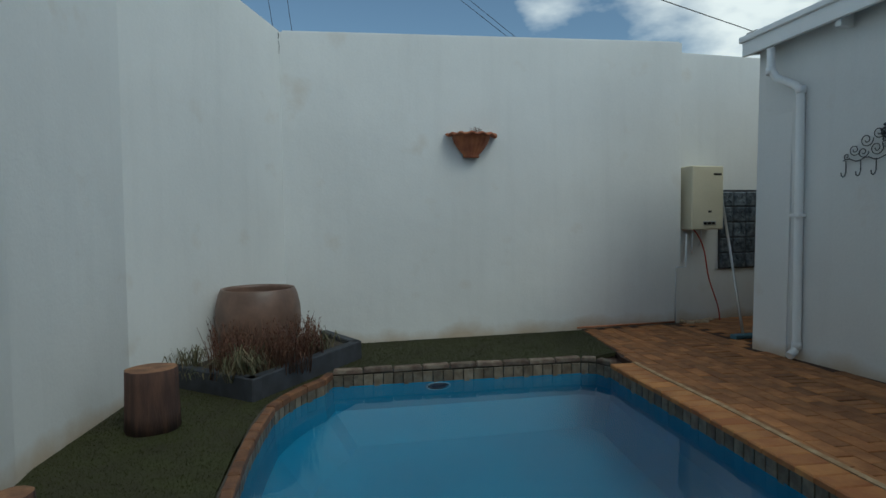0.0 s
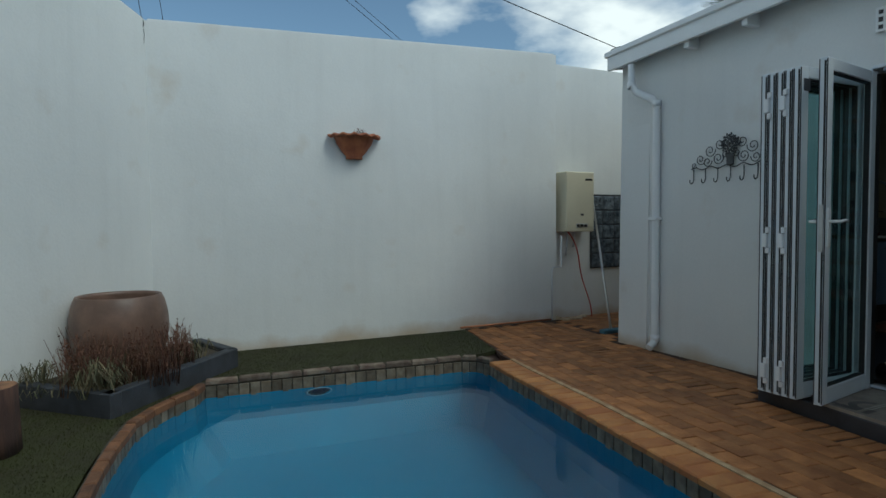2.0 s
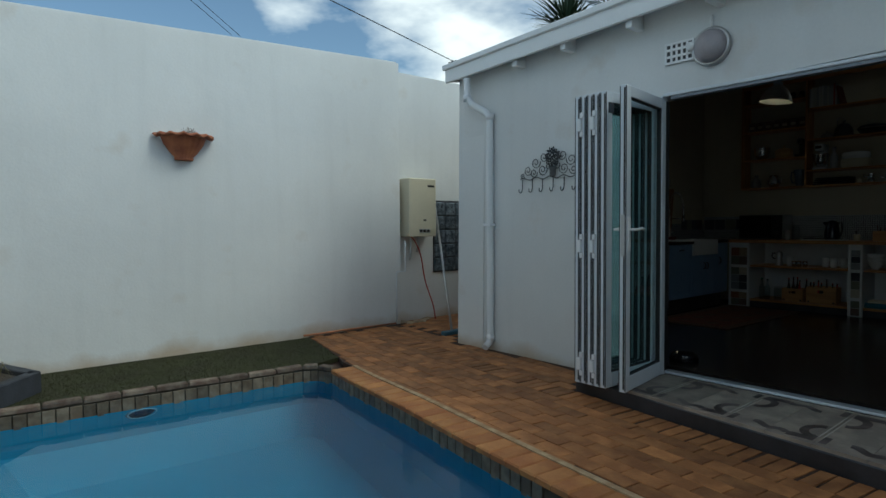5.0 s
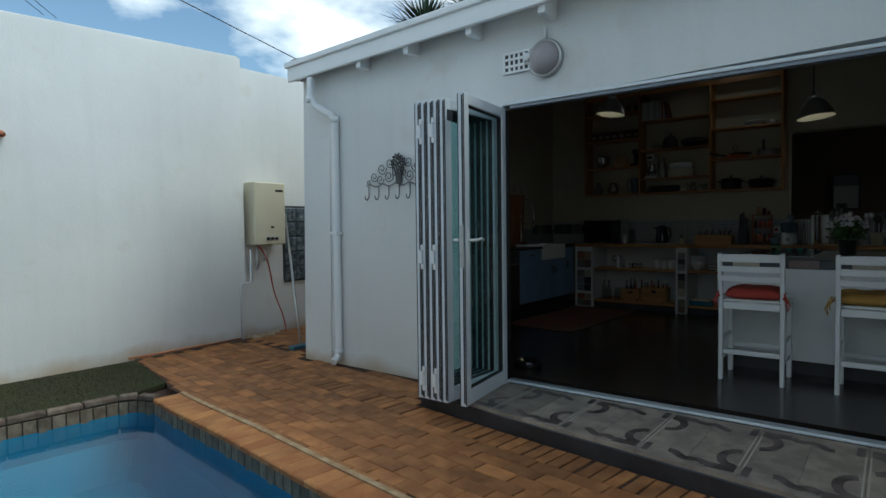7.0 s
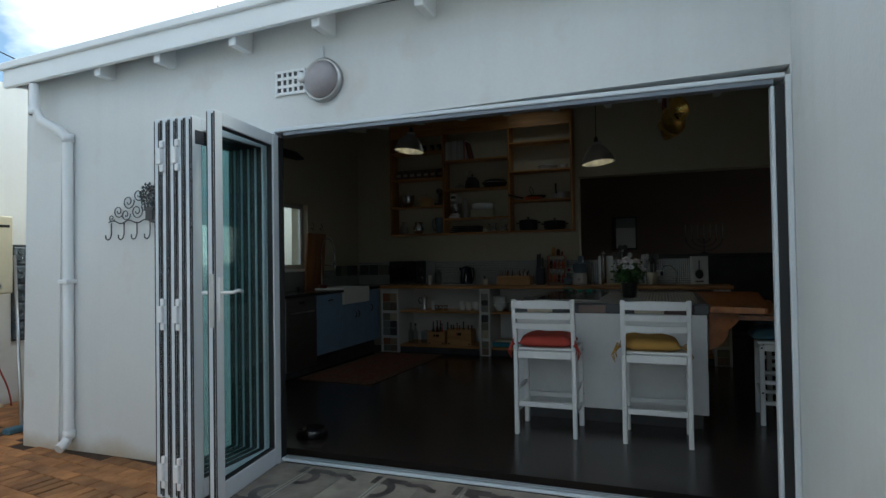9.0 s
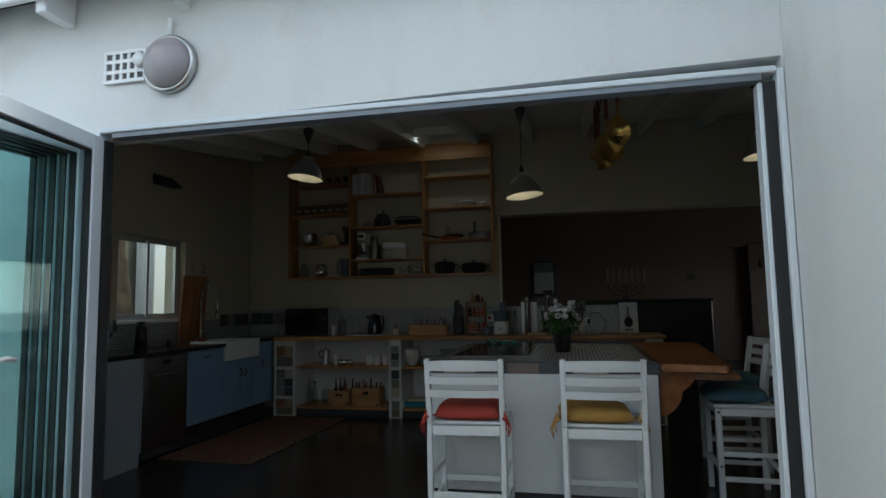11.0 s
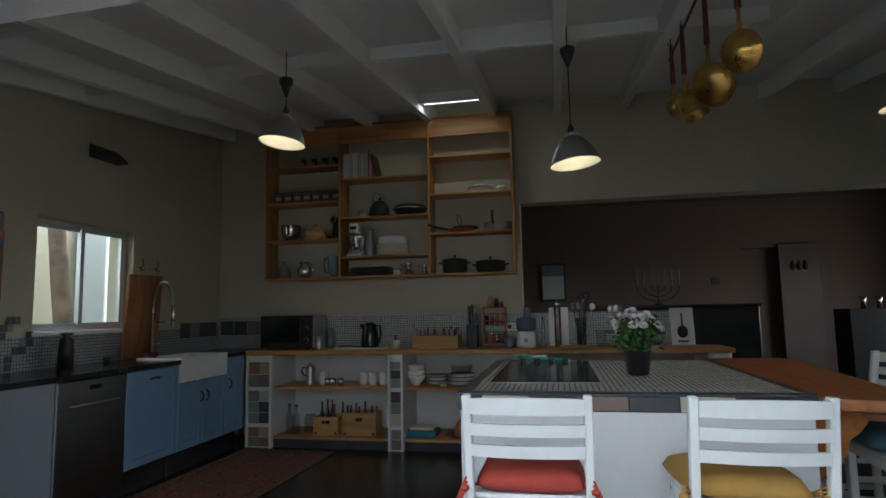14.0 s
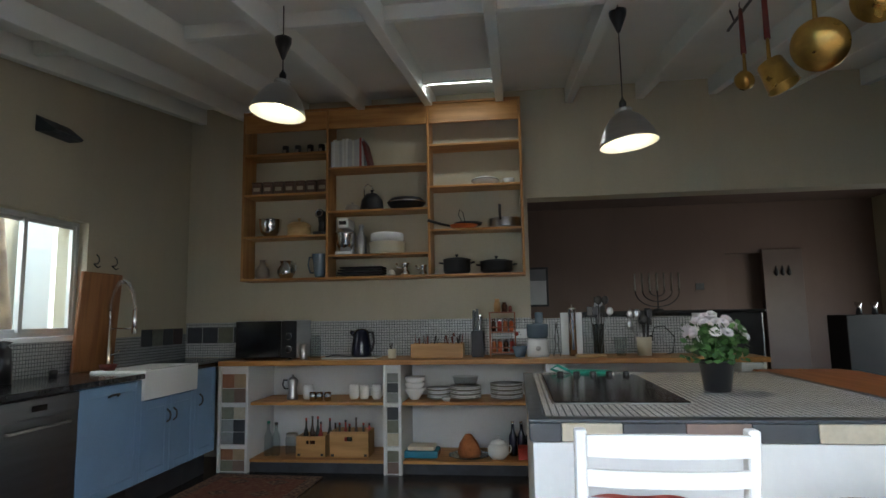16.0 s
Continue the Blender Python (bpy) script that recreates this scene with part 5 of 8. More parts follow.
# breakfast table joined to the island's side
table = thing("breakfast_table", (6.4, -0.72, F), "orange pine breakfast table with a shaped bracket beside the island", "table")
bm = B()
prism(bm, [(5.43 - 6.4, -0.495 + 0.72), (5.35 - 6.4, -0.84 + 0.72), (5.38 - 6.4, -0.87 + 0.72), (7.2 - 6.4, -1.05 + 0.72), (7.35 - 6.4, -1.0 + 0.72), (7.35 - 6.4, -0.495 + 0.72)], 0.958 - F, 1.0 - F)
bmesh.ops.bevel(bm, geom=list(bm.edges), offset=0.008, segments=2, affect="EDGES")
part("tabletop", bm, TABLE_WOOD, table)
bm = B()
prism(bm, [(5.6 - 6.4, -0.56 + 0.72), (5.52 - 6.4, -0.95 + 0.72), (7.2 - 6.4, -1.15 + 0.72), (7.3 - 6.4, -0.56 + 0.72)], 0.895 - F, 0.93 - F)
bmesh.ops.bevel(bm, geom=list(bm.edges), offset=0.008, segments=2, affect="EDGES")
part("lower_leaf", bm, TABLE_WOOD, table, "second board under the tabletop")
for x in (5.52, 7.1):
    bm = B()
    out_c = [(-0.492, 0.957), (-0.69, 0.957), (-0.69, 0.9), (-0.66, 0.86), (-0.62, 0.83), (-0.61, 0.78), (-0.58, 0.73), (-0.53, 0.69), (-0.492, 0.68)]
    a = [bm.verts.new((x - 6.4, y + 0.72, z - F)) for y, z in out_c]
    b = [bm.verts.new((x + 0.045 - 6.4, y + 0.72, z - F)) for y, z in out_c]
    bm.faces.new(a), bm.faces.new(b[::-1])
    for k in range(len(a)):
        j = (k + 1) % len(a)
        bm.faces.new((a[k], b[k], b[j], a[j]))
    part("bracket", bm, TABLE_WOOD, table, "shaped wooden bracket")

# ---- shelf unit on the back wall ----
SX0, SX1 = 8.44, BACK - 0.002
UP = [3.43, 2.63, 1.70, 0.88]
SB, ST = 1.73, 3.27
shelf = thing("wall_shelf", (SX0, 2.15, SB), "large open pine wall shelf with three bays, filled with kitchenware", "shelf")


def sbox(name, a, b, mat, bevel=0.003):
    return box(name, (a[0] - SX0, a[1] - 2.15, a[2] - SB), (b[0] - SX0, b[1] - 2.15, b[2] - SB), mat, shelf, bevel)


for y in UP:
    sbox("upright", (SX0, y - 0.011, SB), (SX1, y + 0.011, ST), PINE_UP)
SHELVES = {0: (2.89, 2.51, 2.12), 1: (2.73, 2.33, 1.93), 2: (2.9, 2.52, 2.13)}
for k, levels in SHELVES.items():
    for z in levels:
        sbox("shelf_board", (SX0 + 0.004, UP[k + 1] + 0.012, z - 0.02), (SX1, UP[k] - 0.012, z), PINE)
    sbox("apron", (SX0 + 0.003, UP[k + 1] + 0.012, 3.09), (SX0 + 0.023, UP[k] - 0.012, ST - 0.004), PINE)
sbox("bottom_board", (SX0 - 0.004, UP[3] - 0.011, SB - 0.022), (SX1, UP[0] + 0.011, SB), PINE)
sbox("top_board", (SX0 - 0.004, UP[3] - 0.011, ST), (SX1, UP[0] + 0.011, ST + 0.02), PINE)

# ---- back counter ----
CX, CZ = 8.13, 1.018
worktop = box("worktop", (CX, -0.93, CZ - 0.04), (BACK - 0.014, 3.47, CZ), PINE, None, 0.005)
tagged(worktop, "long varnished pine worktop along the back wall", "worktop")
half = box("half_wall", (BACK, -0.68, F), (BACK + 0.12, OPEN_Y - 0.002, 1.33), ROOM_WALL, None, 0.004)
tagged(half, "low wall behind the worktop", kind="structure")
for nm, a, b, m in (("splashback", (BACK - 0.011, OPEN_Y, CZ), (BACK - 0.001, 4.088, 1.34), MOSAIC_BACK), ("splashback", (BACK - 0.011, -0.68, CZ), (BACK - 0.001, OPEN_Y - 0.003, 1.33), MOSAIC_BACK),
                    ("splashback", (5.56, SIDE - 0.011, 1.015), (BACK - 0.012, SIDE - 0.001, WZ0 - 0.03), MOSAIC_SIDE)):
    tagged(box(nm, a, b, m, None, 0.0), "grey and white mosaic tile splashback", kind="structure")
base = thing("open_base_shelves", (8.4, 1.9, F), "white open base shelves with pine boards under the worktop", "shelf")


def cbox(name, a, b, mat, bevel=0.003, label=""):
    return box(name, (a[0] - 8.4, a[1] - 1.9, a[2] - F), (b[0] - 8.4, b[1] - 1.9, b[2] - F), mat, base, bevel, label)


WHITE_MASONRY = paint("white_masonry", (0.72, 0.73, 0.73), 0.7, vary=0.05, bump=0.12)
cbox("back_panel", (BACK - 0.02, -0.9, 0.22), (BACK - 0.001, 3.45, CZ - 0.041), WHITE_MASONRY, 0.0)
for y0, y1, cols in ((3.2, 3.465, 2), (1.905, 2.05, 1), (0.6, 0.745, 1), (-0.9, -0.72, 1)):
    cbox("pier", (CX + 0.035, y0, F), (BACK - 0.021, y1, CZ - 0.041), WHITE_MASONRY, 0.0)
    for a, b in (((y0, F), (y0 + 0.022, CZ - 0.041)), ((y1 - 0.022, F), (y1, CZ - 0.041))):
        cbox("post", (CX + 0.01, a[0], a[1]), (CX + 0.034, b[0], b[1]), WHITE_WOOD, 0.002)
    for z in (CZ - 0.065, 0.66, 0.32):
        cbox("crosspiece", (CX + 0.011, y0 + 0.023, z - 0.015), (CX + 0.034, y1 - 0.023, z + 0.012), WHITE_WOOD, 0.002)
    zs, k = F + 0.005, 0
    names = ("mauve", "grey", "slate", "green", "sand", "grey", "cream", "rust", "slate", "green")
    for z0, z1, n in ((F + 0.01, 0.3, 2), (0.335, 0.64, 3), (0.675, 0.912, 3 if cols == 1 else 2)):
        for i in range(n):
            for c in range(cols):
                ya = y0 + 0.026 + (y1 - y0 - 0.052) * c / cols
                yb = y0 + 0.024 + (y1 - y0 - 0.052) * (c + 1) / cols
                cbox("inlay_tile", (CX + 0.024, ya, z0 + (z1 - z0) * i / n + 0.002), (CX + 0.034, yb, z0 + (z1 - z0) * (i + 1) / n - 0.002), TILES[names[k % 10]], 0.001)
                k += 1 if c else 3
for y0, y1 in ((2.052, 3.198), (0.747, 1.903), (-0.718, 0.598)):
    for z in (0.675, 0.215):
        cbox("shelf_board", (CX + 0.05, y0, z - 0.024), (BACK - 0.021, y1, z), PINE)
    cbox("plinth", (CX + 0.06, y0, F), (BACK - 0.1, y1, 0.19), SLATE, 0.0, "dark plinth")

# ---- left run: black worktop, dishwasher, blue cabinets, sink ----
LY = 3.485
top = box("worktop", (5.56, LY - 0.03, 0.98), (7.138, SIDE - 0.012, 1.015), BLACK_STONE, None, 0.004)
tagged(top, "black polished stone worktop under the window", "worktop")
tagged(box("worktop", (7.812, 3.475, 0.98), (BACK - 0.012, SIDE - 0.012, 1.015), BLACK_STONE, None, 0.004), "black polished stone worktop in the corner", "worktop")
tagged(box("worktop", (7.14, 3.88, 0.98), (7.81, SIDE - 0.012, 1.015), BLACK_STONE, None, 0.003), "black stone strip behind the sink", "worktop")


def cupboard(label, x0, x1, z1, doors, handles, z0=0.3):
    ob = thing("base_cabinet", ((x0 + x1) / 2, 3.78, F), label, "cabinet", "blue base cabinets")
    cx = (x0 + x1) / 2
    box("body", (x0 + 0.002 - cx, LY + 0.022 - 3.78, 0.19), (x1 - 0.002 - cx, 0.29, z1 - F), BLUE_PAINT, ob)
    box("plinth", (x0 + 0.002 - cx, LY + 0.08 - 3.78, 0), (x1 - 0.002 - cx, 0.29, 0.188), BLACK_PAINT, ob, 0.0, "black plinth")
    for a, b in doors:
        d = B()
        y0 = LY - 3.78
        block(d, (a - cx + 0.003, y0, z0 - F), (b - cx - 0.003, y0 + 0.02, z1 - F - 0.004), 0.003)
        for s in ((a - cx + 0.003, a - cx + 0.06, z0 - F, z1 - F - 0.004), (b - cx - 0.06, b - cx - 0.003, z0 - F, z1 - F - 0.004)):
            block(d, (s[0], y0 - 0.008, s[2]), (s[1], y0 - 0.0005, s[3]), 0.003)
        for s in ((z0 - F, z0 - F + 0.06), (z1 - F - 0.065, z1 - F - 0.004)):
            block(d, (a - cx + 0.061, y0 - 0.008, s[0]), (b - cx - 0.061, y0 - 0.0005, s[1]), 0.003)
        part("door", d, BLUE_PAINT, ob)
    for hx, hz, flat in handles:
        h = B()
        if flat:
            rod(h, [(hx - cx - 0.045, LY - 3.78 - 0.008, hz - F), (hx - cx - 0.03, LY - 3.78 - 0.03, hz - F + 0.012), (hx - cx, LY - 3.78 - 0.034, hz - F + 0.014), (hx - cx + 0.03, LY - 3.78 - 0.03, hz - F + 0.012), (hx - cx + 0.045, LY - 3.78 - 0.008, hz - F)], 0.007, 8)
        else:
            rod(h, [(hx - cx, LY - 3.78 - 0.008, hz - F + 0.045), (hx - cx, LY - 3.78 - 0.032, hz - F + 0.025), (hx - cx, LY - 3.78 - 0.036, hz - F), (hx - cx, LY - 3.78 - 0.032, hz - F - 0.025), (hx - cx, LY - 3.78 - 0.008, hz - F - 0.045)], 0.007, 8)
        part("handle", h, IRON_GREY, ob, "dark metal handle")
    return ob


cupboard("blue painted base cabinet door with a cup handle", 6.56, 7.138, 0.977, [(6.56, 7.138)], [(6.85, 0.9, True)])
cupboard("blue painted cabinet under the white sink", 7.14, 7.81, 0.83, [(7.14, 7.475), (7.475, 7.81)], [(7.435, 0.69, False), (7.515, 0.69, False)])
cupboard("narrow blue painted corner cabinet", 7.812, 8.125, 0.977, [(7.812, 8.125)], [(7.87, 0.74, False)])

sink = thing("sink", (7.475, 3.66, 0.832), "white ceramic butler sink let into the blue cabinets", "sink")
bm = B()
for a, b in (((-0.333, -0.2, 0), (0.333, -0.165, 0.2)), ((-0.333, 0.18, 0), (0.333, 0.215, 0.2)), ((-0.333, -0.165, 0), (-0.3, 0.18, 0.2)), ((0.3, -0.165, 0), (0.333, 0.18, 0.2)), ((-0.3, -0.165, 0), (0.3, 0.18, 0.03))):
    block(bm, a, b, 0.008, seg=2)
part("basin", bm, CERAMIC, sink)
tap = thing("kitchen_tap", (7.45, 3.97, 1.015), "chrome spring neck kitchen tap beside the sink", "tap")
bm = B()
lathe(bm, [(0.028, 0), (0.028, 0.012), (0.02, 0.02), (0.02, 0.16), (0.014, 0.17), (0.014, 0.33), (0, 0.33)], 18)
rod(bm, [(0, 0, 0.1), (0.07, -0.03, 0.12), (0.08, -0.03, 0.14)], 0.007, 6)
part("body", bm, CHROME, tap)
bm = B()
arc = [Vector((0.0, -0.2 * (1 - math.cos(t)) / 2 * 1.0, 0.33 + 0.22 * math.sin(t) + 0.1)) for t in [math.pi * k / 60 for k in range(61)]]
coil = []
for k in range(0, 600):
    u = k / 599 * 60
    i = min(59, int(u))
    p, q = arc[i].lerp(arc[i + 1], u - i), (arc[i + 1] - arc[i]).normalized()
    s1 = Vector((1, 0, 0))
    s2 = q.cross(s1)
    a = k * 0.42
    coil.append(p + 0.014 * (math.cos(a) * s1 + math.sin(a) * s2))
rod(bm, coil, 0.0028, 4)
rod(bm, [(0, 0, 0.33), (0, 0, 0.44)], 0.012, 8)
part("spring", bm, CHROME, tap, "chrome spring")
bm = B()
rod(bm, [(0, -0.2, 0.44), (0, -0.2, 0.36), (0, -0.2, 0.26)], 0.014, 12, 0.02)
rod(bm, [(0, 0, 0.3), (0, -0.2, 0.3)], 0.006, 6)
part("spray_head", bm, CHROME, tap, "spray head")

DARK_STEEL = paint("dark_brushed_steel", (0.2, 0.2, 0.21), 0.32, 1.0, vary=0.1, scale=2, fine=40, bump=0.03, stretch=(1, 1, 12))
dish = thing("dishwasher", (6.265, 3.78, F), "stainless steel dishwasher under the black worktop", "dishwasher")
box("case", (-0.3, -0.27, 0.02), (0.29, 0.29, 0.865), SLATE, dish)
box("door", (-0.298, -0.31, 0.1), (0.29, -0.272, 0.865), DARK_STEEL, dish, 0.006, "brushed steel door")
box("control_strip", (-0.29, -0.314, 0.76), (0.285, -0.3105, 0.86), DARK_STEEL, dish, 0.002)
box("display", (-0.05, -0.3165, 0.795), (0.05, -0.3145, 0.825), BLACK_GLASS, dish, 0.0)
bm = B()
rod(bm, [(-0.2, -0.31, 0.71), (-0.2, -0.335, 0.71), (0.2, -0.335, 0.71), (0.2, -0.31, 0.71)], 0.008, 8)
part("handle", bm, STEEL, dish)
tagged(box("end_panel", (5.57, 3.47, F), (5.955, SIDE - 0.012, 0.978), paint("grey_blue_paint", (0.24, 0.27, 0.31), 0.45, vary=0.05), None), "grey blue painted end cabinet beside the dishwasher", "cabinet")

fridge = thing("fridge", (5.1, 3.72, F), "dark grey fridge covered in photos and notes", "fridge")
FRIDGE = paint("dark_fridge_steel", (0.09, 0.09, 0.1), 0.4, 0.5, vary=0.1, bump=0.02)
box("body", (-0.34, -0.33, 0.02), (0.34, 0.33, 1.82), FRIDGE, fridge, 0.01)
box("door", (-0.34, -0.395, 0.05), (0.34, -0.335, 1.12), FRIDGE, fridge, 0.01)
box("door", (-0.34, -0.395, 1.13), (0.34, -0.335, 1.82), FRIDGE, fridge, 0.01)
NOTE = [paint("note_" + n, c, 0.7, vary=0.35, scale=16, fine=40, bump=0.0, other=o) for n, c, o in (("dark", (0.06, 0.08, 0.12), (0.3, 0.08, 0.04)), ("grey", (0.45, 0.45, 0.45), (0.08, 0.08, 0.09)), ("paper", (0.6, 0.66, 0.5), (0.42, 0.5, 0.3)))]
for x0, x1, z0, z1, m in ((-0.05, 0.335, 1.25, 1.72, 0), (-0.28, -0.08, 1.3, 1.6, 1), (0.08, 0.335, 0.98, 1.22, 1), (0.0, 0.24, 0.68, 0.96, 2), (-0.25, -0.05, 0.75, 1.05, 0)):
    box("note", (x0, -0.3975, z0), (x1, -0.3955, z1), NOTE[m], fridge, 0.0, "paper held by magnets")
    if m == 2:
        for k in range(7):
            box("note_line", (x0 + 0.03, -0.3985, z0 + 0.04 + 0.028 * k), (x1 - 0.03, -0.3978, z0 + 0.046 + 0.028 * k), SLATE, fridge, 0.0, "line of writing")

# window with aluminium frame
win = thing("window_1", ((WX0 + WX1) / 2, SIDE + 0.1, (WZ0 + WZ1) / 2), "aluminium sliding kitchen window with clear panes", "window")
hw, hz = (WX1 - WX0) / 2 - 0.003, (WZ1 - WZ0) / 2 - 0.003
ALU = paint("aluminium", (0.55, 0.56, 0.57), 0.4, 0.8, vary=0.05, bump=0.02)
for a, b in (((-hw, -0.03, -hz), (-hw + 0.03, 0.03, hz)), ((hw - 0.03, -0.03, -hz), (hw, 0.03, hz)), ((-hw + 0.03, -0.03, hz - 0.03), (hw - 0.03, 0.03, hz)), ((-hw + 0.03, -0.03, -hz), (hw - 0.03, 0.03, -hz + 0.03))):
    box("window_frame", a, b, ALU, win, 0.002)
for x0, x1, y in ((-hw + 0.03, 0.03, 0.012), (-0.01, hw - 0.03, -0.014)):
    for a, b in (((x0, y - 0.012, -hz + 0.03), (x0 + 0.03, y + 0.012, hz - 0.03)), ((x1 - 0.03, y - 0.012, -hz + 0.03), (x1, y + 0.012, hz - 0.03)), ((x0 + 0.03, y - 0.012, hz - 0.055), (x1 - 0.03, y + 0.012, hz - 0.03)), ((x0 + 0.03, y - 0.012, -hz + 0.03), (x1 - 0.03, y + 0.012, -hz + 0.055))):
        box("sash", a, b, ALU, win, 0.002)
    bm = B()
    bm.faces.new([bm.verts.new(p) for p in ((x0 + 0.028, y, -hz + 0.053), (x1 - 0.028, y, -hz + 0.053), (x1 - 0.028, y, hz - 0.053), (x0 + 0.028, y, hz - 0.053))])
    part("pane", bm, PANE, win).visible_shadow = False
tagged(box("window_sill", (WX0 - 0.02, SIDE - 0.02, WZ0 - 0.03), (WX1 + 0.02, SIDE + 0.068, WZ0 + 0.001), WHITE_TRIM, None), "white window sill", kind="structure")

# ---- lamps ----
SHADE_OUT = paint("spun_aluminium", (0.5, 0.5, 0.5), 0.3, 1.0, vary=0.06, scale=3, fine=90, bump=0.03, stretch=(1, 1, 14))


def pendant(x, y, z, cup_z, label="spun aluminium pendant lamp on a black cord, lit", tilt=(0, 0)):
    ob = thing("pendant_lamp", (x, y, z), label, "lamp", "pendant lamps")
    m = pose(0, 0, 0.2, tilt[0], tilt[1], 0) @ pose(0, 0, -0.2)
    bm = B()
    lathe(bm, [(0.15, 0.0), (0.153, 0.002), (0.149, 0.012), (0.133, 0.06), (0.108, 0.105), (0.078, 0.145), (0.05, 0.165), (0.042, 0.169), (0.042, 0.18), (0.045, 0.181), (0.045, 0.192), (0.03, 0.197), (0.0, 0.2)], 40, m)
    part("shade", bm, SHADE_OUT, ob, "spun aluminium shade")
    bm = B()
    lathe(bm, [(0.149, 0.004), (0.144, 0.014), (0.128, 0.06), (0.104, 0.102), (0.074, 0.14), (0.03, 0.16), (0, 0.161)], 40, m)
    part("inner_shade", bm, paint("lamp_inner_white", (0.85, 0.82, 0.75), 0.6, vary=0.02), ob, "white inner face")
    bm = B()
    bmesh.ops.create_uvsphere(bm, u_segments=16, v_segments=10, radius=0.036, matrix=m @ pose(0, 0, 0.085))
    part("bulb", bm, glow("warm_bulb", (1.0, 0.88, 0.66), 1.8), ob, "lit bulb")
    top = roof_z(x) + 0.15 - z
    bm = B()
    rod(bm, [(0, 0, 0.2), (0, 0, 0.23), (0, 0, top)], 0.0035, 6)
    part("cord", bm, BLACK_RUBBER, ob, "black cord")
    bm = B()
    lathe(bm, [(0, 0.19), (0.018, 0.195), (0.02, 0.23), (0.008, 0.25), (0.005, 0.26)], 14)
    part("lamp_holder", bm, BLACK_PLASTIC, ob)
    bm = B()
    lathe(bm, [(0, -0.01), (0.008, -0.005), (0.022, 0.03), (0.044, 0.085), (0.047, 0.115), (0.03, 0.125), (0, 0.12)], 18, pose(0, 0, cup_z - z))
    part("ceiling_cup", bm, BLACK_PLASTIC, ob, "black cord cup")
    lt = new("pendant_light", bpy.data.lights.new("pendant_light", "SPOT"))
    lt.data.energy, lt.data.color, lt.data.spot_size, lt.data.spot_blend, lt.data.shadow_soft_size = 0.8, (1.0, 0.8, 0.55), radians(130), 0.6, 0.04
    lt.matrix_world = pose(x, y, z + 0.04)
    return ob


pendant(6.37, 2.2, 2.475, 2.8, tilt=(6, 4))
pendant(6.47, 0.37, 2.235, 2.86, tilt=(-6, 2))
pendant(6.37, -1.4, 2.42, 2.87, tilt=(-6, 2))

tube = thing("strip_light", (8.0, 1.375, 3.275), "white fluorescent strip light between two ceiling beams, lit", "lamp")
box("casing", (-0.04, -0.28, 0.02), (0.04, 0.28, 0.08), WHITE_TRIM, tube)
bm = B()
rod(bm, [(0, -0.26, 0.0), (0, 0.26, 0.0)], 0.011, 12)
part("tube", bm, TUBE_GLOW, tube, "glowing tube")
for s in (-1, 1):
    box("end_cap", (-0.02, s * 0.265 - 0.012, -0.02), (0.02, s * 0.265 + 0.012, 0.03), WHITE_TRIM, tube)
area = new("strip_light_glow", bpy.data.lights.new("strip_light_glow", "AREA"))
area.data.shape, area.data.size, area.data.size_y, area.data.energy, area.data.color = "RECTANGLE", 0.04, 0.52, 0.2, (0.9, 0.97, 1.0)
area.matrix_world = pose(8.0, 1.375, 3.25)


# ---- kitchen: small things ----
def turned(name, label, category, at, profile, material, seg=22, group="", pname="body", extra=None):
    ob = thing(name, at, label, category, group)
    bm = B()
    lathe(bm, profile, seg)
    part(pname, bm, material, ob)
    if extra:
        extra(ob)
    return ob


def handle_on(ob, r, z0, z1, material, side=-1, out=0.035, thick=0.005):
    bm = B()
    rod(bm, [(0, side * r, z1), (0, side * (r + out * 0.8), z1 + 0.003), (0, side * (r + out), (z0 + z1) / 2), (0, side * (r + out * 0.6), z0), (0, side * r, z0)], thick, 6)
    part("handle", bm, material, ob)


def knob_lid(ob, r, z, material, knob=None, h=0.03):
    bm = B()
    lathe(bm, [(r, z), (r * 1.02, z + 0.006), (r * 0.7, z + h * 0.7), (0, z + h)], 22)
    part("lid", bm, material, ob, "lid")
    bm = B()
    lathe(bm, [(0.008, z + h * 0.9), (0.007, z + h + 0.01), (0.016, z + h + 0.018), (0.014, z + h + 0.028), (0, z + h + 0.03)], 12)
    part("knob", bm, knob or material, ob)


LIGHT_STEEL = paint("polished_steel", (0.65, 0.65, 0.66), 0.14, 1.0, vary=0.04, bump=0.0)
DARK_TIN = paint("dark_tin", (0.03, 0.025, 0.022), 0.35, vary=0.2)
BROWN_TIN = paint("brown_tin", (0.13, 0.075, 0.055), 0.4, vary=0.15)
PALE = paint("pale_label", (0.45, 0.38, 0.3), 0.6, vary=0.1)
BAMBOO = wood("pale_bamboo", (0.55, 0.36, 0.16), (0.45, 0.27, 0.11), 1)
CRATE = wood("crate_wood", (0.5, 0.28, 0.11), (0.38, 0.2, 0.07), 1)
CLEAR = thin_glass("clear_glassware", (0.78, 0.82, 0.82))
GREEN_GLASS = paint("dark_bottle_glass", (0.03, 0.03, 0.022), 0.12, vary=0.2, bump=0.0)
BROWN_GLASS = paint("brown_bottle_glass", (0.06, 0.02, 0.01), 0.12, vary=0.2, bump=0.0)
ORANGE = paint("orange_enamel", (0.6, 0.12, 0.03), 0.3, vary=0.08)
GREY_CERAMIC = paint("grey_ceramic", (0.22, 0.2, 0.17), 0.4, vary=0.12)
BLUE_ENAMEL = paint("blue_enamel", (0.03, 0.2, 0.3), 0.25, vary=0.1)
SALT = paint("orange_crust", (0.5, 0.17, 0.06), 0.7, vary=0.25, scale=14, bump=0.5)
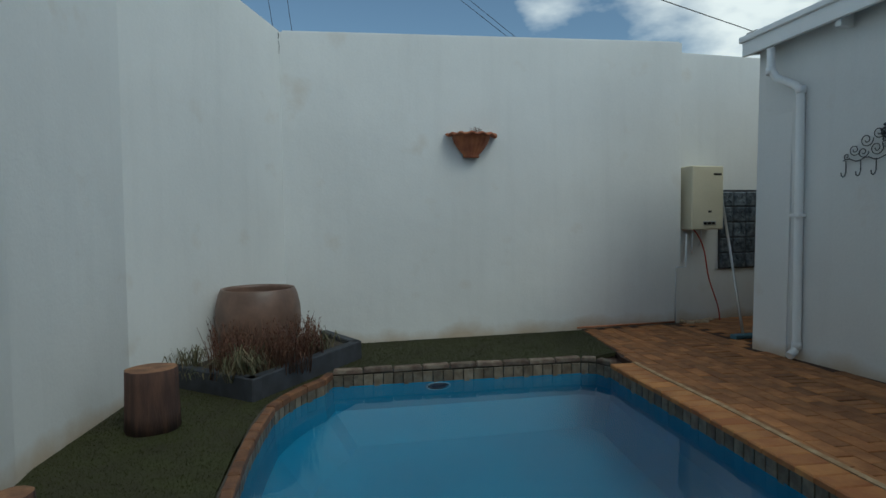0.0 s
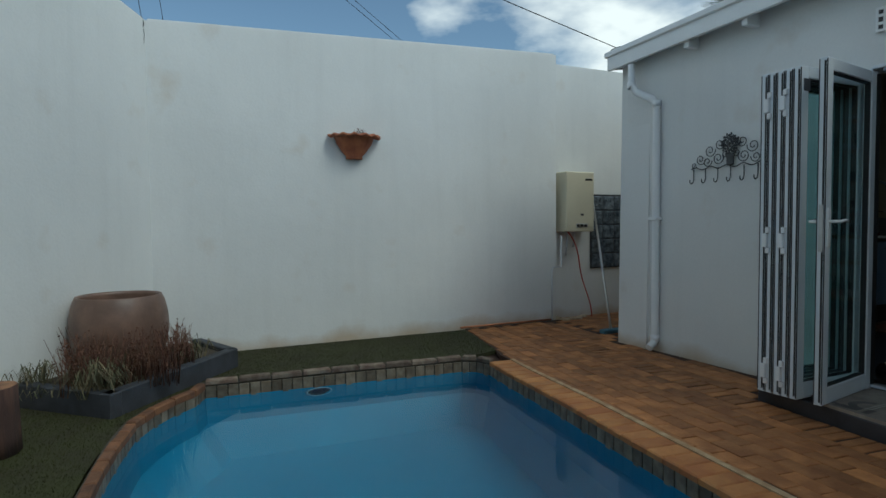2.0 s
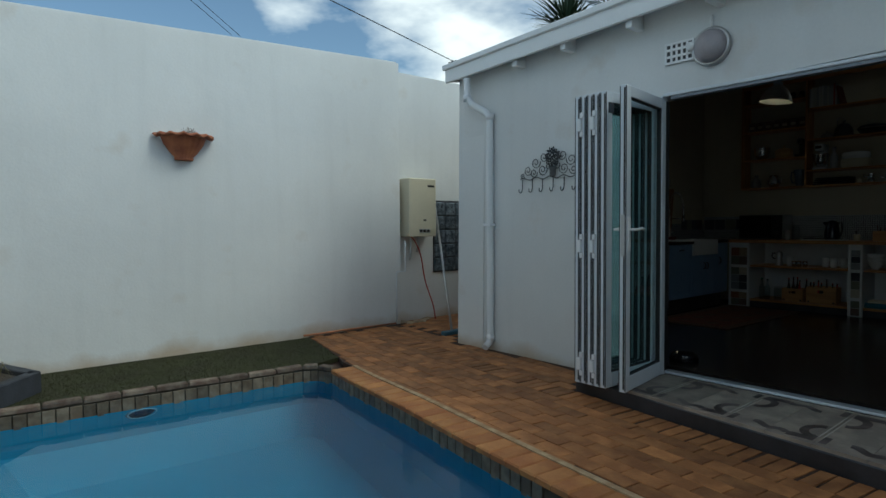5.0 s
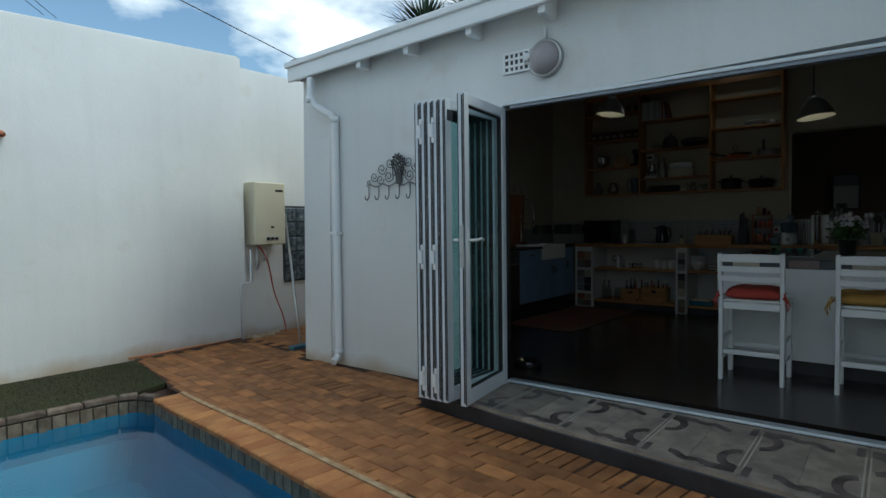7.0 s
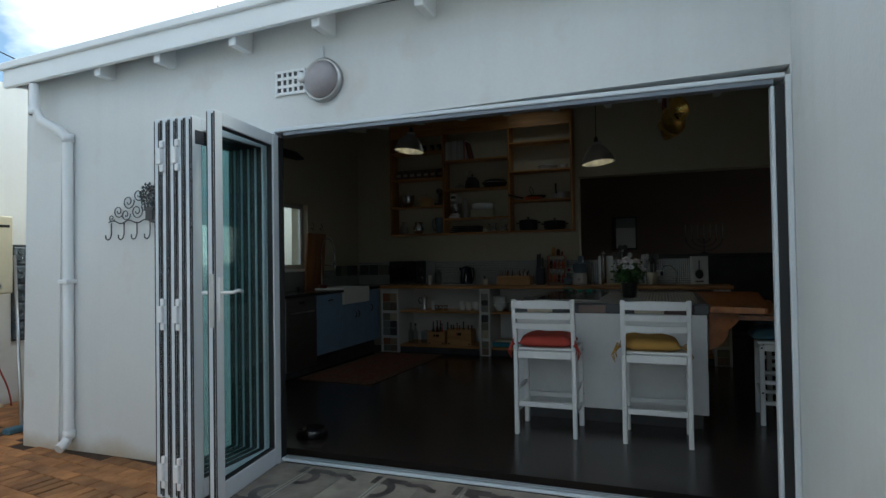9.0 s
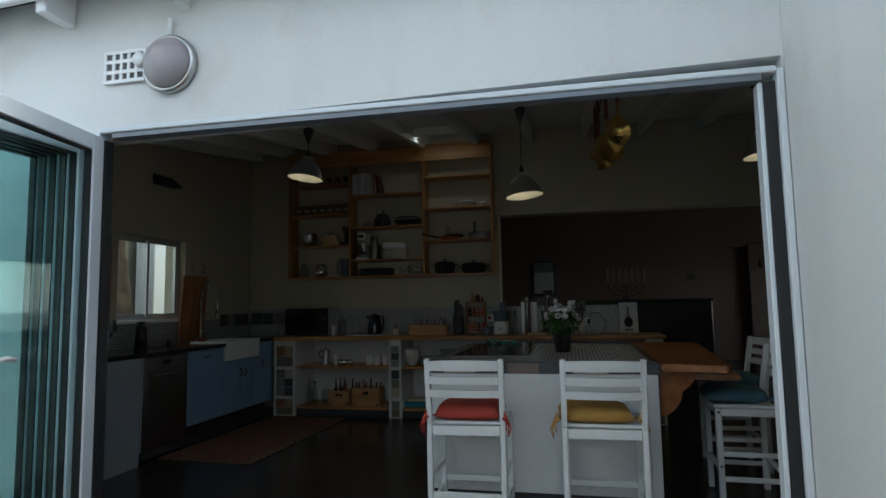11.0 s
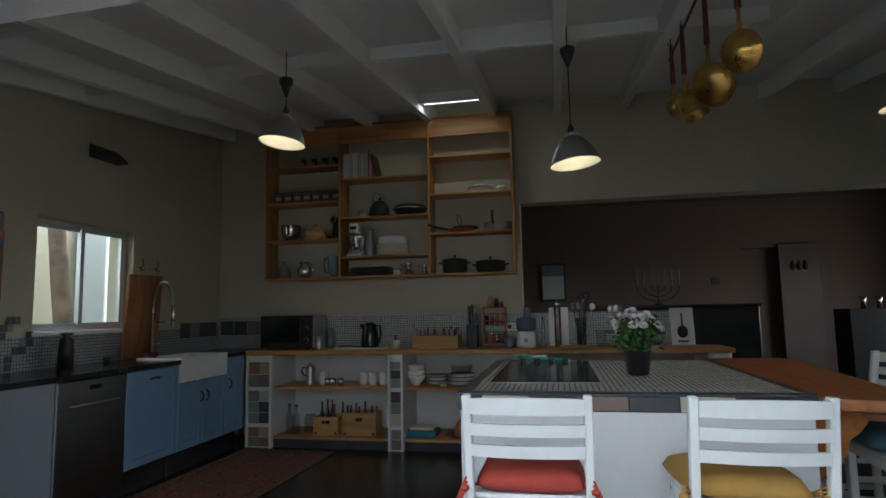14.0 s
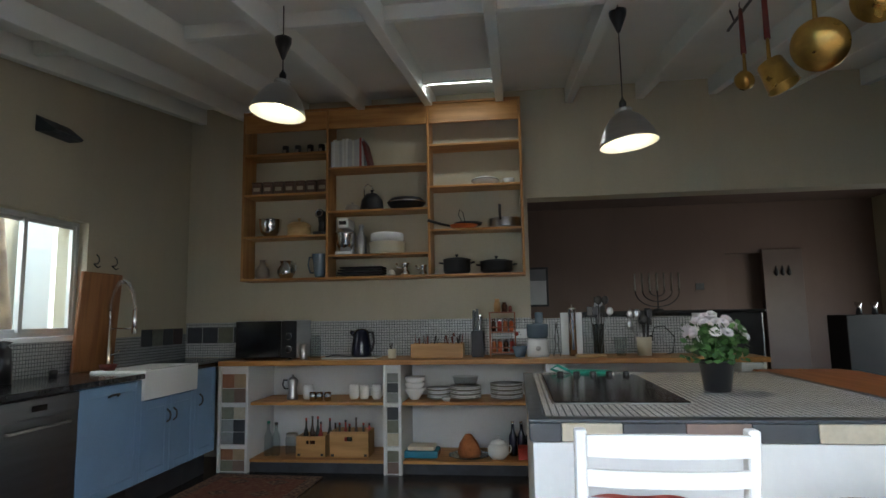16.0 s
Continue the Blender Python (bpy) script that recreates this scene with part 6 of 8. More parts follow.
BLUE_PLASTIC = paint("blue_grey_plastic", (0.12, 0.17, 0.22), 0.2, vary=0.05)
DARK_BLUE = paint("dark_blue_gloss", (0.015, 0.018, 0.035), 0.12, vary=0.1, bump=0.0)
RED_LEATHER = paint("red_brown_leather", (0.16, 0.03, 0.02), 0.6, vary=0.2)

SH = 8.55
# shelf, first bay
for k, y in enumerate((3.07, 2.95, 2.83, 2.72)):
    ob = turned("spice_tin", "small dark spice tin with a pale mark on the wall shelf", "tin", (SH, y, 2.89), [(0, 0), (0.03, 0), (0.031, 0.004), (0.031, 0.088), (0.028, 0.092), (0, 0.094)], DARK_TIN, 16, "spice tins")
    box("tin_label", (-0.0335, -0.014, 0.02), (-0.0305, 0.014, 0.05), PALE, ob, 0.0, "pale label")
for k in range(7):
    y = 3.33 - k * 0.105
    ob = thing("tea_tin", (SH, y, 2.51), "square brown tea tin with a pale label on the wall shelf", "tin", "tea tins")
    box("body", (-0.045, -0.045, 0), (0.045, 0.045, 0.105), BROWN_TIN, ob, 0.004)
    box("lid", (-0.047, -0.047, 0.106), (0.047, 0.047, 0.128), BROWN_TIN, ob, 0.004)
    box("tin_label", (-0.048, -0.03, 0.04), (-0.0455, 0.03, 0.075), PALE, ob, 0.0, "pale label")
turned("mixing_bowl", "polished steel mixing bowl on the wall shelf", "bowl", (SH, 3.21, 2.12), [(0, 0.0), (0.05, 0), (0.055, 0.01), (0.085, 0.05), (0.1, 0.11), (0.102, 0.16), (0.107, 0.164), (0.098, 0.162), (0.09, 0.1), (0.05, 0.02), (0, 0.015)], LIGHT_STEEL, 30)
ob = turned("bread_box", "round pale wooden steamer box with a lid on the wall shelf", "box", (SH, 2.93, 2.12), [(0, 0), (0.105, 0), (0.107, 0.09), (0, 0.09)], BAMBOO, 28)
knob_lid(ob, 0.11, 0.092, BAMBOO, None, 0.05)
ob = thing("coffee_machine", (SH, 2.72, 2.12), "small rounded black capsule coffee machine on the wall shelf", "coffee machine")
bm = B()
block(bm, (-0.1, -0.05, 0), (0.1, 0.05, 0.03), 0.012, seg=2)
rod(bm, [(0.06, 0, 0.02), (0.07, 0, 0.12), (0.03, 0, 0.2), (-0.05, 0, 0.2)], 0.048, 16, 0.042)
part("body", bm, BLACK_PLASTIC, ob)
bm = B()
lathe(bm, [(0.035, 0), (0.035, 0.01), (0.028, 0.012), (0.026, 0.0)], 18, pose(-0.055, 0, 0.2, 0, -90, 0))
part("ring", bm, LIGHT_STEEL, ob, "steel ring")
turned("bottle_vase", "grey stoneware bottle vase on the wall shelf", "vase", (SH, 3.28, 1.73), [(0, 0), (0.05, 0), (0.065, 0.03), (0.062, 0.09), (0.03, 0.135), (0.022, 0.16), (0.032, 0.18), (0.024, 0.18), (0, 0.15)], GREY_CERAMIC)
ob = turned("milk_jug", "polished steel jug with a handle on the wall shelf", "jug", (SH, 3.05, 1.73), [(0, 0), (0.05, 0), (0.08, 0.05), (0.078, 0.09), (0.05, 0.13), (0.058, 0.165), (0.05, 0.16), (0, 0.12)], LIGHT_STEEL)
handle_on(ob, 0.06, 0.05, 0.14, LIGHT_STEEL)
ob = turned("blender_jug", "clear glass jug with a pale blue tint on the wall shelf", "jug", (SH, 2.73, 1.73), [(0, 0.01), (0.04, 0.0), (0.05, 0.03), (0.07, 0.2), (0.072, 0.22)], BLUE_PLASTIC)
handle_on(ob, 0.06, 0.05, 0.19, BLUE_PLASTIC, 1, 0.05, 0.008)

# second bay
books = random.Random(31)
y = 2.605
BOOKS = [paint("book_" + n, c, 0.6, vary=0.1) for n, c in (("white", (0.6, 0.6, 0.58)), ("grey", (0.4, 0.4, 0.4)), ("pale", (0.5, 0.5, 0.46)), ("red", (0.35, 0.07, 0.06)))]
for k in range(20):
    t, h = books.uniform(0.012, 0.02), books.uniform(0.245, 0.27)
    m = BOOKS[3] if k == 18 else BOOKS[books.randrange(3)]
    ob = box("magazine", (SH - 0.09, y - t, 2.7305), (SH + 0.11, y - 0.0008, 2.73 + h), m, None, 0.002)
    tagged(ob, "thin pale magazine standing upright on the wall shelf", "magazine", "magazines on the wall shelf")
    y -= t
ob = thing("cookbook", (SH, y - 0.05, 2.731), "dark cookbook leaning against the magazines", "book")
bm = B()
block(bm, (-0.09, -0.015, 0), (0.1, 0.015, 0.24), 0.003, pose(0, 0, 0.004, -14, 0, 0))
part("cover", bm, RED_LEATHER, ob)
turned("glass_dome", "small grey glass cloche on the wall shelf", "dish cover", (SH, 2.42, 2.33), [(0.075, 0), (0.075, 0.03), (0.055, 0.06), (0.012, 0.07), (0.014, 0.085), (0, 0.09)], GREY_CERAMIC)
ob = turned("kettle", "dark grey stove kettle with an arched handle on the wall shelf", "kettle", (SH, 2.24, 2.33), [(0, 0), (0.1, 0), (0.108, 0.02), (0.095, 0.1), (0.06, 0.15), (0.03, 0.16)], IRON)
knob_lid(ob, 0.05, 0.152, IRON, BLACK_PLASTIC, 0.015)
bm = B()
rod(bm, [(0, 0.07, 0.14), (0, 0.075, 0.22), (0, 0.04, 0.255), (0, 0.0, 0.23), (0, -0.02, 0.19)], 0.005, 6)
part("handle", bm, LIGHT_STEEL, ob)
ob = turned("roasting_pan", "black enamel roasting pan with a steel rim on the wall shelf", "pan", (SH, 1.92, 2.33), [(0, 0), (0.13, 0), (0.165, 0.05), (0.172, 0.055), (0.16, 0.06), (0, 0.06)], IRON, 28)
bm = B()
lathe(bm, [(0.168, 0.061), (0.172, 0.068), (0.14, 0.1), (0.06, 0.115), (0, 0.117)], 28)
part("lid", bm, IRON, ob, "domed lid")
bm = B()
rod(bm, [(0.172 * math.cos(a), 0.172 * math.sin(a), 0.062) for a in [k * math.pi / 14 for k in range(29)]], 0.006, 6)
part("rim", bm, LIGHT_STEEL, ob, "steel rim")
ob = thing("stand_mixer", (SH, 2.48, 1.93), "white stand mixer with a steel bowl on the wall shelf", "mixer")
bm = B()
block(bm, (-0.1, -0.08, 0), (0.12, 0.08, 0.03), 0.012, seg=2)
block(bm, (0.05, -0.045, 0.03), (0.12, 0.045, 0.24), 0.015, seg=2)
block(bm, (-0.12, -0.05, 0.235), (0.12, 0.05, 0.33), 0.025, seg=2)
part("body", bm, CERAMIC, ob)
bm = B()
lathe(bm, [(0, 0.035), (0.045, 0.035), (0.08, 0.1), (0.092, 0.19), (0.095, 0.2), (0.086, 0.19), (0, 0.06)], 24, pose(-0.03, 0, 0))
part("bowl", bm, LIGHT_STEEL, ob, "steel bowl")
box("badge", (-0.124, -0.035, 0.265), (-0.1205, 0.035, 0.3), BLACK_PLASTIC, ob, 0.001)
turned("soda_siphon", "dark grey soda siphon bottle on the wall shelf", "bottle", (SH, 2.34, 1.93), [(0, 0), (0.042, 0), (0.045, 0.02), (0.044, 0.16), (0.02, 0.21), (0.018, 0.25), (0.028, 0.255), (0.02, 0.28), (0, 0.285)], STEEL)
ob = turned("casserole", "cream enamel casserole dish under a stacked white bowl", "pot", (SH, 2.1, 1.93), [(0, 0), (0.14, 0), (0.158, 0.02), (0.16, 0.1), (0.163, 0.105), (0, 0.105)], CREAM, 30)
bm = B()
lathe(bm, [(0.12, 0.107), (0.15, 0.12), (0.152, 0.17), (0.145, 0.185), (0.1, 0.195), (0, 0.197)], 30)
part("stacked_bowl", bm, CERAMIC, ob, "white stacked bowl")
for k in range(4):
    bx = box("baking_tray", (SH - 0.1, 2.13, 1.732 + k * 0.024), (SH + 0.11, 2.55 - k * 0.012, 1.732 + k * 0.024 + 0.014), IRON, None, 0.004)
    tagged(bx, "black metal baking tray in a stack on the wall shelf", "tray", "baking trays")
turned("egg_timer", "small cream kitchen timer on the wall shelf", "timer", (SH - 0.05, 2.05, 1.73), [(0, 0), (0.03, 0), (0.034, 0.02), (0.02, 0.05), (0, 0.055)], CREAM)
for y, s in ((1.93, 1.0), (1.77, 0.8)):
    ob = thing("hand_grinder", (SH - 0.03, y, 1.73), "polished steel hand mincer part lying on the wall shelf", "kitchen tool", "mincer parts")
    bm = B()
    lathe(bm, [(0, 0), (0.045, 0), (0.04, 0.03), (0.02, 0.05), (0.022, 0.09), (0.04, 0.11), (0.035, 0.115), (0, 0.1)], 16, Matrix.Diagonal((s, s, s, 1)))
    rod(bm, [(0, 0.02, 0.07 * s), (0, 0.07 * s, 0.075 * s), (0, 0.08 * s, 0.11 * s)], 0.009, 8)
    part("body", bm, LIGHT_STEEL, ob)

# third bay
ob = turned("enamel_dish", "white enamel dish with a dark rim and a lid", "dish", (SH, 1.2, 2.52), [(0, 0), (0.1, 0), (0.118, 0.04), (0.122, 0.045), (0, 0.046)], CERAMIC, 28)
bm = B()
lathe(bm, [(0.121, 0.048), (0.11, 0.06), (0.06, 0.08), (0, 0.085)], 28)
part("lid", bm, CERAMIC, ob)
bm = B()
rod(bm, [(0.121 * math.cos(a), 0.121 * math.sin(a), 0.047) for a in [k * math.pi / 12 for k in range(25)]], 0.004, 5)
part("rim", bm, DARK_TIN, ob, "dark rim")
ob = turned("teacup", "small white patterned teacup on the wall shelf", "cup", (SH, 0.99, 2.52), [(0, 0), (0.03, 0), (0.045, 0.03), (0.052, 0.055), (0.048, 0.055), (0, 0.02)], CERAMIC)
handle_on(ob, 0.045, 0.015, 0.045, CERAMIC, 1, 0.025, 0.004)
ob = turned("skillet", "orange enamel frying pan with a dark handle on the wall shelf", "pan", (SH - 0.02, 1.4, 2.132), [(0, 0), (0.1, 0), (0.125, 0.03), (0.128, 0.034), (0.12, 0.03), (0.095, 0.008), (0, 0.006)], ORANGE, 28)
bm = B()
rod(bm, [(-0.02, 0.12, 0.03), (-0.06, 0.2, 0.045), (-0.1, 0.31, 0.075)], 0.011, 8, 0.014)
part("handle", bm, BLACK_PLASTIC, ob, "dark handle")
ob = turned("frying_pan", "black frying pan with a wire handle on the wall shelf", "pan", (SH + 0.02, 1.36, 2.17), [(0, 0), (0.11, 0), (0.13, 0.02), (0, 0.012)], IRON, 24)
bm = B()
rod(bm, [(0, 0.05, 0.02), (0, 0.09, 0.1), (0, 0.075, 0.15), (0, 0.05, 0.12), (0, 0.03, 0.03)], 0.004, 6)
part("handle", bm, IRON, ob)
ob = turned("saucepan", "steel saucepan with an upright black handle on the wall shelf", "pan", (SH, 1.03, 2.13), [(0, 0), (0.13, 0), (0.135, 0.01), (0.135, 0.08), (0.139, 0.083), (0.13, 0.08), (0.128, 0.01), (0, 0.008)], STEEL, 30)
bm = B()
rod(bm, [(-0.13, 0.04, 0.06), (-0.15, 0.045, 0.1), (-0.15, 0.045, 0.19)], 0.01, 8, 0.013)
part("handle", bm, BLACK_PLASTIC, ob, "black handle")
for y, rr2, h, lab in ((1.47, 0.12, 0.12, "black cast iron pot with a lid on the wall shelf"), (1.12, 0.14, 0.095, "wide black cast iron pot with a knobbed lid")):
    ob = turned("cooking_pot", lab, "pot", (SH, y, 1.731), [(0, 0), (rr2 * 0.85, 0), (rr2, 0.03), (rr2, h), (rr2 + 0.004, h + 0.004), (0, h + 0.005)], IRON, 30)
    knob_lid(ob, rr2 + 0.003, h + 0.006, IRON, None, 0.025)
    for s in (-1, 1):
        bm = B()
        rod(bm, [(0.02, s * rr2, h - 0.02), (0.015, s * (rr2 + 0.035), h - 0.015), (-0.015, s * (rr2 + 0.035), h - 0.015), (-0.02, s * rr2, h - 0.02)], 0.007, 6)
        part("handle", bm, IRON, ob)

# on the worktop
W = CZ + 0.0005
ob = thing("microwave", (8.42, 3.11, W), "steel and black glass microwave oven on the pine worktop", "microwave")
box("case", (-0.15, -0.28, 0.012), (0.19, 0.27, 0.335), STEEL, ob, 0.006)
box("door", (-0.168, -0.14, 0.018), (-0.152, 0.268, 0.33), BLACK_GLASS, ob, 0.004, "black glass door")
box("control_panel", (-0.168, -0.278, 0.018), (-0.152, -0.144, 0.33), BLACK_PLASTIC, ob, 0.004, "black control panel")
for z in (0.09, 0.2):
    bm = B()
    lathe(bm, [(0.028, 0), (0.026, 0.015), (0, 0.016)], 18, pose(-0.168, -0.21, z, 0, -90, 0))
    part("knob", bm, BLACK_PLASTIC, ob, "dark dial")
    bm = B()
    lathe(bm, [(0.03, 0), (0.03, 0.002), (0.028, 0.002)], 18, pose(-0.168, -0.21, z, 0, -90, 0))
    part("dial_ring", bm, LIGHT_STEEL, ob, "thin steel ring")
for s, x in ((-0.2, -0.1), (0.2, -0.1), (-0.2, 0.15), (0.2, 0.15)):
    box("foot", (x - 0.012, s - 0.012, 0), (x + 0.012, s + 0.012, 0.011), BLACK_PLASTIC, ob, 0.0)
turned("steel_cup", "tall brushed steel cup beside the microwave", "cup", (8.27, 2.77, W), [(0, 0), (0.03, 0), (0.032, 0.01), (0.034, 0.13), (0.03, 0.132), (0.028, 0.02), (0, 0.015)], STEEL)
turned("storage_jar", "clear glass storage jar behind the steel cup", "jar", (8.45, 2.73, W), [(0.045, 0), (0.048, 0.01), (0.048, 0.16), (0.035, 0.18), (0.037, 0.2), (0, 0.2)], CLEAR)
tray = box("kettle_tray", (8.28, 2.14, W), (8.5, 2.62, W + 0.012), CERAMIC, None, 0.005)
tagged(tray, "flat white tray under the electric kettle", "tray")
ob = turned("electric_kettle", "dark blue and black electric kettle on a white tray", "kettle", (8.4, 2.3, W + 0.0125), [(0, 0), (0.085, 0), (0.088, 0.02), (0.082, 0.1), (0.068, 0.19), (0.062, 0.215), (0.04, 0.235), (0, 0.24)], DARK_BLUE, 26)
handle_on(ob, 0.065, 0.045, 0.205, BLACK_PLASTIC, -1, 0.045, 0.011)
bm = B()
lathe(bm, [(0, 0), (0.03, 0), (0.012, 0.05), (0, 0.05)], 12, pose(0, 0.055, 0.19, -62, 0, 0))
part("spout", bm, DARK_BLUE, ob)
bm = B()
rod(bm, [(8.33, 2.6, W + 0.018), (8.36, 2.52, W + 0.03), (8.42, 2.45, W + 0.018), (8.4, 2.38, W + 0.016)], 0.005, 6)
solid("cable", bm, BLACK_RUBBER, "black power cord of the kettle", "cable")
ob = turned("mustard_tin", "small yellow tin with sticks on the worktop", "tin", (8.35, 2.02, W), [(0, 0), (0.035, 0), (0.035, 0.075), (0.031, 0.078), (0, 0.07)], CREAM)
bm = B()
for k in range(4):
    rod(bm, [(0.01 * k - 0.015, 0.004 * k, 0.06), (0.012 * k - 0.02, -0.01 + 0.012 * k, 0.125)], 0.003, 4)
part("sticks", bm, DARK_TIN, ob, "dark sticks")

ob = thing("cutlery_crate", (8.38, 1.63, W), "wooden crate filled with dark knives and forks on the worktop", "crate")
box("side", (-0.085, -0.22, 0), (-0.075, 0.22, 0.12), CRATE, ob, 0.003)
box("side", (0.075, -0.22, 0), (0.085, 0.22, 0.12), CRATE, ob, 0.003)
box("end", (-0.0745, -0.22, 0), (0.0745, -0.21, 0.115), CRATE, ob, 0.003)
box("end", (-0.0745, 0.21, 0), (0.0745, 0.22, 0.115), CRATE, ob, 0.003)
box("base", (-0.0745, -0.209, 0.002), (0.0745, 0.209, 0.012), CRATE, ob, 0.0)
rr = random.Random(41)
for k in range(26):
    bm = B()
    x, y = rr.uniform(-0.06, 0.06), rr.uniform(-0.2, 0.2)
    dx, dy, h = rr.uniform(-0.04, 0.04), rr.uniform(-0.04, 0.04), rr.uniform(0.15, 0.21)
    rod(bm, [(x, y, 0.02), (x + dx * 0.6, y + dy * 0.6, h * 0.6), (x + dx, y + dy, h)], 0.005, 5, rr.choice((0.003, 0.008)))
    part("utensil", bm, rr.choice((DARK_TIN, STEEL, RED_LEATHER)), ob)
ob = thing("knife_block", (8.4, 1.29, W), "grey knife block with black handled knives and scissors", "knife block")
box("block", (-0.05, -0.05, 0), (0.06, 0.05, 0.22), SLATE, ob, 0.005)
for k, (x, y, h) in enumerate(((-0.03, 0.03, 0.15), (-0.03, 0.0, 0.13), (-0.03, -0.03, 0.1), (0.0, 0.03, 0.17), (0.0, 0.0, 0.18), (0.03, 0.015, 0.16), (0.03, -0.02, 0.13), (0.0, -0.03, 0.12))):
    bm = B()
    block(bm, (x - 0.008, y - 0.011, 0.221), (x + 0.008, y + 0.011, 0.225 + h), 0.005)
    part("knife_handle", bm, BLACK_PLASTIC if k != 6 else LIGHT_STEEL, ob)
ob = thing("spice_rack", (8.42, 1.08, W), "red brown wooden spice rack with two tiers of small bottles", "spice rack")
RACKW = wood("red_rack_wood", (0.3, 0.1, 0.05), (0.2, 0.06, 0.03), 1)
for s in (-0.105, 0.105):
    box("side", (-0.05, s - 0.006, 0), (0.05, s + 0.006, 0.375), RACKW, ob)
for z in (0.03, 0.2, 0.365):
    box("board", (-0.05, -0.098, z), (0.05, 0.098, z + 0.01), RACKW, ob)
for z in (0.07, 0.24):
    box("rail", (-0.052, -0.098, z), (-0.044, 0.098, z + 0.012), RACKW, ob)
    for k in range(4):
        y = -0.075 + k * 0.05
        jar = thing("spice_bottle", (8.42, 1.08 + y, W + z - 0.029), "small spice bottle with a silver cap in the rack", "bottle", "spice bottles")
        bm = B()
        lathe(bm, [(0, 0), (0.019, 0), (0.019, 0.075), (0.012, 0.088), (0, 0.088)], 12)
        part("glass", bm, (RED, BROWN_GLASS, ORANGE, SALT)[(k + int(z * 10)) % 4], jar)
        bm = B()
        lathe(bm, [(0.0145, 0.0885), (0.0145, 0.108), (0, 0.108)], 12)
        part("cap", bm, LIGHT_STEEL, jar, "silver cap")
for y, r1, h, m in ((1.12, 0.028, 0.11, CRATE), (1.06, 0.024, 0.08, BROWN_GLASS), (1.01, 0.016, 0.05, RED_LEATHER)):
    turned("storage_jar", "small jar on top of the spice rack", "jar", (8.42, y, W + 0.3755), [(0, 0), (r1, 0), (r1, h * 0.7), (r1 * 0.7, h * 0.8), (r1 * 0.75, h), (0, h)], m)


def socket(at, label):
    o = thing("power_socket", at, label, "socket")
    box("plate", (-0.008, -0.06, -0.04), (0.0, 0.06, 0.04), CERAMIC, o, 0.003)
    for y, z in ((0.02, 0.015), (0.0, -0.01), (0.02, -0.01), (0.01, 0.012)):
        box("pin_hole", (-0.0088, y - 0.004, z - 0.004), (-0.0082, y + 0.004, z + 0.004), BLACK_PLASTIC, o, 0.0)
    return o


ob = socket((BACK - 0.012, 0.93, 1.2), "white wall socket with a red plug")
bm = B()
lathe(bm, [(0, 0), (0.02, 0), (0.016, 0.03), (0, 0.034)], 12, pose(-0.009, 0.035, 0.0, 0, -90, 0))
part("plug", bm, RED, ob, "red plug")
ob = socket((BACK - 0.012, -0.14, 1.15), "white double wall socket with a black plug")
box("plug", (-0.05, -0.055, -0.03), (-0.009, -0.02, 0.025), BLACK_PLASTIC, ob, 0.006, "black plug")
bm = B()
rod(bm, [(8.64, -0.175, 1.14), (8.6, -0.2, 1.24), (8.6, -0.28, 1.25), (8.6, -0.36, 1.16), (8.58, -0.34, 1.03), (8.5, -0.2, 1.003), (8.45, 0.1, 1.003), (8.5, 0.35, 1.003)], 0.0045, 6)
solid("cable", bm, BLACK_RUBBER, "black cord looping from the socket to the worktop", "cable")
turned("mortar_bowl", "grey glass mortar bowl on the worktop", "bowl", (8.36, 0.94, W), [(0, 0), (0.04, 0), (0.045, 0.02), (0.065, 0.09), (0.06, 0.09), (0, 0.03)], BLUE_PLASTIC)
ob = thing("food_processor", (8.4, 0.79, W), "white food processor with a smoky blue bowl and feed tube", "food processor")
bm = B()
lathe(bm, [(0, 0), (0.09, 0), (0.092, 0.03), (0.085, 0.13), (0.075, 0.15), (0, 0.15)], 26)
part("base", bm, CERAMIC, ob)
bm = B()
lathe(bm, [(0, 0.151), (0.07, 0.151), (0.088, 0.17), (0.09, 0.26), (0.092, 0.265), (0, 0.28)], 26)
part("bowl", bm, BLUE_PLASTIC, ob, "smoky blue bowl")
bm = B()
lathe(bm, [(0.035, 0.275), (0.035, 0.36), (0.03, 0.365), (0, 0.36)], 16, pose(0, -0.015, 0))
part("feed_tube", bm, BLUE_PLASTIC, ob, "smoky feed tube")
bm = B()
lathe(bm, [(0, 0), (0.02, 0), (0.02, 0.01), (0, 0.012)], 16, pose(-0.086, 0, 0.07, 0, -90, 0))
part("knob", bm, STEEL, ob)
ob = thing("wire_whisk", (8.38, 0.635, W), "dark wire stand on the worktop", "kitchen tool")
bm = B()
for s in (-1, 1):
    rod(bm, [(0, s * 0.028, 0.0), (0, s * 0.02, 0.05), (0, s * 0.006, 0.1), (0, s * 0.02, 0.15), (0, s * 0.008, 0.2), (0, 0, 0.28)], 0.0035, 6)
part("wires", bm, DARK_TIN, ob)
for y, w, h, x in ((0.49, 0.18, 0.36, 8.6),):
    b = box("white_box", (x, y - w / 2, W), (x + 0.05, y + w / 2, W + h), CERAMIC, None, 0.003)
    tagged(b, "tall white carton standing against the mosaic splashback", "box", "cartons")
ob = turned("coffee_press", "tall steel and glass tube shaped press on the worktop", "coffee maker", (8.42, 0.5, W), [(0, 0), (0.032, 0), (0.032, 0.38), (0.034, 0.385), (0.03, 0.4), (0.008, 0.405), (0.008, 0.425), (0, 0.43)], LIGHT_STEEL)
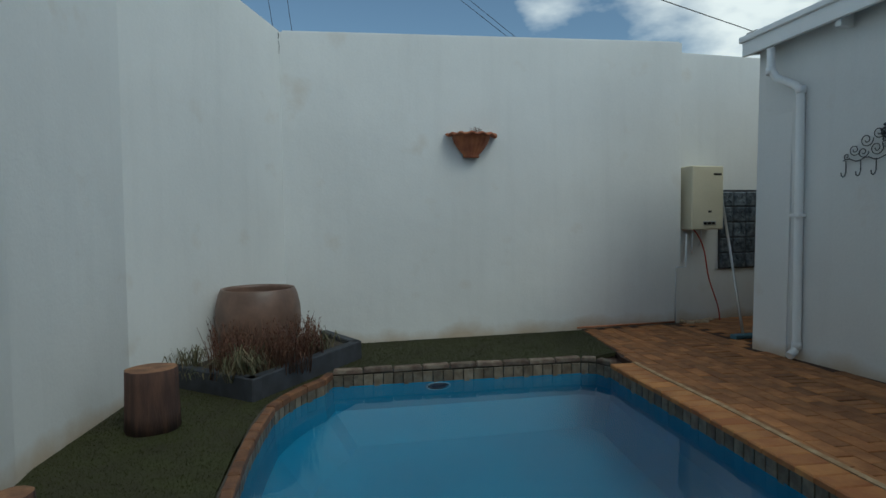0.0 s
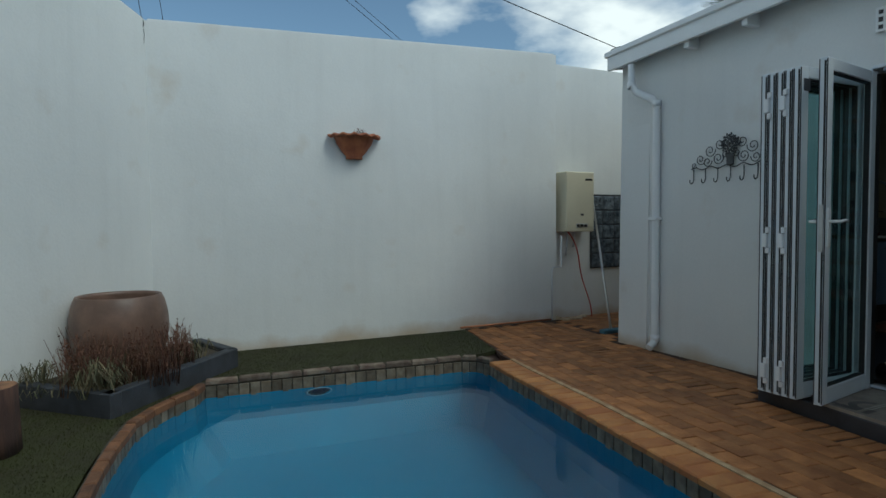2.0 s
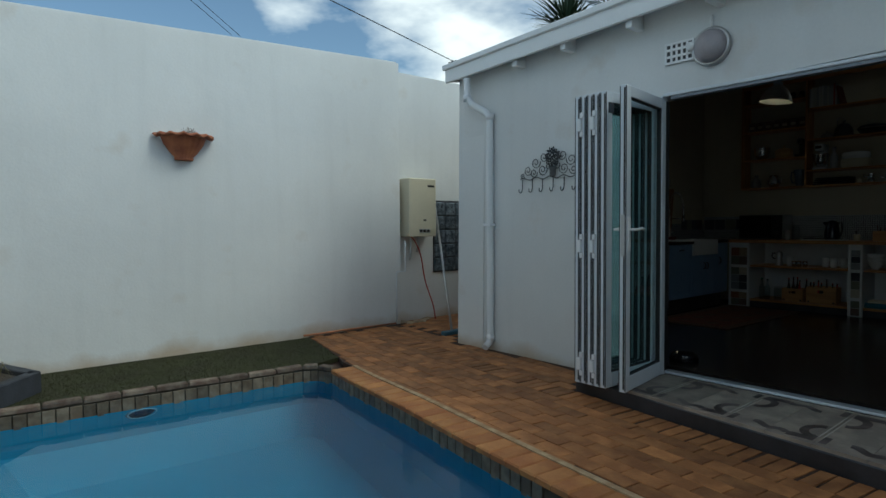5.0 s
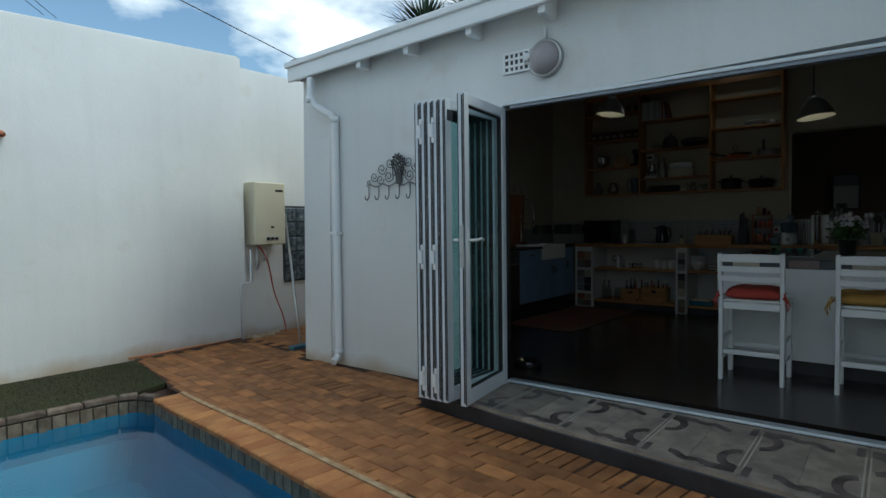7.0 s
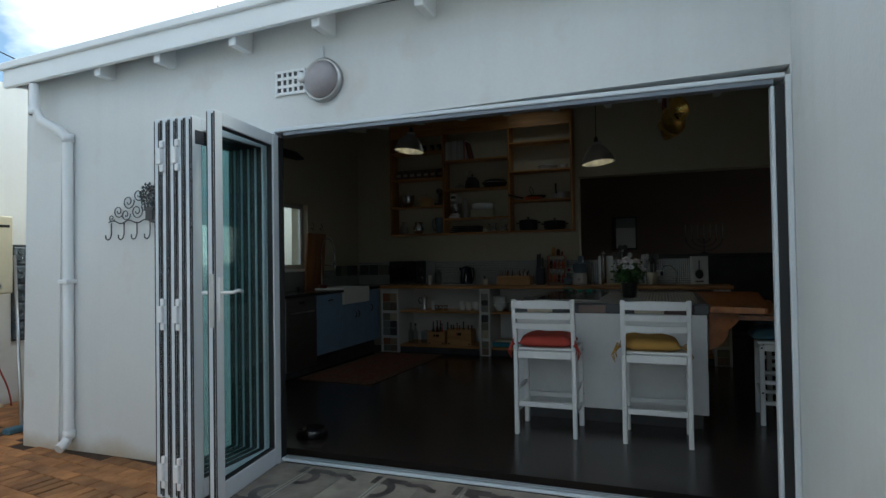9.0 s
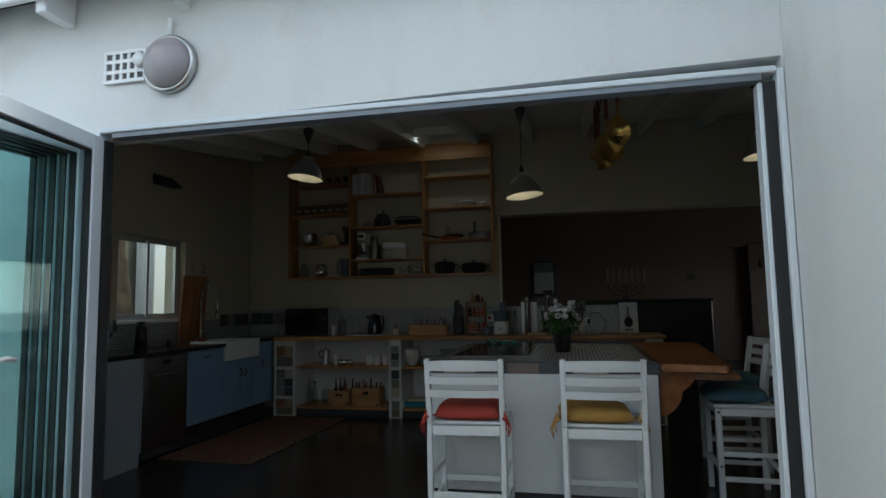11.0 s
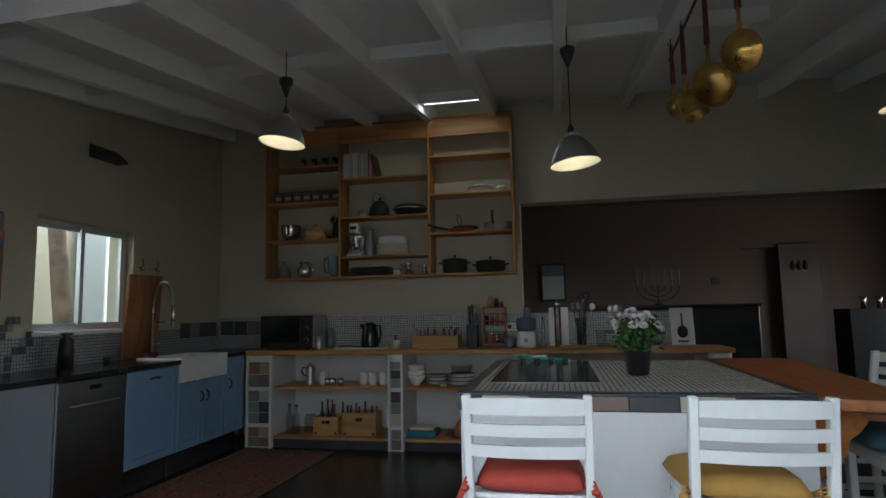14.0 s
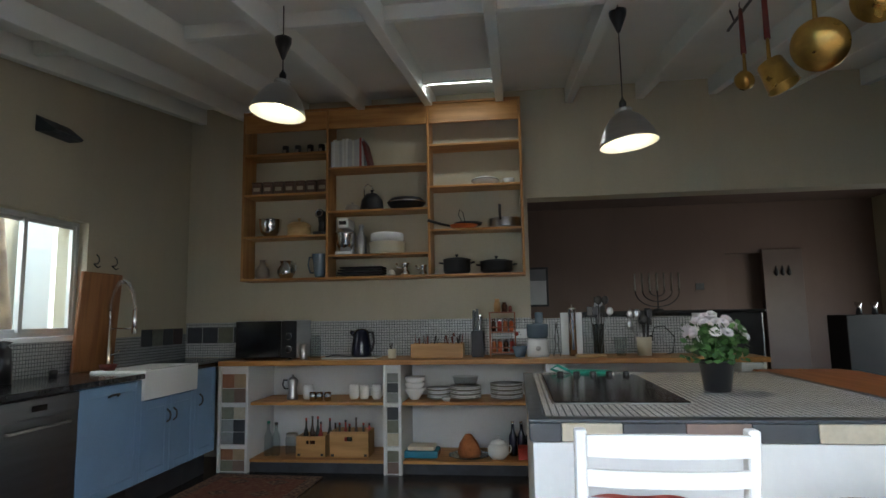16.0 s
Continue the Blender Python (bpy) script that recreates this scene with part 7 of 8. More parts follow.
box("scale_plate", (-0.036, -0.012, 0.05), (-0.0325, 0.012, 0.36), DARK_BLUE, ob, 0.0, "dark window")
b = box("bread_board", (8.25, 0.25, W), (8.36, 0.49, W + 0.022), BAMBOO, None, 0.005)
tagged(b, "small pale wooden board with a dark cloth on the worktop", "board")
for y, x, r1, h, m, lab in ((0.22, 8.42, 0.05, 0.26, CLEAR, "clear glass jug filled with dark cooking spoons"), (-0.14, 8.4, 0.062, 0.15, CREAM, "cream stoneware pot filled with steel ladles and spoons")):
    ob = turned("utensil_pot", lab, "pot", (x, y + 0.07, W), [(0.0, 0.004), (r1 * 0.85, 0), (r1, h), (r1 * 0.93, h), (r1 * 0.8, 0.02), (0, 0.015)], m, 22)
    rr = random.Random(int(h * 100))
    for k in range(11):
        a, sp = rr.uniform(0, 6.28), rr.uniform(0.02, 0.11)
        top_p = Vector((sp * math.cos(a), sp * math.sin(a), h + rr.uniform(0.1, 0.2)))
        bm = B()
        rod(bm, [(0.3 * top_p.x * 0.3, 0.3 * top_p.y * 0.3, 0.02), (top_p.x * 0.6, top_p.y * 0.6, h * 0.8), tuple(top_p)], 0.0045, 5)
        if k % 2:
            bmesh.ops.create_uvsphere(bm, u_segments=10, v_segments=6, radius=0.03, matrix=Matrix.Translation(top_p) @ Matrix.Diagonal((0.35, 1, 1.2, 1)))
        else:
            block(bm, (-0.004, -0.022, -0.03), (0.004, 0.022, 0.04), 0.003, Matrix.Translation(top_p))
        part("utensil", bm, (DARK_TIN, STEEL, BLACK_PLASTIC, DARK_TIN)[k % 4], ob)
turned("glass_pitcher", "small clear glass with red berries on the worktop", "glass", (8.38, 0.05 + 0.07, W), [(0.035, 0), (0.04, 0.02), (0.05, 0.12), (0.052, 0.15)], CLEAR)
ob = thing("spoon_picture", (8.5, -0.6, W), "white board with a black spoon shape leaning on the splashback", "board")
bm = B()
block(bm, (0, -0.1, 0.0), (0.014, 0.1, 0.34), 0.004, pose(0.0, 0, 0.003, 0, 9, 0))
part("board", bm, CERAMIC, ob)
bm = B()
lathe(bm, [(0, 0), (0.045, 0), (0.045, 0.002), (0, 0.002)], 20, pose(-0.0005, 0, 0.12, 0, -90, 0) @ Matrix.Diagonal((1.25, 1, 1, 1)))
block(bm, (-0.0026, -0.007, 0.165), (-0.0005, 0.007, 0.29))
bmesh.ops.transform(bm, matrix=pose(0, 0, 0.003, 0, 9, 0), verts=bm.verts)
part("spoon_shape", bm, BLACK_PLASTIC, ob, "black spoon shape")
box("lettering", (0.003, -0.045, 0.03), (0.006, 0.045, 0.045), DARK_TIN, ob, 0.0, "line of writing")

# in the open base shelves
U, L = 0.6755, 0.2155
ob = turned("moka_pot", "aluminium stove coffee pot on the upper base shelf", "coffee pot", (8.36, 2.9, U), [(0, 0), (0.05, 0), (0.052, 0.02), (0.036, 0.085), (0.05, 0.16), (0.03, 0.185), (0.008, 0.19), (0.01, 0.21), (0, 0.21)], STEEL, 8)
handle_on(ob, 0.04, 0.09, 0.16, BLACK_PLASTIC, 1, 0.05, 0.008)
for y, r1, h in ((2.77, 0.042, 0.12), (2.36, 0.04, 0.12), (2.27, 0.042, 0.115), (2.16, 0.042, 0.12)):
    ob = turned("mug", "plain white mug on the upper base shelf", "mug", (8.38, y, U), [(0, 0), (r1 * 0.8, 0), (r1, 0.02), (r1, h), (r1 * 0.9, h), (r1 * 0.85, 0.02), (0, 0.012)], CERAMIC, 18, "mugs")
    handle_on(ob, r1, 0.03, h - 0.025, CERAMIC, -1, 0.03, 0.006)
for y in (2.69, 2.63, 2.56):
    turned("espresso_cup", "small steel espresso cup on the upper base shelf", "cup", (8.28, y, U), [(0, 0), (0.026, 0), (0.032, 0.07), (0.029, 0.07), (0, 0.01)], LIGHT_STEEL, 16, "espresso cups")
for k in range(3):
    turned("rice_bowl", "white rounded bowl in a stack on the upper base shelf", "bowl", (8.36, 1.83, U + k * 0.045), [(0, 0), (0.035, 0), (0.04, 0.008), (0.085, 0.075), (0.088, 0.1), (0.082, 0.1), (0.035, 0.012), (0, 0.01)], CERAMIC, 24, "rice bowls")
for y, n, r1 in ((1.63, 8, 0.1), (1.4, 9, 0.13), (1.06, 11, 0.135)):
    for k in range(n):
        turned("plate", "white plate with a dark rim in a stack", "plate", (8.38, y, U + k * 0.0115), [(0, 0), (r1 * 0.6, 0), (r1, 0.013), (r1, 0.017), (r1 * 0.6, 0.005), (0, 0.004)], CERAMIC if k % 3 else GREY_CERAMIC, 26, "plates in the base shelf")
turned("glass_bowl", "clear glass bowl on the stacked plates", "bowl", (8.38, 1.4, U + 0.112), [(0.04, 0), (0.09, 0.01), (0.11, 0.07), (0.115, 0.075)], CLEAR, 26)
turned("dip_bowl", "tiny white dip bowl before the plates", "bowl", (8.26, 1.55, U), [(0, 0), (0.025, 0), (0.04, 0.03), (0.036, 0.03), (0, 0.01)], CERAMIC)


def bottle(at, r1, h, m, label="dark glass bottle in the base shelf", cap=None):
    o = thing("bottle", at, label, "bottle", "bottles in the base shelf")
    b = B()
    lathe(b, [(0, 0), (r1, 0), (r1, h * 0.55), (r1 * 0.4, h * 0.75), (r1 * 0.36, h * 0.93), (0, h * 0.93)], 14)
    part("glass", b, m, o)
    b = B()
    lathe(b, [(r1 * 0.42, h * 0.932), (r1 * 0.42, h), (0, h)], 12)
    part("cap", b, cap or DARK_TIN, o, "cap")
    return o


bottle((8.33, 3.1, L), 0.035, 0.28, CLEAR, "clear oil bottle with a pourer in the base shelf", GREEN)
bottle((8.33, 3.03, L), 0.036, 0.27, CLEAR, "clear oil bottle with a pourer in the base shelf", DARK_TIN)
ob = turned("storage_jar", "glass jar with a grey lid in the base shelf", "jar", (8.36, 2.9, L), [(0.05, 0), (0.055, 0.01), (0.055, 0.14), (0.045, 0.155)], CLEAR)
bm = B()
lathe(bm, [(0.05, 0.156), (0.05, 0.175), (0, 0.178)], 18)
part("lid", bm, STEEL, ob)


def crate(at, w, h, label):
    o = thing("wooden_crate", at, label, "crate", "bottle crates")
    b = B()
    # front board with a hand hole
    for a, c in (((-0.1, -w / 2, 0), (-0.09, w / 2, h * 0.62)), ((-0.1, -w / 2, h * 0.62), (-0.09, -0.04, h * 0.8)), ((-0.1, 0.04, h * 0.62), (-0.09, w / 2, h * 0.8)), ((-0.1, -w / 2, h * 0.8), (-0.09, w / 2, h))):
        block(b, a, c)
    part("front", b, CRATE, o)
    box("back", (0.09, -w / 2, 0), (0.1, w / 2, h), CRATE, o, 0.002)
    for s in (-1, 1):
        box("end", (-0.0895, s * (w / 2 - 0.005) - 0.005, 0), (0.0895, s * (w / 2 - 0.005) + 0.005, h), CRATE, o, 0.002)
        box("corner_plate", (-0.1035, s * (w / 2 - 0.025) - 0.012, 0.01), (-0.1005, s * (w / 2 - 0.025) + 0.012, 0.03), DARK_TIN, o, 0.0)
    box("base", (-0.0895, -w / 2 + 0.011, 0), (0.0895, w / 2 - 0.011, 0.008), CRATE, o, 0.0)


crate((8.36, 2.7, L), 0.25, 0.17, "small orange wooden crate holding bottles in the base shelf")
crate((8.36, 2.37, L), 0.33, 0.21, "wide orange wooden crate holding bottles in the base shelf")
rr = random.Random(5)
for k in range(12):
    y = 2.78 - k * 0.05
    bottle((8.36 + rr.uniform(-0.05, 0.05), y, L + 0.009), 0.022, rr.uniform(0.24, 0.31), (GREEN_GLASS, BROWN_GLASS, GREEN_GLASS, RED)[k % 4], "slim dark bottle standing in the crate", (RED, DARK_TIN)[k % 2])
ob = thing("baking_dish", (8.36, 1.77, L), "blue enamel baking dish with a cream dish on top", "dish")
bm = B()
block(bm, (-0.11, -0.14, 0), (0.11, 0.14, 0.06), 0.015, seg=2)
part("dish", bm, BLUE_ENAMEL, ob)
bm = B()
block(bm, (-0.09, -0.11, 0.0605), (0.09, 0.11, 0.09), 0.01, seg=2)
part("stacked_dish", bm, CREAM, ob, "cream dish")
turned("glass_plate", "wide clear glass plate under the orange crust", "plate", (8.34, 1.38, L), [(0, 0.002), (0.12, 0.002), (0.17, 0.02), (0.17, 0.024), (0.12, 0.008), (0, 0.006)], CLEAR, 28)
ob = turned("bread_loaf", "rough orange brown loaf shaped lump on the glass plate", "bread", (8.34, 1.38, L + 0.009), [(0, 0), (0.085, 0), (0.1, 0.03), (0.075, 0.1), (0.03, 0.17), (0, 0.175)], SALT, 14)
for v in ob.children[0].data.vertices:
    v.co += Vector((noise.noise(v.co * 18), noise.noise(v.co * 18 + Vector((5, 5, 5))), 0)) * 0.02
ob = turned("sugar_pot", "white lidded pot with small blue motifs in the base shelf", "pot", (8.3, 1.14, L), [(0, 0), (0.055, 0), (0.085, 0.04), (0.085, 0.09), (0.065, 0.12), (0, 0.122)], CERAMIC, 24)
knob_lid(ob, 0.066, 0.123, CERAMIC, None, 0.03)
handle_on(ob, 0.08, 0.05, 0.1, CERAMIC, -1, 0.025, 0.005)
for y in (1.02, 0.95, 0.88):
    bottle((8.42, y, L), 0.035, 0.27, DARK_BLUE, "blue glass bottle at the end of the base shelf", LIGHT_STEEL)
b = box("red_box", (8.25, 0.8, L), (8.4, 0.98, L + 0.09), RED, None, 0.006)
tagged(b, "small red box at the end of the base shelf", "box")

# left run
ob = thing("chopping_board", (7.37, SIDE - 0.02, 1.016), "tall orange pine chopping board leaning on the splashback", "board")
bm = B()
block(bm, (-0.21, -0.03, 0), (0.21, -0.005, 0.71), 0.006, pose(0, -0.03, 0.001, 4, 0, 0))
part("board", bm, wood("board_wood", (0.31, 0.13, 0.045), (0.2, 0.075, 0.025), 2), ob)
for x in (7.42, 7.62):
    bm = B()
    rod(bm, [(0, 0, 0), (0, -0.03, 0.0), (0, -0.045, 0.02), (0, -0.04, 0.05), (-0.015, -0.03, 0.07)], 0.005, 6)
    rod(bm, [(0, -0.0, 0), (0, -0.035, -0.03), (0.0, -0.055, -0.02)], 0.005, 6)
    o = solid("wall_hook", bm, IRON_GREY, "small bent metal wall hook above the chopping board", "hook", "wall hooks", at=(x, SIDE - 0.001, 1.8))
turned("soap_bottle", "black dispenser bottle on the black worktop", "bottle", (6.5, 3.93, 1.016), [(0, 0), (0.055, 0), (0.05, 0.12), (0.045, 0.2), (0.02, 0.22), (0.05, 0.24), (0, 0.25)], BLACK_PLASTIC)
turned("small_jar", "small dark jar on the black worktop", "jar", (6.95, 3.98, 1.016), [(0, 0), (0.025, 0), (0.025, 0.04), (0, 0.045)], DARK_TIN)
turned("red_bowl", "small red bowl beside the chopping board", "bowl", (7.28, 3.84, 1.016), [(0, 0), (0.04, 0), (0.06, 0.05), (0.055, 0.05), (0, 0.02)], RED_LEATHER)
pan_splash = thing("accent_tiles", (8.2, SIDE - 0.012, 1.22), "row of large dark glazed accent tiles in the mosaic", "tiles")
for k in range(4):
    box("tile", (-0.2 + k * 0.155, -0.006, -0.07), (-0.052 + k * 0.155, -0.0005, 0.075), TILES[("slate", "green", "slate", "maroon")[k]], pan_splash, 0.002)
acc2 = thing("accent_tiles", (BACK - 0.012, 3.8, 1.22), "row of large dark glazed accent tiles beside the microwave", "tiles")
for k in range(5):
    box("tile", (-0.006, 0.27 - k * 0.155 - 0.148, -0.07), (-0.0005, 0.27 - k * 0.155, 0.075), TILES[("slate", "slate", "green", "slate", "mauve")[k]], acc2, 0.002)
acc3 = thing("accent_tiles", (6.22, SIDE - 0.012, 1.017), "scattered dark and grey accent tiles at the mosaic's end", "tiles")
for i in range(5):
    for j in range(7):
        if (i * 3 + j * 2) % 5 in (0, 3):
            box("tile", (-0.1 + i * 0.052, -0.006, 0.005 + j * 0.052), (-0.052 + i * 0.052, -0.0005, 0.053 + j * 0.052), TILES["slate"] if (i + j) % 3 else TILES["grey"], acc3, 0.001)
ob = thing("wall_vent", (6.96, SIDE - 0.001, 2.62), "dark wedge shaped vent cowl high on the kitchen wall", "vent")
bm = B()
vs = [bm.verts.new(p) for p in ((-0.15, 0, 0.13), (-0.15, 0, 0.02), (0.15, 0, 0.13), (0.15, 0, 0.02), (-0.13, -0.13, 0.03), (0.13, -0.13, 0.03), (-0.13, -0.12, 0.015), (0.13, -0.12, 0.015))]
for f in ((0, 2, 5, 4), (4, 5, 7, 6), (1, 6, 7, 3), (0, 4, 6, 1), (2, 3, 7, 5), (0, 1, 3, 2)):
    bm.faces.new([vs[i] for i in f])
part("cowl", bm, SLATE, ob)

# rug
RUG = paint("worn_red_rug", (0.13, 0.035, 0.022), 0.95, vary=0.3, scale=26, fine=120, bump=0.5, other=(0.2, 0.1, 0.055), mix=0.9)
RUG_B = paint("rug_border", (0.2, 0.12, 0.07), 0.95, vary=0.3, scale=40, fine=140, bump=0.5, other=(0.05, 0.02, 0.02))
rug = thing("rug", (7.22, 3.0, F), "worn red and brown patterned rug before the blue cabinets", "rug", turn=-2)
box("field", (-0.95, -0.35, 0.001), (0.75, 0.35, 0.01), RUG, rug, 0.003)
for a, b in (((-1.05, -0.45, 0.001), (0.85, -0.352, 0.0105)), ((-1.05, 0.352, 0.001), (0.85, 0.45, 0.0105)), ((-1.05, -0.35, 0.001), (-0.952, 0.35, 0.0105)), ((0.752, -0.35, 0.001), (0.85, 0.35, 0.0105))):
    box("border", a, b, RUG_B, rug, 0.003, "patterned border")
for k in range(6):
    for s in (-1, 1):
        bm = B()
        d = 0.075
        prism(bm, [(d, 0), (0, d * 1.3), (-d, 0), (0, -d * 1.3)], 0.0102, 0.0112)
        o = part("medallion", bm, RUG_B, rug)
        o.location = (-0.8 + k * 0.29, s * 0.16, 0)

# brass pans hung on a rail
RED_WOOD = paint("red_lacquer_handle", (0.16, 0.025, 0.02), 0.3, vary=0.2, scale=14)
rail_z = 2.93
bm = B()
rod(bm, [(5.2, -0.27, rail_z), (6.7, -0.27, rail_z)], 0.008, 8)
for x in (5.3, 6.6):
    rod(bm, [(x, -0.27, rail_z), (x, -0.245, roof_z(x) + 0.02)], 0.005, 6)
solid("pan_rail", bm, IRON_GREY, "thin iron rail under the ceiling beams", "rail")


def hung(label, x, y, length, head, kind_name, turn=0):
    o = thing(kind_name, (x, y, rail_z - 0.012), label, "pan", "brass pans on the rail", turn)
    b = B()
    rod(b, [(0, 0, 0.018), (0.012, 0, 0.005), (0, 0, -0.02)], 0.0035, 6)
    part("hook", b, IRON_GREY, o)
    b = B()
    rod(b, [(0, 0, -0.02), (0, 0, -0.05), (0.0, 0, -0.12), (0, 0, -length * 0.72)], 0.009, 10, 0.014)
    part("handle", b, RED_WOOD, o, "red lacquered handle")
    b = B()
    rod(b, [(0, 0, -length * 0.72), (0, 0, -length)], 0.008, 8, 0.01)
    part("shank", b, BRASS, o, "brass shank")
    b = B()
    head(b, length)
    part("pan", b, BRASS, o, "brass pan")


def ladle_head(b, ln):
    lathe(b, [(0.05, 0.0), (0.046, -0.03), (0.025, -0.045), (0, -0.05), (0, -0.046), (0.024, -0.04), (0.043, -0.028), (0.047, 0)], 22, pose(0, 0, -ln - 0.035, 50, 30, 0))


def cup_head(b, ln):
    lathe(b, [(0.055, 0.0), (0.057, 0.003), (0.064, 0.07), (0.066, 0.08), (0.07, 0.13), (0.073, 0.135), (0.068, 0.132), (0.055, 0.01), (0, 0.005)], 24, pose(0, 0.0, -ln + 0.0, 160, 10, 0))


def skillet_head(b, ln):
    lathe(b, [(0, 0), (0.08, 0), (0.105, 0.03), (0.108, 0.034), (0.106, 0.03), (0.08, 0.005), (0, 0.005)], 36, pose(0, 0, -ln - 0.1, 60, 0, 50))


def strainer_head(b, ln):
    lathe(b, [(0, -0.05), (0.05, -0.035), (0.085, 0.0), (0.09, 0.002), (0.082, 0.0), (0.045, -0.03), (0, -0.044)], 28, pose(0, 0, -ln - 0.08, 70, 20, 40))


hung("small brass ladle with a red handle hanging from the rail", 6.4, -0.225, 0.36, ladle_head, "brass_ladle")
hung("deep brass cup pan with a red handle hanging from the rail", 6.15, -0.235, 0.42, cup_head, "brass_cup")
hung("round brass frying pan with a red handle hanging from the rail", 5.8, -0.27, 0.41, skillet_head, "brass_pan")
hung("shallow brass strainer with a handle hanging from the rail", 5.48, -0.32, 0.4, strainer_head, "brass_strainer")

# boards between the beams
for x, y0, y1 in ((6.5, 1.085, 1.655), (6.5, 1.725, 2.275), (6.35, 0.455, 1.015), (6.5, -0.175, 0.385), (6.5, -0.805, -0.245), (6.55, 2.345, 2.895), (5.4, 2.965, 3.485), (6.6, 3.555, 3.945), (7.9, 1.085, 1.655)):
    z = roof_z(x)
    bx = box("beam_noggin", (x - 0.02, y0, z + (0.06 if x != 6.35 else 0.01)), (x + 0.02, y1, z + 0.148), CEILING, None, 0.003)
    tagged(bx, "white painted board between two ceiling beams", kind="structure")

# next room
side = thing("sideboard", (11.2, -0.9, F), "long black sideboard in the next room", "sideboard")
box("case", (-0.25, -1.1, 0.05), (0.25, 1.0, 1.24), BLACK_PAINT, side, 0.01)
box("top", (-0.28, -1.13, 1.241), (0.28, 1.03, 1.28), BLACK_PAINT, side, 0.006)
ob = thing("candelabrum", (11.1, -0.82, 1.3905), "black seven armed candle holder with pale candles", "candle holder")
bm = B()
rod(bm, [(0, 0, 0), (0, 0, 0.25)], 0.008, 8)
lathe(bm, [(0, 0), (0.07, 0), (0.06, 0.015), (0.012, 0.03)], 18)
for r1 in (0.09, 0.18, 0.27):
    rod(bm, [(0, r1 * math.cos(a), 0.25 + (r1 * 0.75) * math.sin(a)) for a in [math.pi + k * math.pi / 16 for k in range(17)]], 0.006, 6)
part("frame", bm, IRON, ob)
IVORY = paint("candle_wax", (0.42, 0.4, 0.36), 0.6, vary=0.05)
for y in (-0.27, -0.18, -0.09, 0, 0.09, 0.18, 0.27):
    bm = B()
    lathe(bm, [(0, 0.25), (0.011, 0.25), (0.01, 0.47), (0, 0.475)], 10, pose(0, y, 0))
    part("candle", bm, IVORY, ob, "pale candle")
ob = thing("framed_picture", (14.88, 0.58, 1.9), "black framed picture, pale with a grey top, on the brown wall", "picture")
box("frame", (-0.02, -0.25, -0.38), (0.0, 0.25, 0.38), BLACK_PAINT, ob, 0.003)
box("sheet", (-0.024, -0.21, -0.34), (-0.0205, 0.21, 0.12), paint("pale_print", (0.6, 0.62, 0.64), 0.6, vary=0.05), ob, 0.0)
box("sheet", (-0.024, -0.21, 0.1205), (-0.0205, 0.21, 0.34), paint("grey_print", (0.2, 0.21, 0.23), 0.6, vary=0.1), ob, 0.0)
panel = thing("open_door", (14.85, -3.95, 0.5), "beige open door leaf with three small dark ornaments", "door")
bm = B()
block(bm, (-0.03, -0.33, -0.38), (0.02, 0.36, 2.0), 0.005)
part("leaf", bm, paint("beige_door", (0.13, 0.095, 0.08), 0.6, vary=0.06), panel)
for y in (-0.08, 0.03, 0.14):
    bm = B()
    lathe(bm, [(0, -0.11), (0.035, -0.07), (0.04, -0.02), (0.012, 0.06), (0, 0.1)], 14, pose(-0.045, y, 1.6))
    part("ornament", bm, BLACK_PAINT, panel, "dark drop ornament")
ob = thing("dark_cabinet", (12.2, -4.0, F), "low black cabinet in the next room", "cabinet")
box("case", (-0.25, -0.6, 0), (0.25, 0.55, 1.18), paint("matt_black", (0.012, 0.012, 0.012), 0.7, vary=0.1), ob, 0.01)
for y in (0.3, 0.1, -0.1):
    turned("metal_ornament", "small shiny metal cup on the black cabinet", "cup", (12.1, -4.0 + y, F + 1.1805), [(0, 0), (0.04, 0), (0.03, 0.1), (0.05, 0.17), (0, 0.15)], LIGHT_STEEL, 14, "cups on the cabinet")
b = box("light_switch", (14.885, -2.55, 1.78), (14.898, -2.4, 1.9), IRON_GREY, None, 0.002)
tagged(b, "grey light switch on the brown wall", "switch")
ob = thing("floor_bowl", (4.5, 2.2, F), "low dark glass pet bowl on the dark floor", "bowl")
bm = B()
lathe(bm, [(0, 0.004), (0.1, 0), (0.115, 0.01), (0.1, 0.055), (0.095, 0.06), (0.08, 0.02), (0, 0.012)], 26)
part("bowl", bm, BLACK_GLASS, ob)


# ---- pieces of the paving and the pool's edge ----
bm = B()
prism(bm, [(2.15, -3.5), (4.0, -3.5), (4.0, 4.02), (4.3, 4.6), (9.4, 4.6), (9.4, 5.98), (4.18, 5.98), (2.935, 5.84), (2.675, 4.7), (2.6, 4.5), (2.58, 4.3), (2.4, 3.0), (2.2, 0.0)], -0.055, -0.011)
paving = solid("paving", bm, JOINT, "clay brick paving with dark sandy joints beside the pool", kind="structure")


def piece_mesh(name, lx, ly, h, bevel, material, seed=0):
    r = random.Random(seed)
    b = B()
    vs = block(b, (-lx / 2, -ly / 2, -h), (lx / 2, ly / 2, 0))
    for v in vs:
        v.co += Vector((r.uniform(-1, 1), r.uniform(-1, 1), r.uniform(-1, 1) if v.co.z > -0.001 else 0)) * 0.0014
    bmesh.ops.bevel(b, geom=[e for e in b.edges if e.verts[0].co.z > -0.01 and e.verts[1].co.z > -0.01], offset=bevel, segments=1, affect="EDGES")
    return mesh_of(b, material, name)


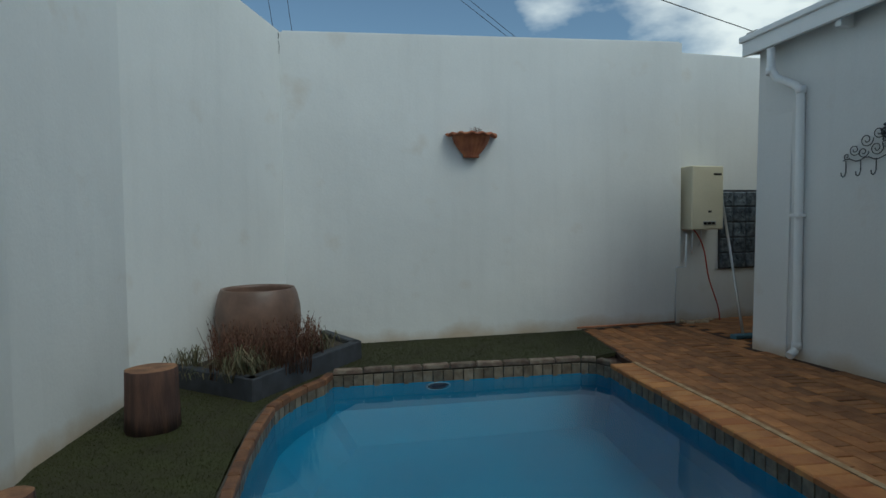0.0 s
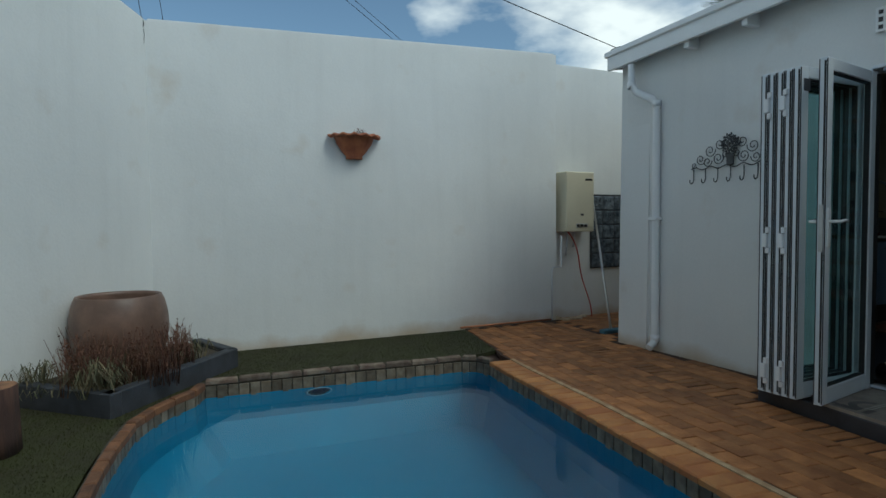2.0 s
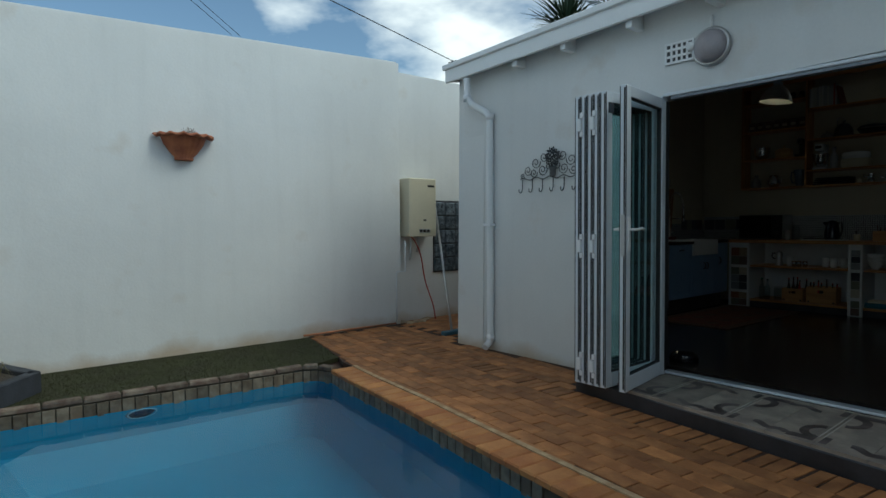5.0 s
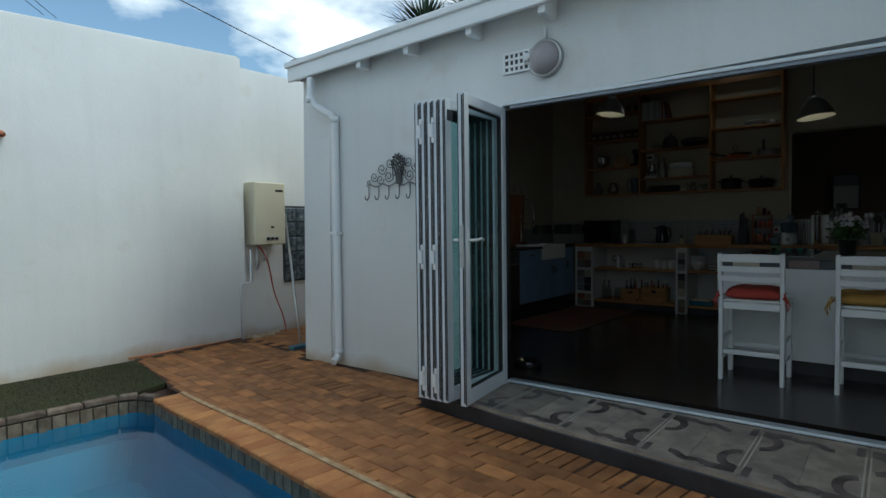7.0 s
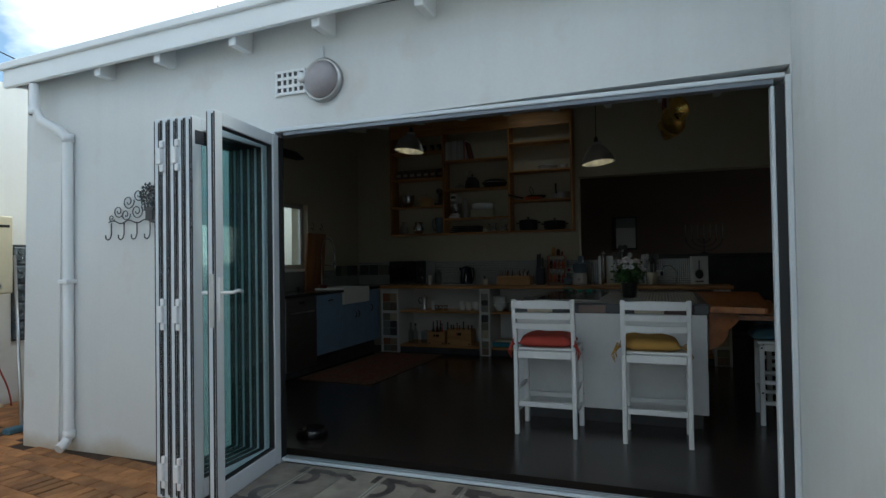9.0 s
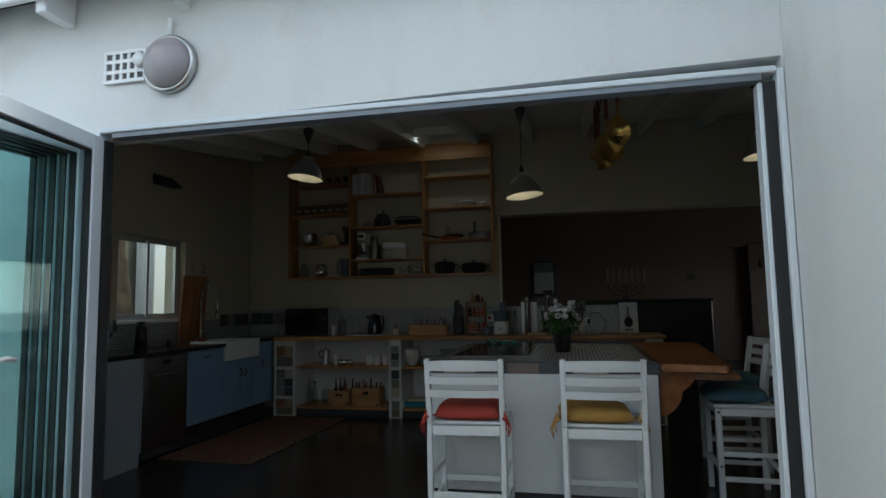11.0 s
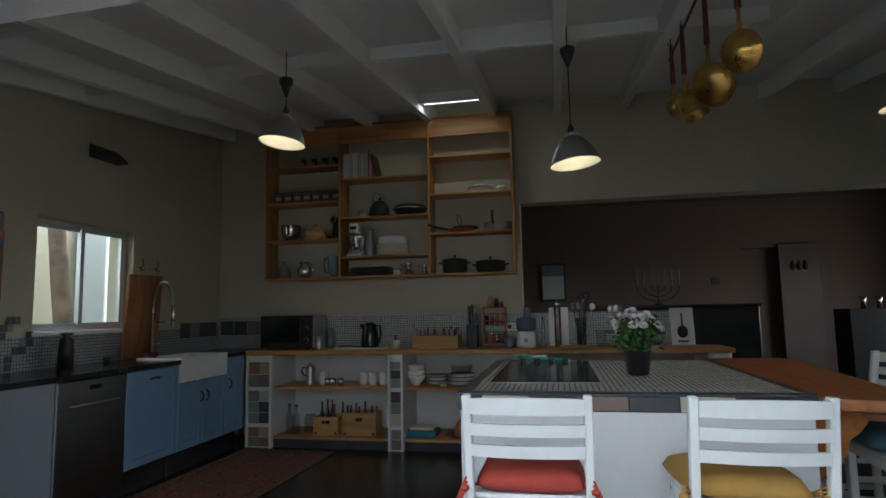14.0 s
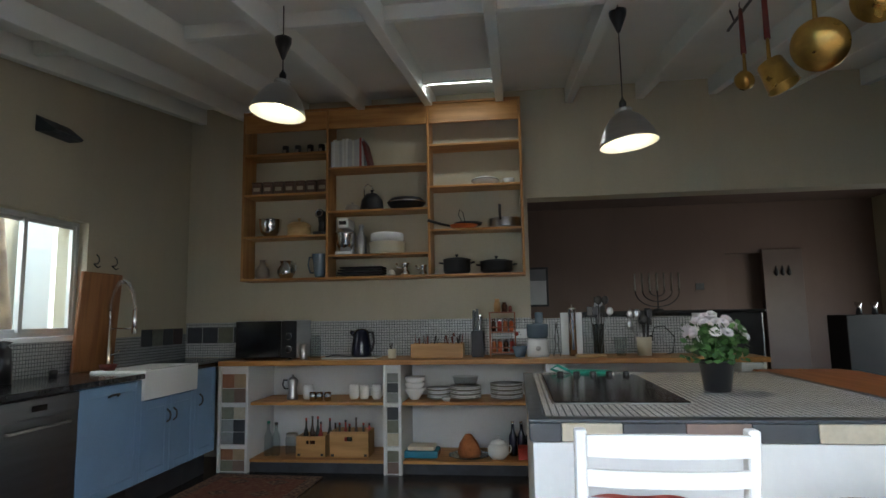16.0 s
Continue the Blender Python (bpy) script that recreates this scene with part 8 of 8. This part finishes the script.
def place(name, mesh, parent, x, y, z, turn=0.0, tilt=(0, 0)):
    ob = new(name, mesh)
    ob.parent = parent
    ob.matrix_basis = pose(x, y, z, tilt[0], tilt[1], turn)
    return ob


bm = B()
prism(bm, [(at_side(0.9 + k * 0.169) + 0.207, 0.9 + k * 0.169) for k in range(21)] + [(at_side(0.9 + k * 0.169) + 0.245, 0.9 + k * 0.169) for k in range(20, -1, -1)], -0.05, 0.0)
part("mortar_strip", bm, paint("tan_mortar", (0.5, 0.37, 0.22), 0.9, vary=0.2, scale=12, bump=0.3, other=(0.36, 0.23, 0.12)), rim, "pale sandy mortar line behind the coping")

r = random.Random(12)
long_m = [piece_mesh("paver", 0.1045, 0.2155, 0.03, 0.003, PAVER, k) for k in range(5)]
head_m = [piece_mesh("paver_on_edge", 0.216, 0.073, 0.03, 0.003, PAVER, 10 + k) for k in range(4)]
count, spare = 0, []


def paver(mesh, x, y, turn):
    global count
    t = (r.uniform(-0.35, 0.35), r.uniform(-0.35, 0.35))
    z = -0.004 + r.uniform(-0.002, 0.002)
    if count < 300 and y > -0.2 and x < 4.3:
        place("brick", mesh, paving, x, y, z, turn, t)
        count += 1
    else:
        spare.append((mesh, pose(x, y, z, t[0], t[1], turn)))


def field_edge(y):
    """Where the brick field begins at y: behind the coping, or beside the turf."""
    return at_side(max(0.9, min(4.28, y))) + 0.25 if y < 4.45 else 2.69 + 0.225 * (y - 4.7)


SKEW = 0.13                                   # the field runs with the pool's long side


def header_x(y):
    """x of the course of bricks on edge."""
    return 3.3 + SKEW * (y - 2.44)


LEAN = -math.degrees(math.atan(SKEW))
for row in range(17):
    for k in range(36):
        y = 5.82 - k * 0.2195 - (0.11 if row % 2 else 0)
        if y < -1.3 or y > 5.72:
            continue
        if row < 9:
            right = header_x(y) - 0.113 - row * 0.1085
            left = max(right - 0.1045, field_edge(y))
            if right - left > 0.02:
                scale = (right - left) / 0.1045
                mesh = r.choice(long_m)
                if scale < 0.98:
                    small = mesh.copy()
                    small.transform(Matrix.Diagonal((scale, 1, 1, 1)))
                    mesh = small
                paver(mesh, (left + right) / 2, y, LEAN)
        else:
            x = header_x(y) + 0.167 + (row - 9) * 0.1085
            if y > 2.62 and x < (3.92 if y < 4.6 else 4.1):
                paver(r.choice(long_m), x, y, LEAN)
y = 5.75
while y > -1.3:
    paver(r.choice(head_m), header_x(y), y, LEAN + r.uniform(-2, 2))
    y -= 0.083 + r.choice((0, 0, 0.013))
for i in range(13):
    for j in range(9):
        x, y = 4.26 + j * 0.2195 + (0.11 if i % 2 else 0), 4.6 + i * 0.1085
        spare.append((r.choice(long_m), pose(x, y + 0.0, -0.004, 0, 0, 90)))
joined = B()
for mesh, m in spare:
    k = len(joined.verts)
    joined.from_mesh(mesh)
    joined.verts.ensure_lookup_table()
    bmesh.ops.transform(joined, matrix=m, verts=joined.verts[k:])
solid("bricks", joined, PAVER_FAR, "more clay pavers farther off in the paving", kind="stuff")

# broad orange coping on the long side
for k, (p, turn, ln) in enumerate(ribbon(POOL, 0, LONG, 0.118)):
    m = piece_mesh("coping", ln - 0.005, 0.205, 0.035, 0.008, COPING, 40 + k)
    n = Vector((math.cos(radians(turn)), math.sin(radians(turn))))
    q = p + Vector((n.y, -n.x)) * 0.096
    place("coping_brick", m, rim, q.x, q.y, 0.0, turn)
# corner and weathered edging on the far and left sides
for k, (p, turn, ln) in enumerate(ribbon(POOL, LONG, FAR, 0.23) + ribbon(POOL, FAR, 18, 0.16)):
    far = p.x > 0.03
    m = piece_mesh("edging", ln - 0.012, 0.07 if far else 0.062, 0.036 if far else 0.05, 0.009, OLD_BRICK if far else LEFT_COPING, 80 + k)
    n = Vector((math.cos(radians(turn)), math.sin(radians(turn))))
    q = p + Vector((n.y, -n.x)) * (0.034 if far else 0.026)
    place("edging_brick", m, rim, q.x, q.y, (0.018 if far else 0.0) + r.uniform(-0.004, 0.004), turn + r.uniform(-1.5, 1.5), (0, r.uniform(-1, 1)))
# tile band above the water
tile_meshes = {}
for k, (p, turn, ln) in enumerate(ribbon(POOL + POOL[:1], 0, 18, 0.085)):
    if p.y < 1.6:
        continue
    n = Vector((math.cos(radians(turn)), math.sin(radians(turn))))
    q = p + Vector((n.y, -n.x)) * 0.006
    key = (round(ln, 3), k % 3)
    if key not in tile_meshes:
        tile_meshes[key] = piece_mesh("tile", ln - 0.009, 0.012, 0.11, 0.002, POOL_TILE, 200 + k % 3)
    place("tile", tile_meshes[key], pool, q.x, q.y, -0.036, turn)

# patterned cement tiles on the step
T_BASE = paint("cement_tile_ground", (0.35, 0.29, 0.23), 0.55, vary=0.12, scale=7, bump=0.08, other=(0.24, 0.2, 0.165), rnd=0.12)
T_DARK = paint("cement_tile_pattern", (0.06, 0.045, 0.04), 0.5, vary=0.15, scale=9, bump=0.06, other=(0.14, 0.11, 0.1))
TX1, PITCH, T0 = 3.985, 0.2465, 2.077
T_PALE = paint("cement_tile_stripe", (0.46, 0.41, 0.34), 0.5, vary=0.08, scale=9, bump=0.05)


def band(b, pts, w, z):
    """A flat ribbon along points given as (along the step, across it)."""
    pts = [Vector((q, -p)) for p, q in pts]
    left, right = [], []
    for k, p in enumerate(pts):
        d = (pts[min(k + 1, len(pts) - 1)] - pts[max(k - 1, 0)]).normalized()
        n = Vector((-d.y, d.x)) * w / 2
        left.append(b.verts.new((*(p + n), z))), right.append(b.verts.new((*(p - n), z)))
    for k in range(len(pts) - 1):
        b.faces.new((left[k], right[k], right[k + 1], left[k + 1]))


def motif():
    """Dark scrolls about a joint, the same when turned half round; across the step they run from -0.5 to 0.5 of its width."""
    b = B()
    for s in (-1, 1):
        z = 0.0006 * (s + 1)
        band(b, [(s * 0.015, s * 0.235), (s * 0.15, s * 0.235)], 0.055, z)
        band(b, [(s * (0.15 + 0.0125 * k), s * (0.235 - 0.05 * k / 16 - 0.014 * math.sin(k * 0.55))) for k in range(17)], 0.042, z + 0.0003)
        band(b, [(s * (0.03 + 0.075 * math.sin(t)), s * (0.12 + 0.085 * math.cos(t))) for t in [k * math.pi / 10 for k in range(11)]], 0.046, z + 0.0004)
        band(b, [(s * 0.033, s * 0.262), (s * 0.033, s * 0.19)], 0.036, z + 0.0005)
        band(b, [(-s * 0.033, s * 0.275), (-s * 0.033, s * 0.18)], 0.036, z + 0.0005)
    return mesh_of(b, T_DARK, "tile_pattern")


def stripes():
    b = B()
    for s in (-1, 1):
        band(b, [(s * 0.011, -0.19), (s * 0.011, 0.19)], 0.008, 0.0)
    return mesh_of(b, T_PALE, "tile_stripe")


pattern, stripe = motif(), stripes()
yy, k = T0 - PITCH / 2, 0
while yy > OY0:
    x0, x1 = STEP_X(yy - PITCH / 2) + 0.006, STEP_X(yy + PITCH / 2) + 0.006
    b = B()
    prism(b, [(x0, yy - PITCH / 2 + 0.001), (TX1, yy - PITCH / 2 + 0.001), (TX1, yy + PITCH / 2 - 0.001), (x1, yy + PITCH / 2 - 0.001)], 0.0885, 0.108)
    bmesh.ops.transform(b, matrix=Matrix.Translation((-(x0 + TX1) / 2, -yy, -0.108)), verts=b.verts)
    place("cement_tile", mesh_of(b, T_BASE, "cement_tile"), threshold, (x0 + TX1) / 2, yy, 0.108)
    if k % 2 == 0:
        joint, wide = yy - PITCH / 2, TX1 - STEP_X(yy - PITCH / 2)
        for nm, me, z in (("tile_pattern", pattern, 0.1095), ("tile_stripe", stripe, 0.1088)):
            ob = place(nm, me, threshold, TX1 - wide / 2, joint, z)
            ob.scale = (wide / 0.62, 1, 1)
    yy -= PITCH
    k += 1
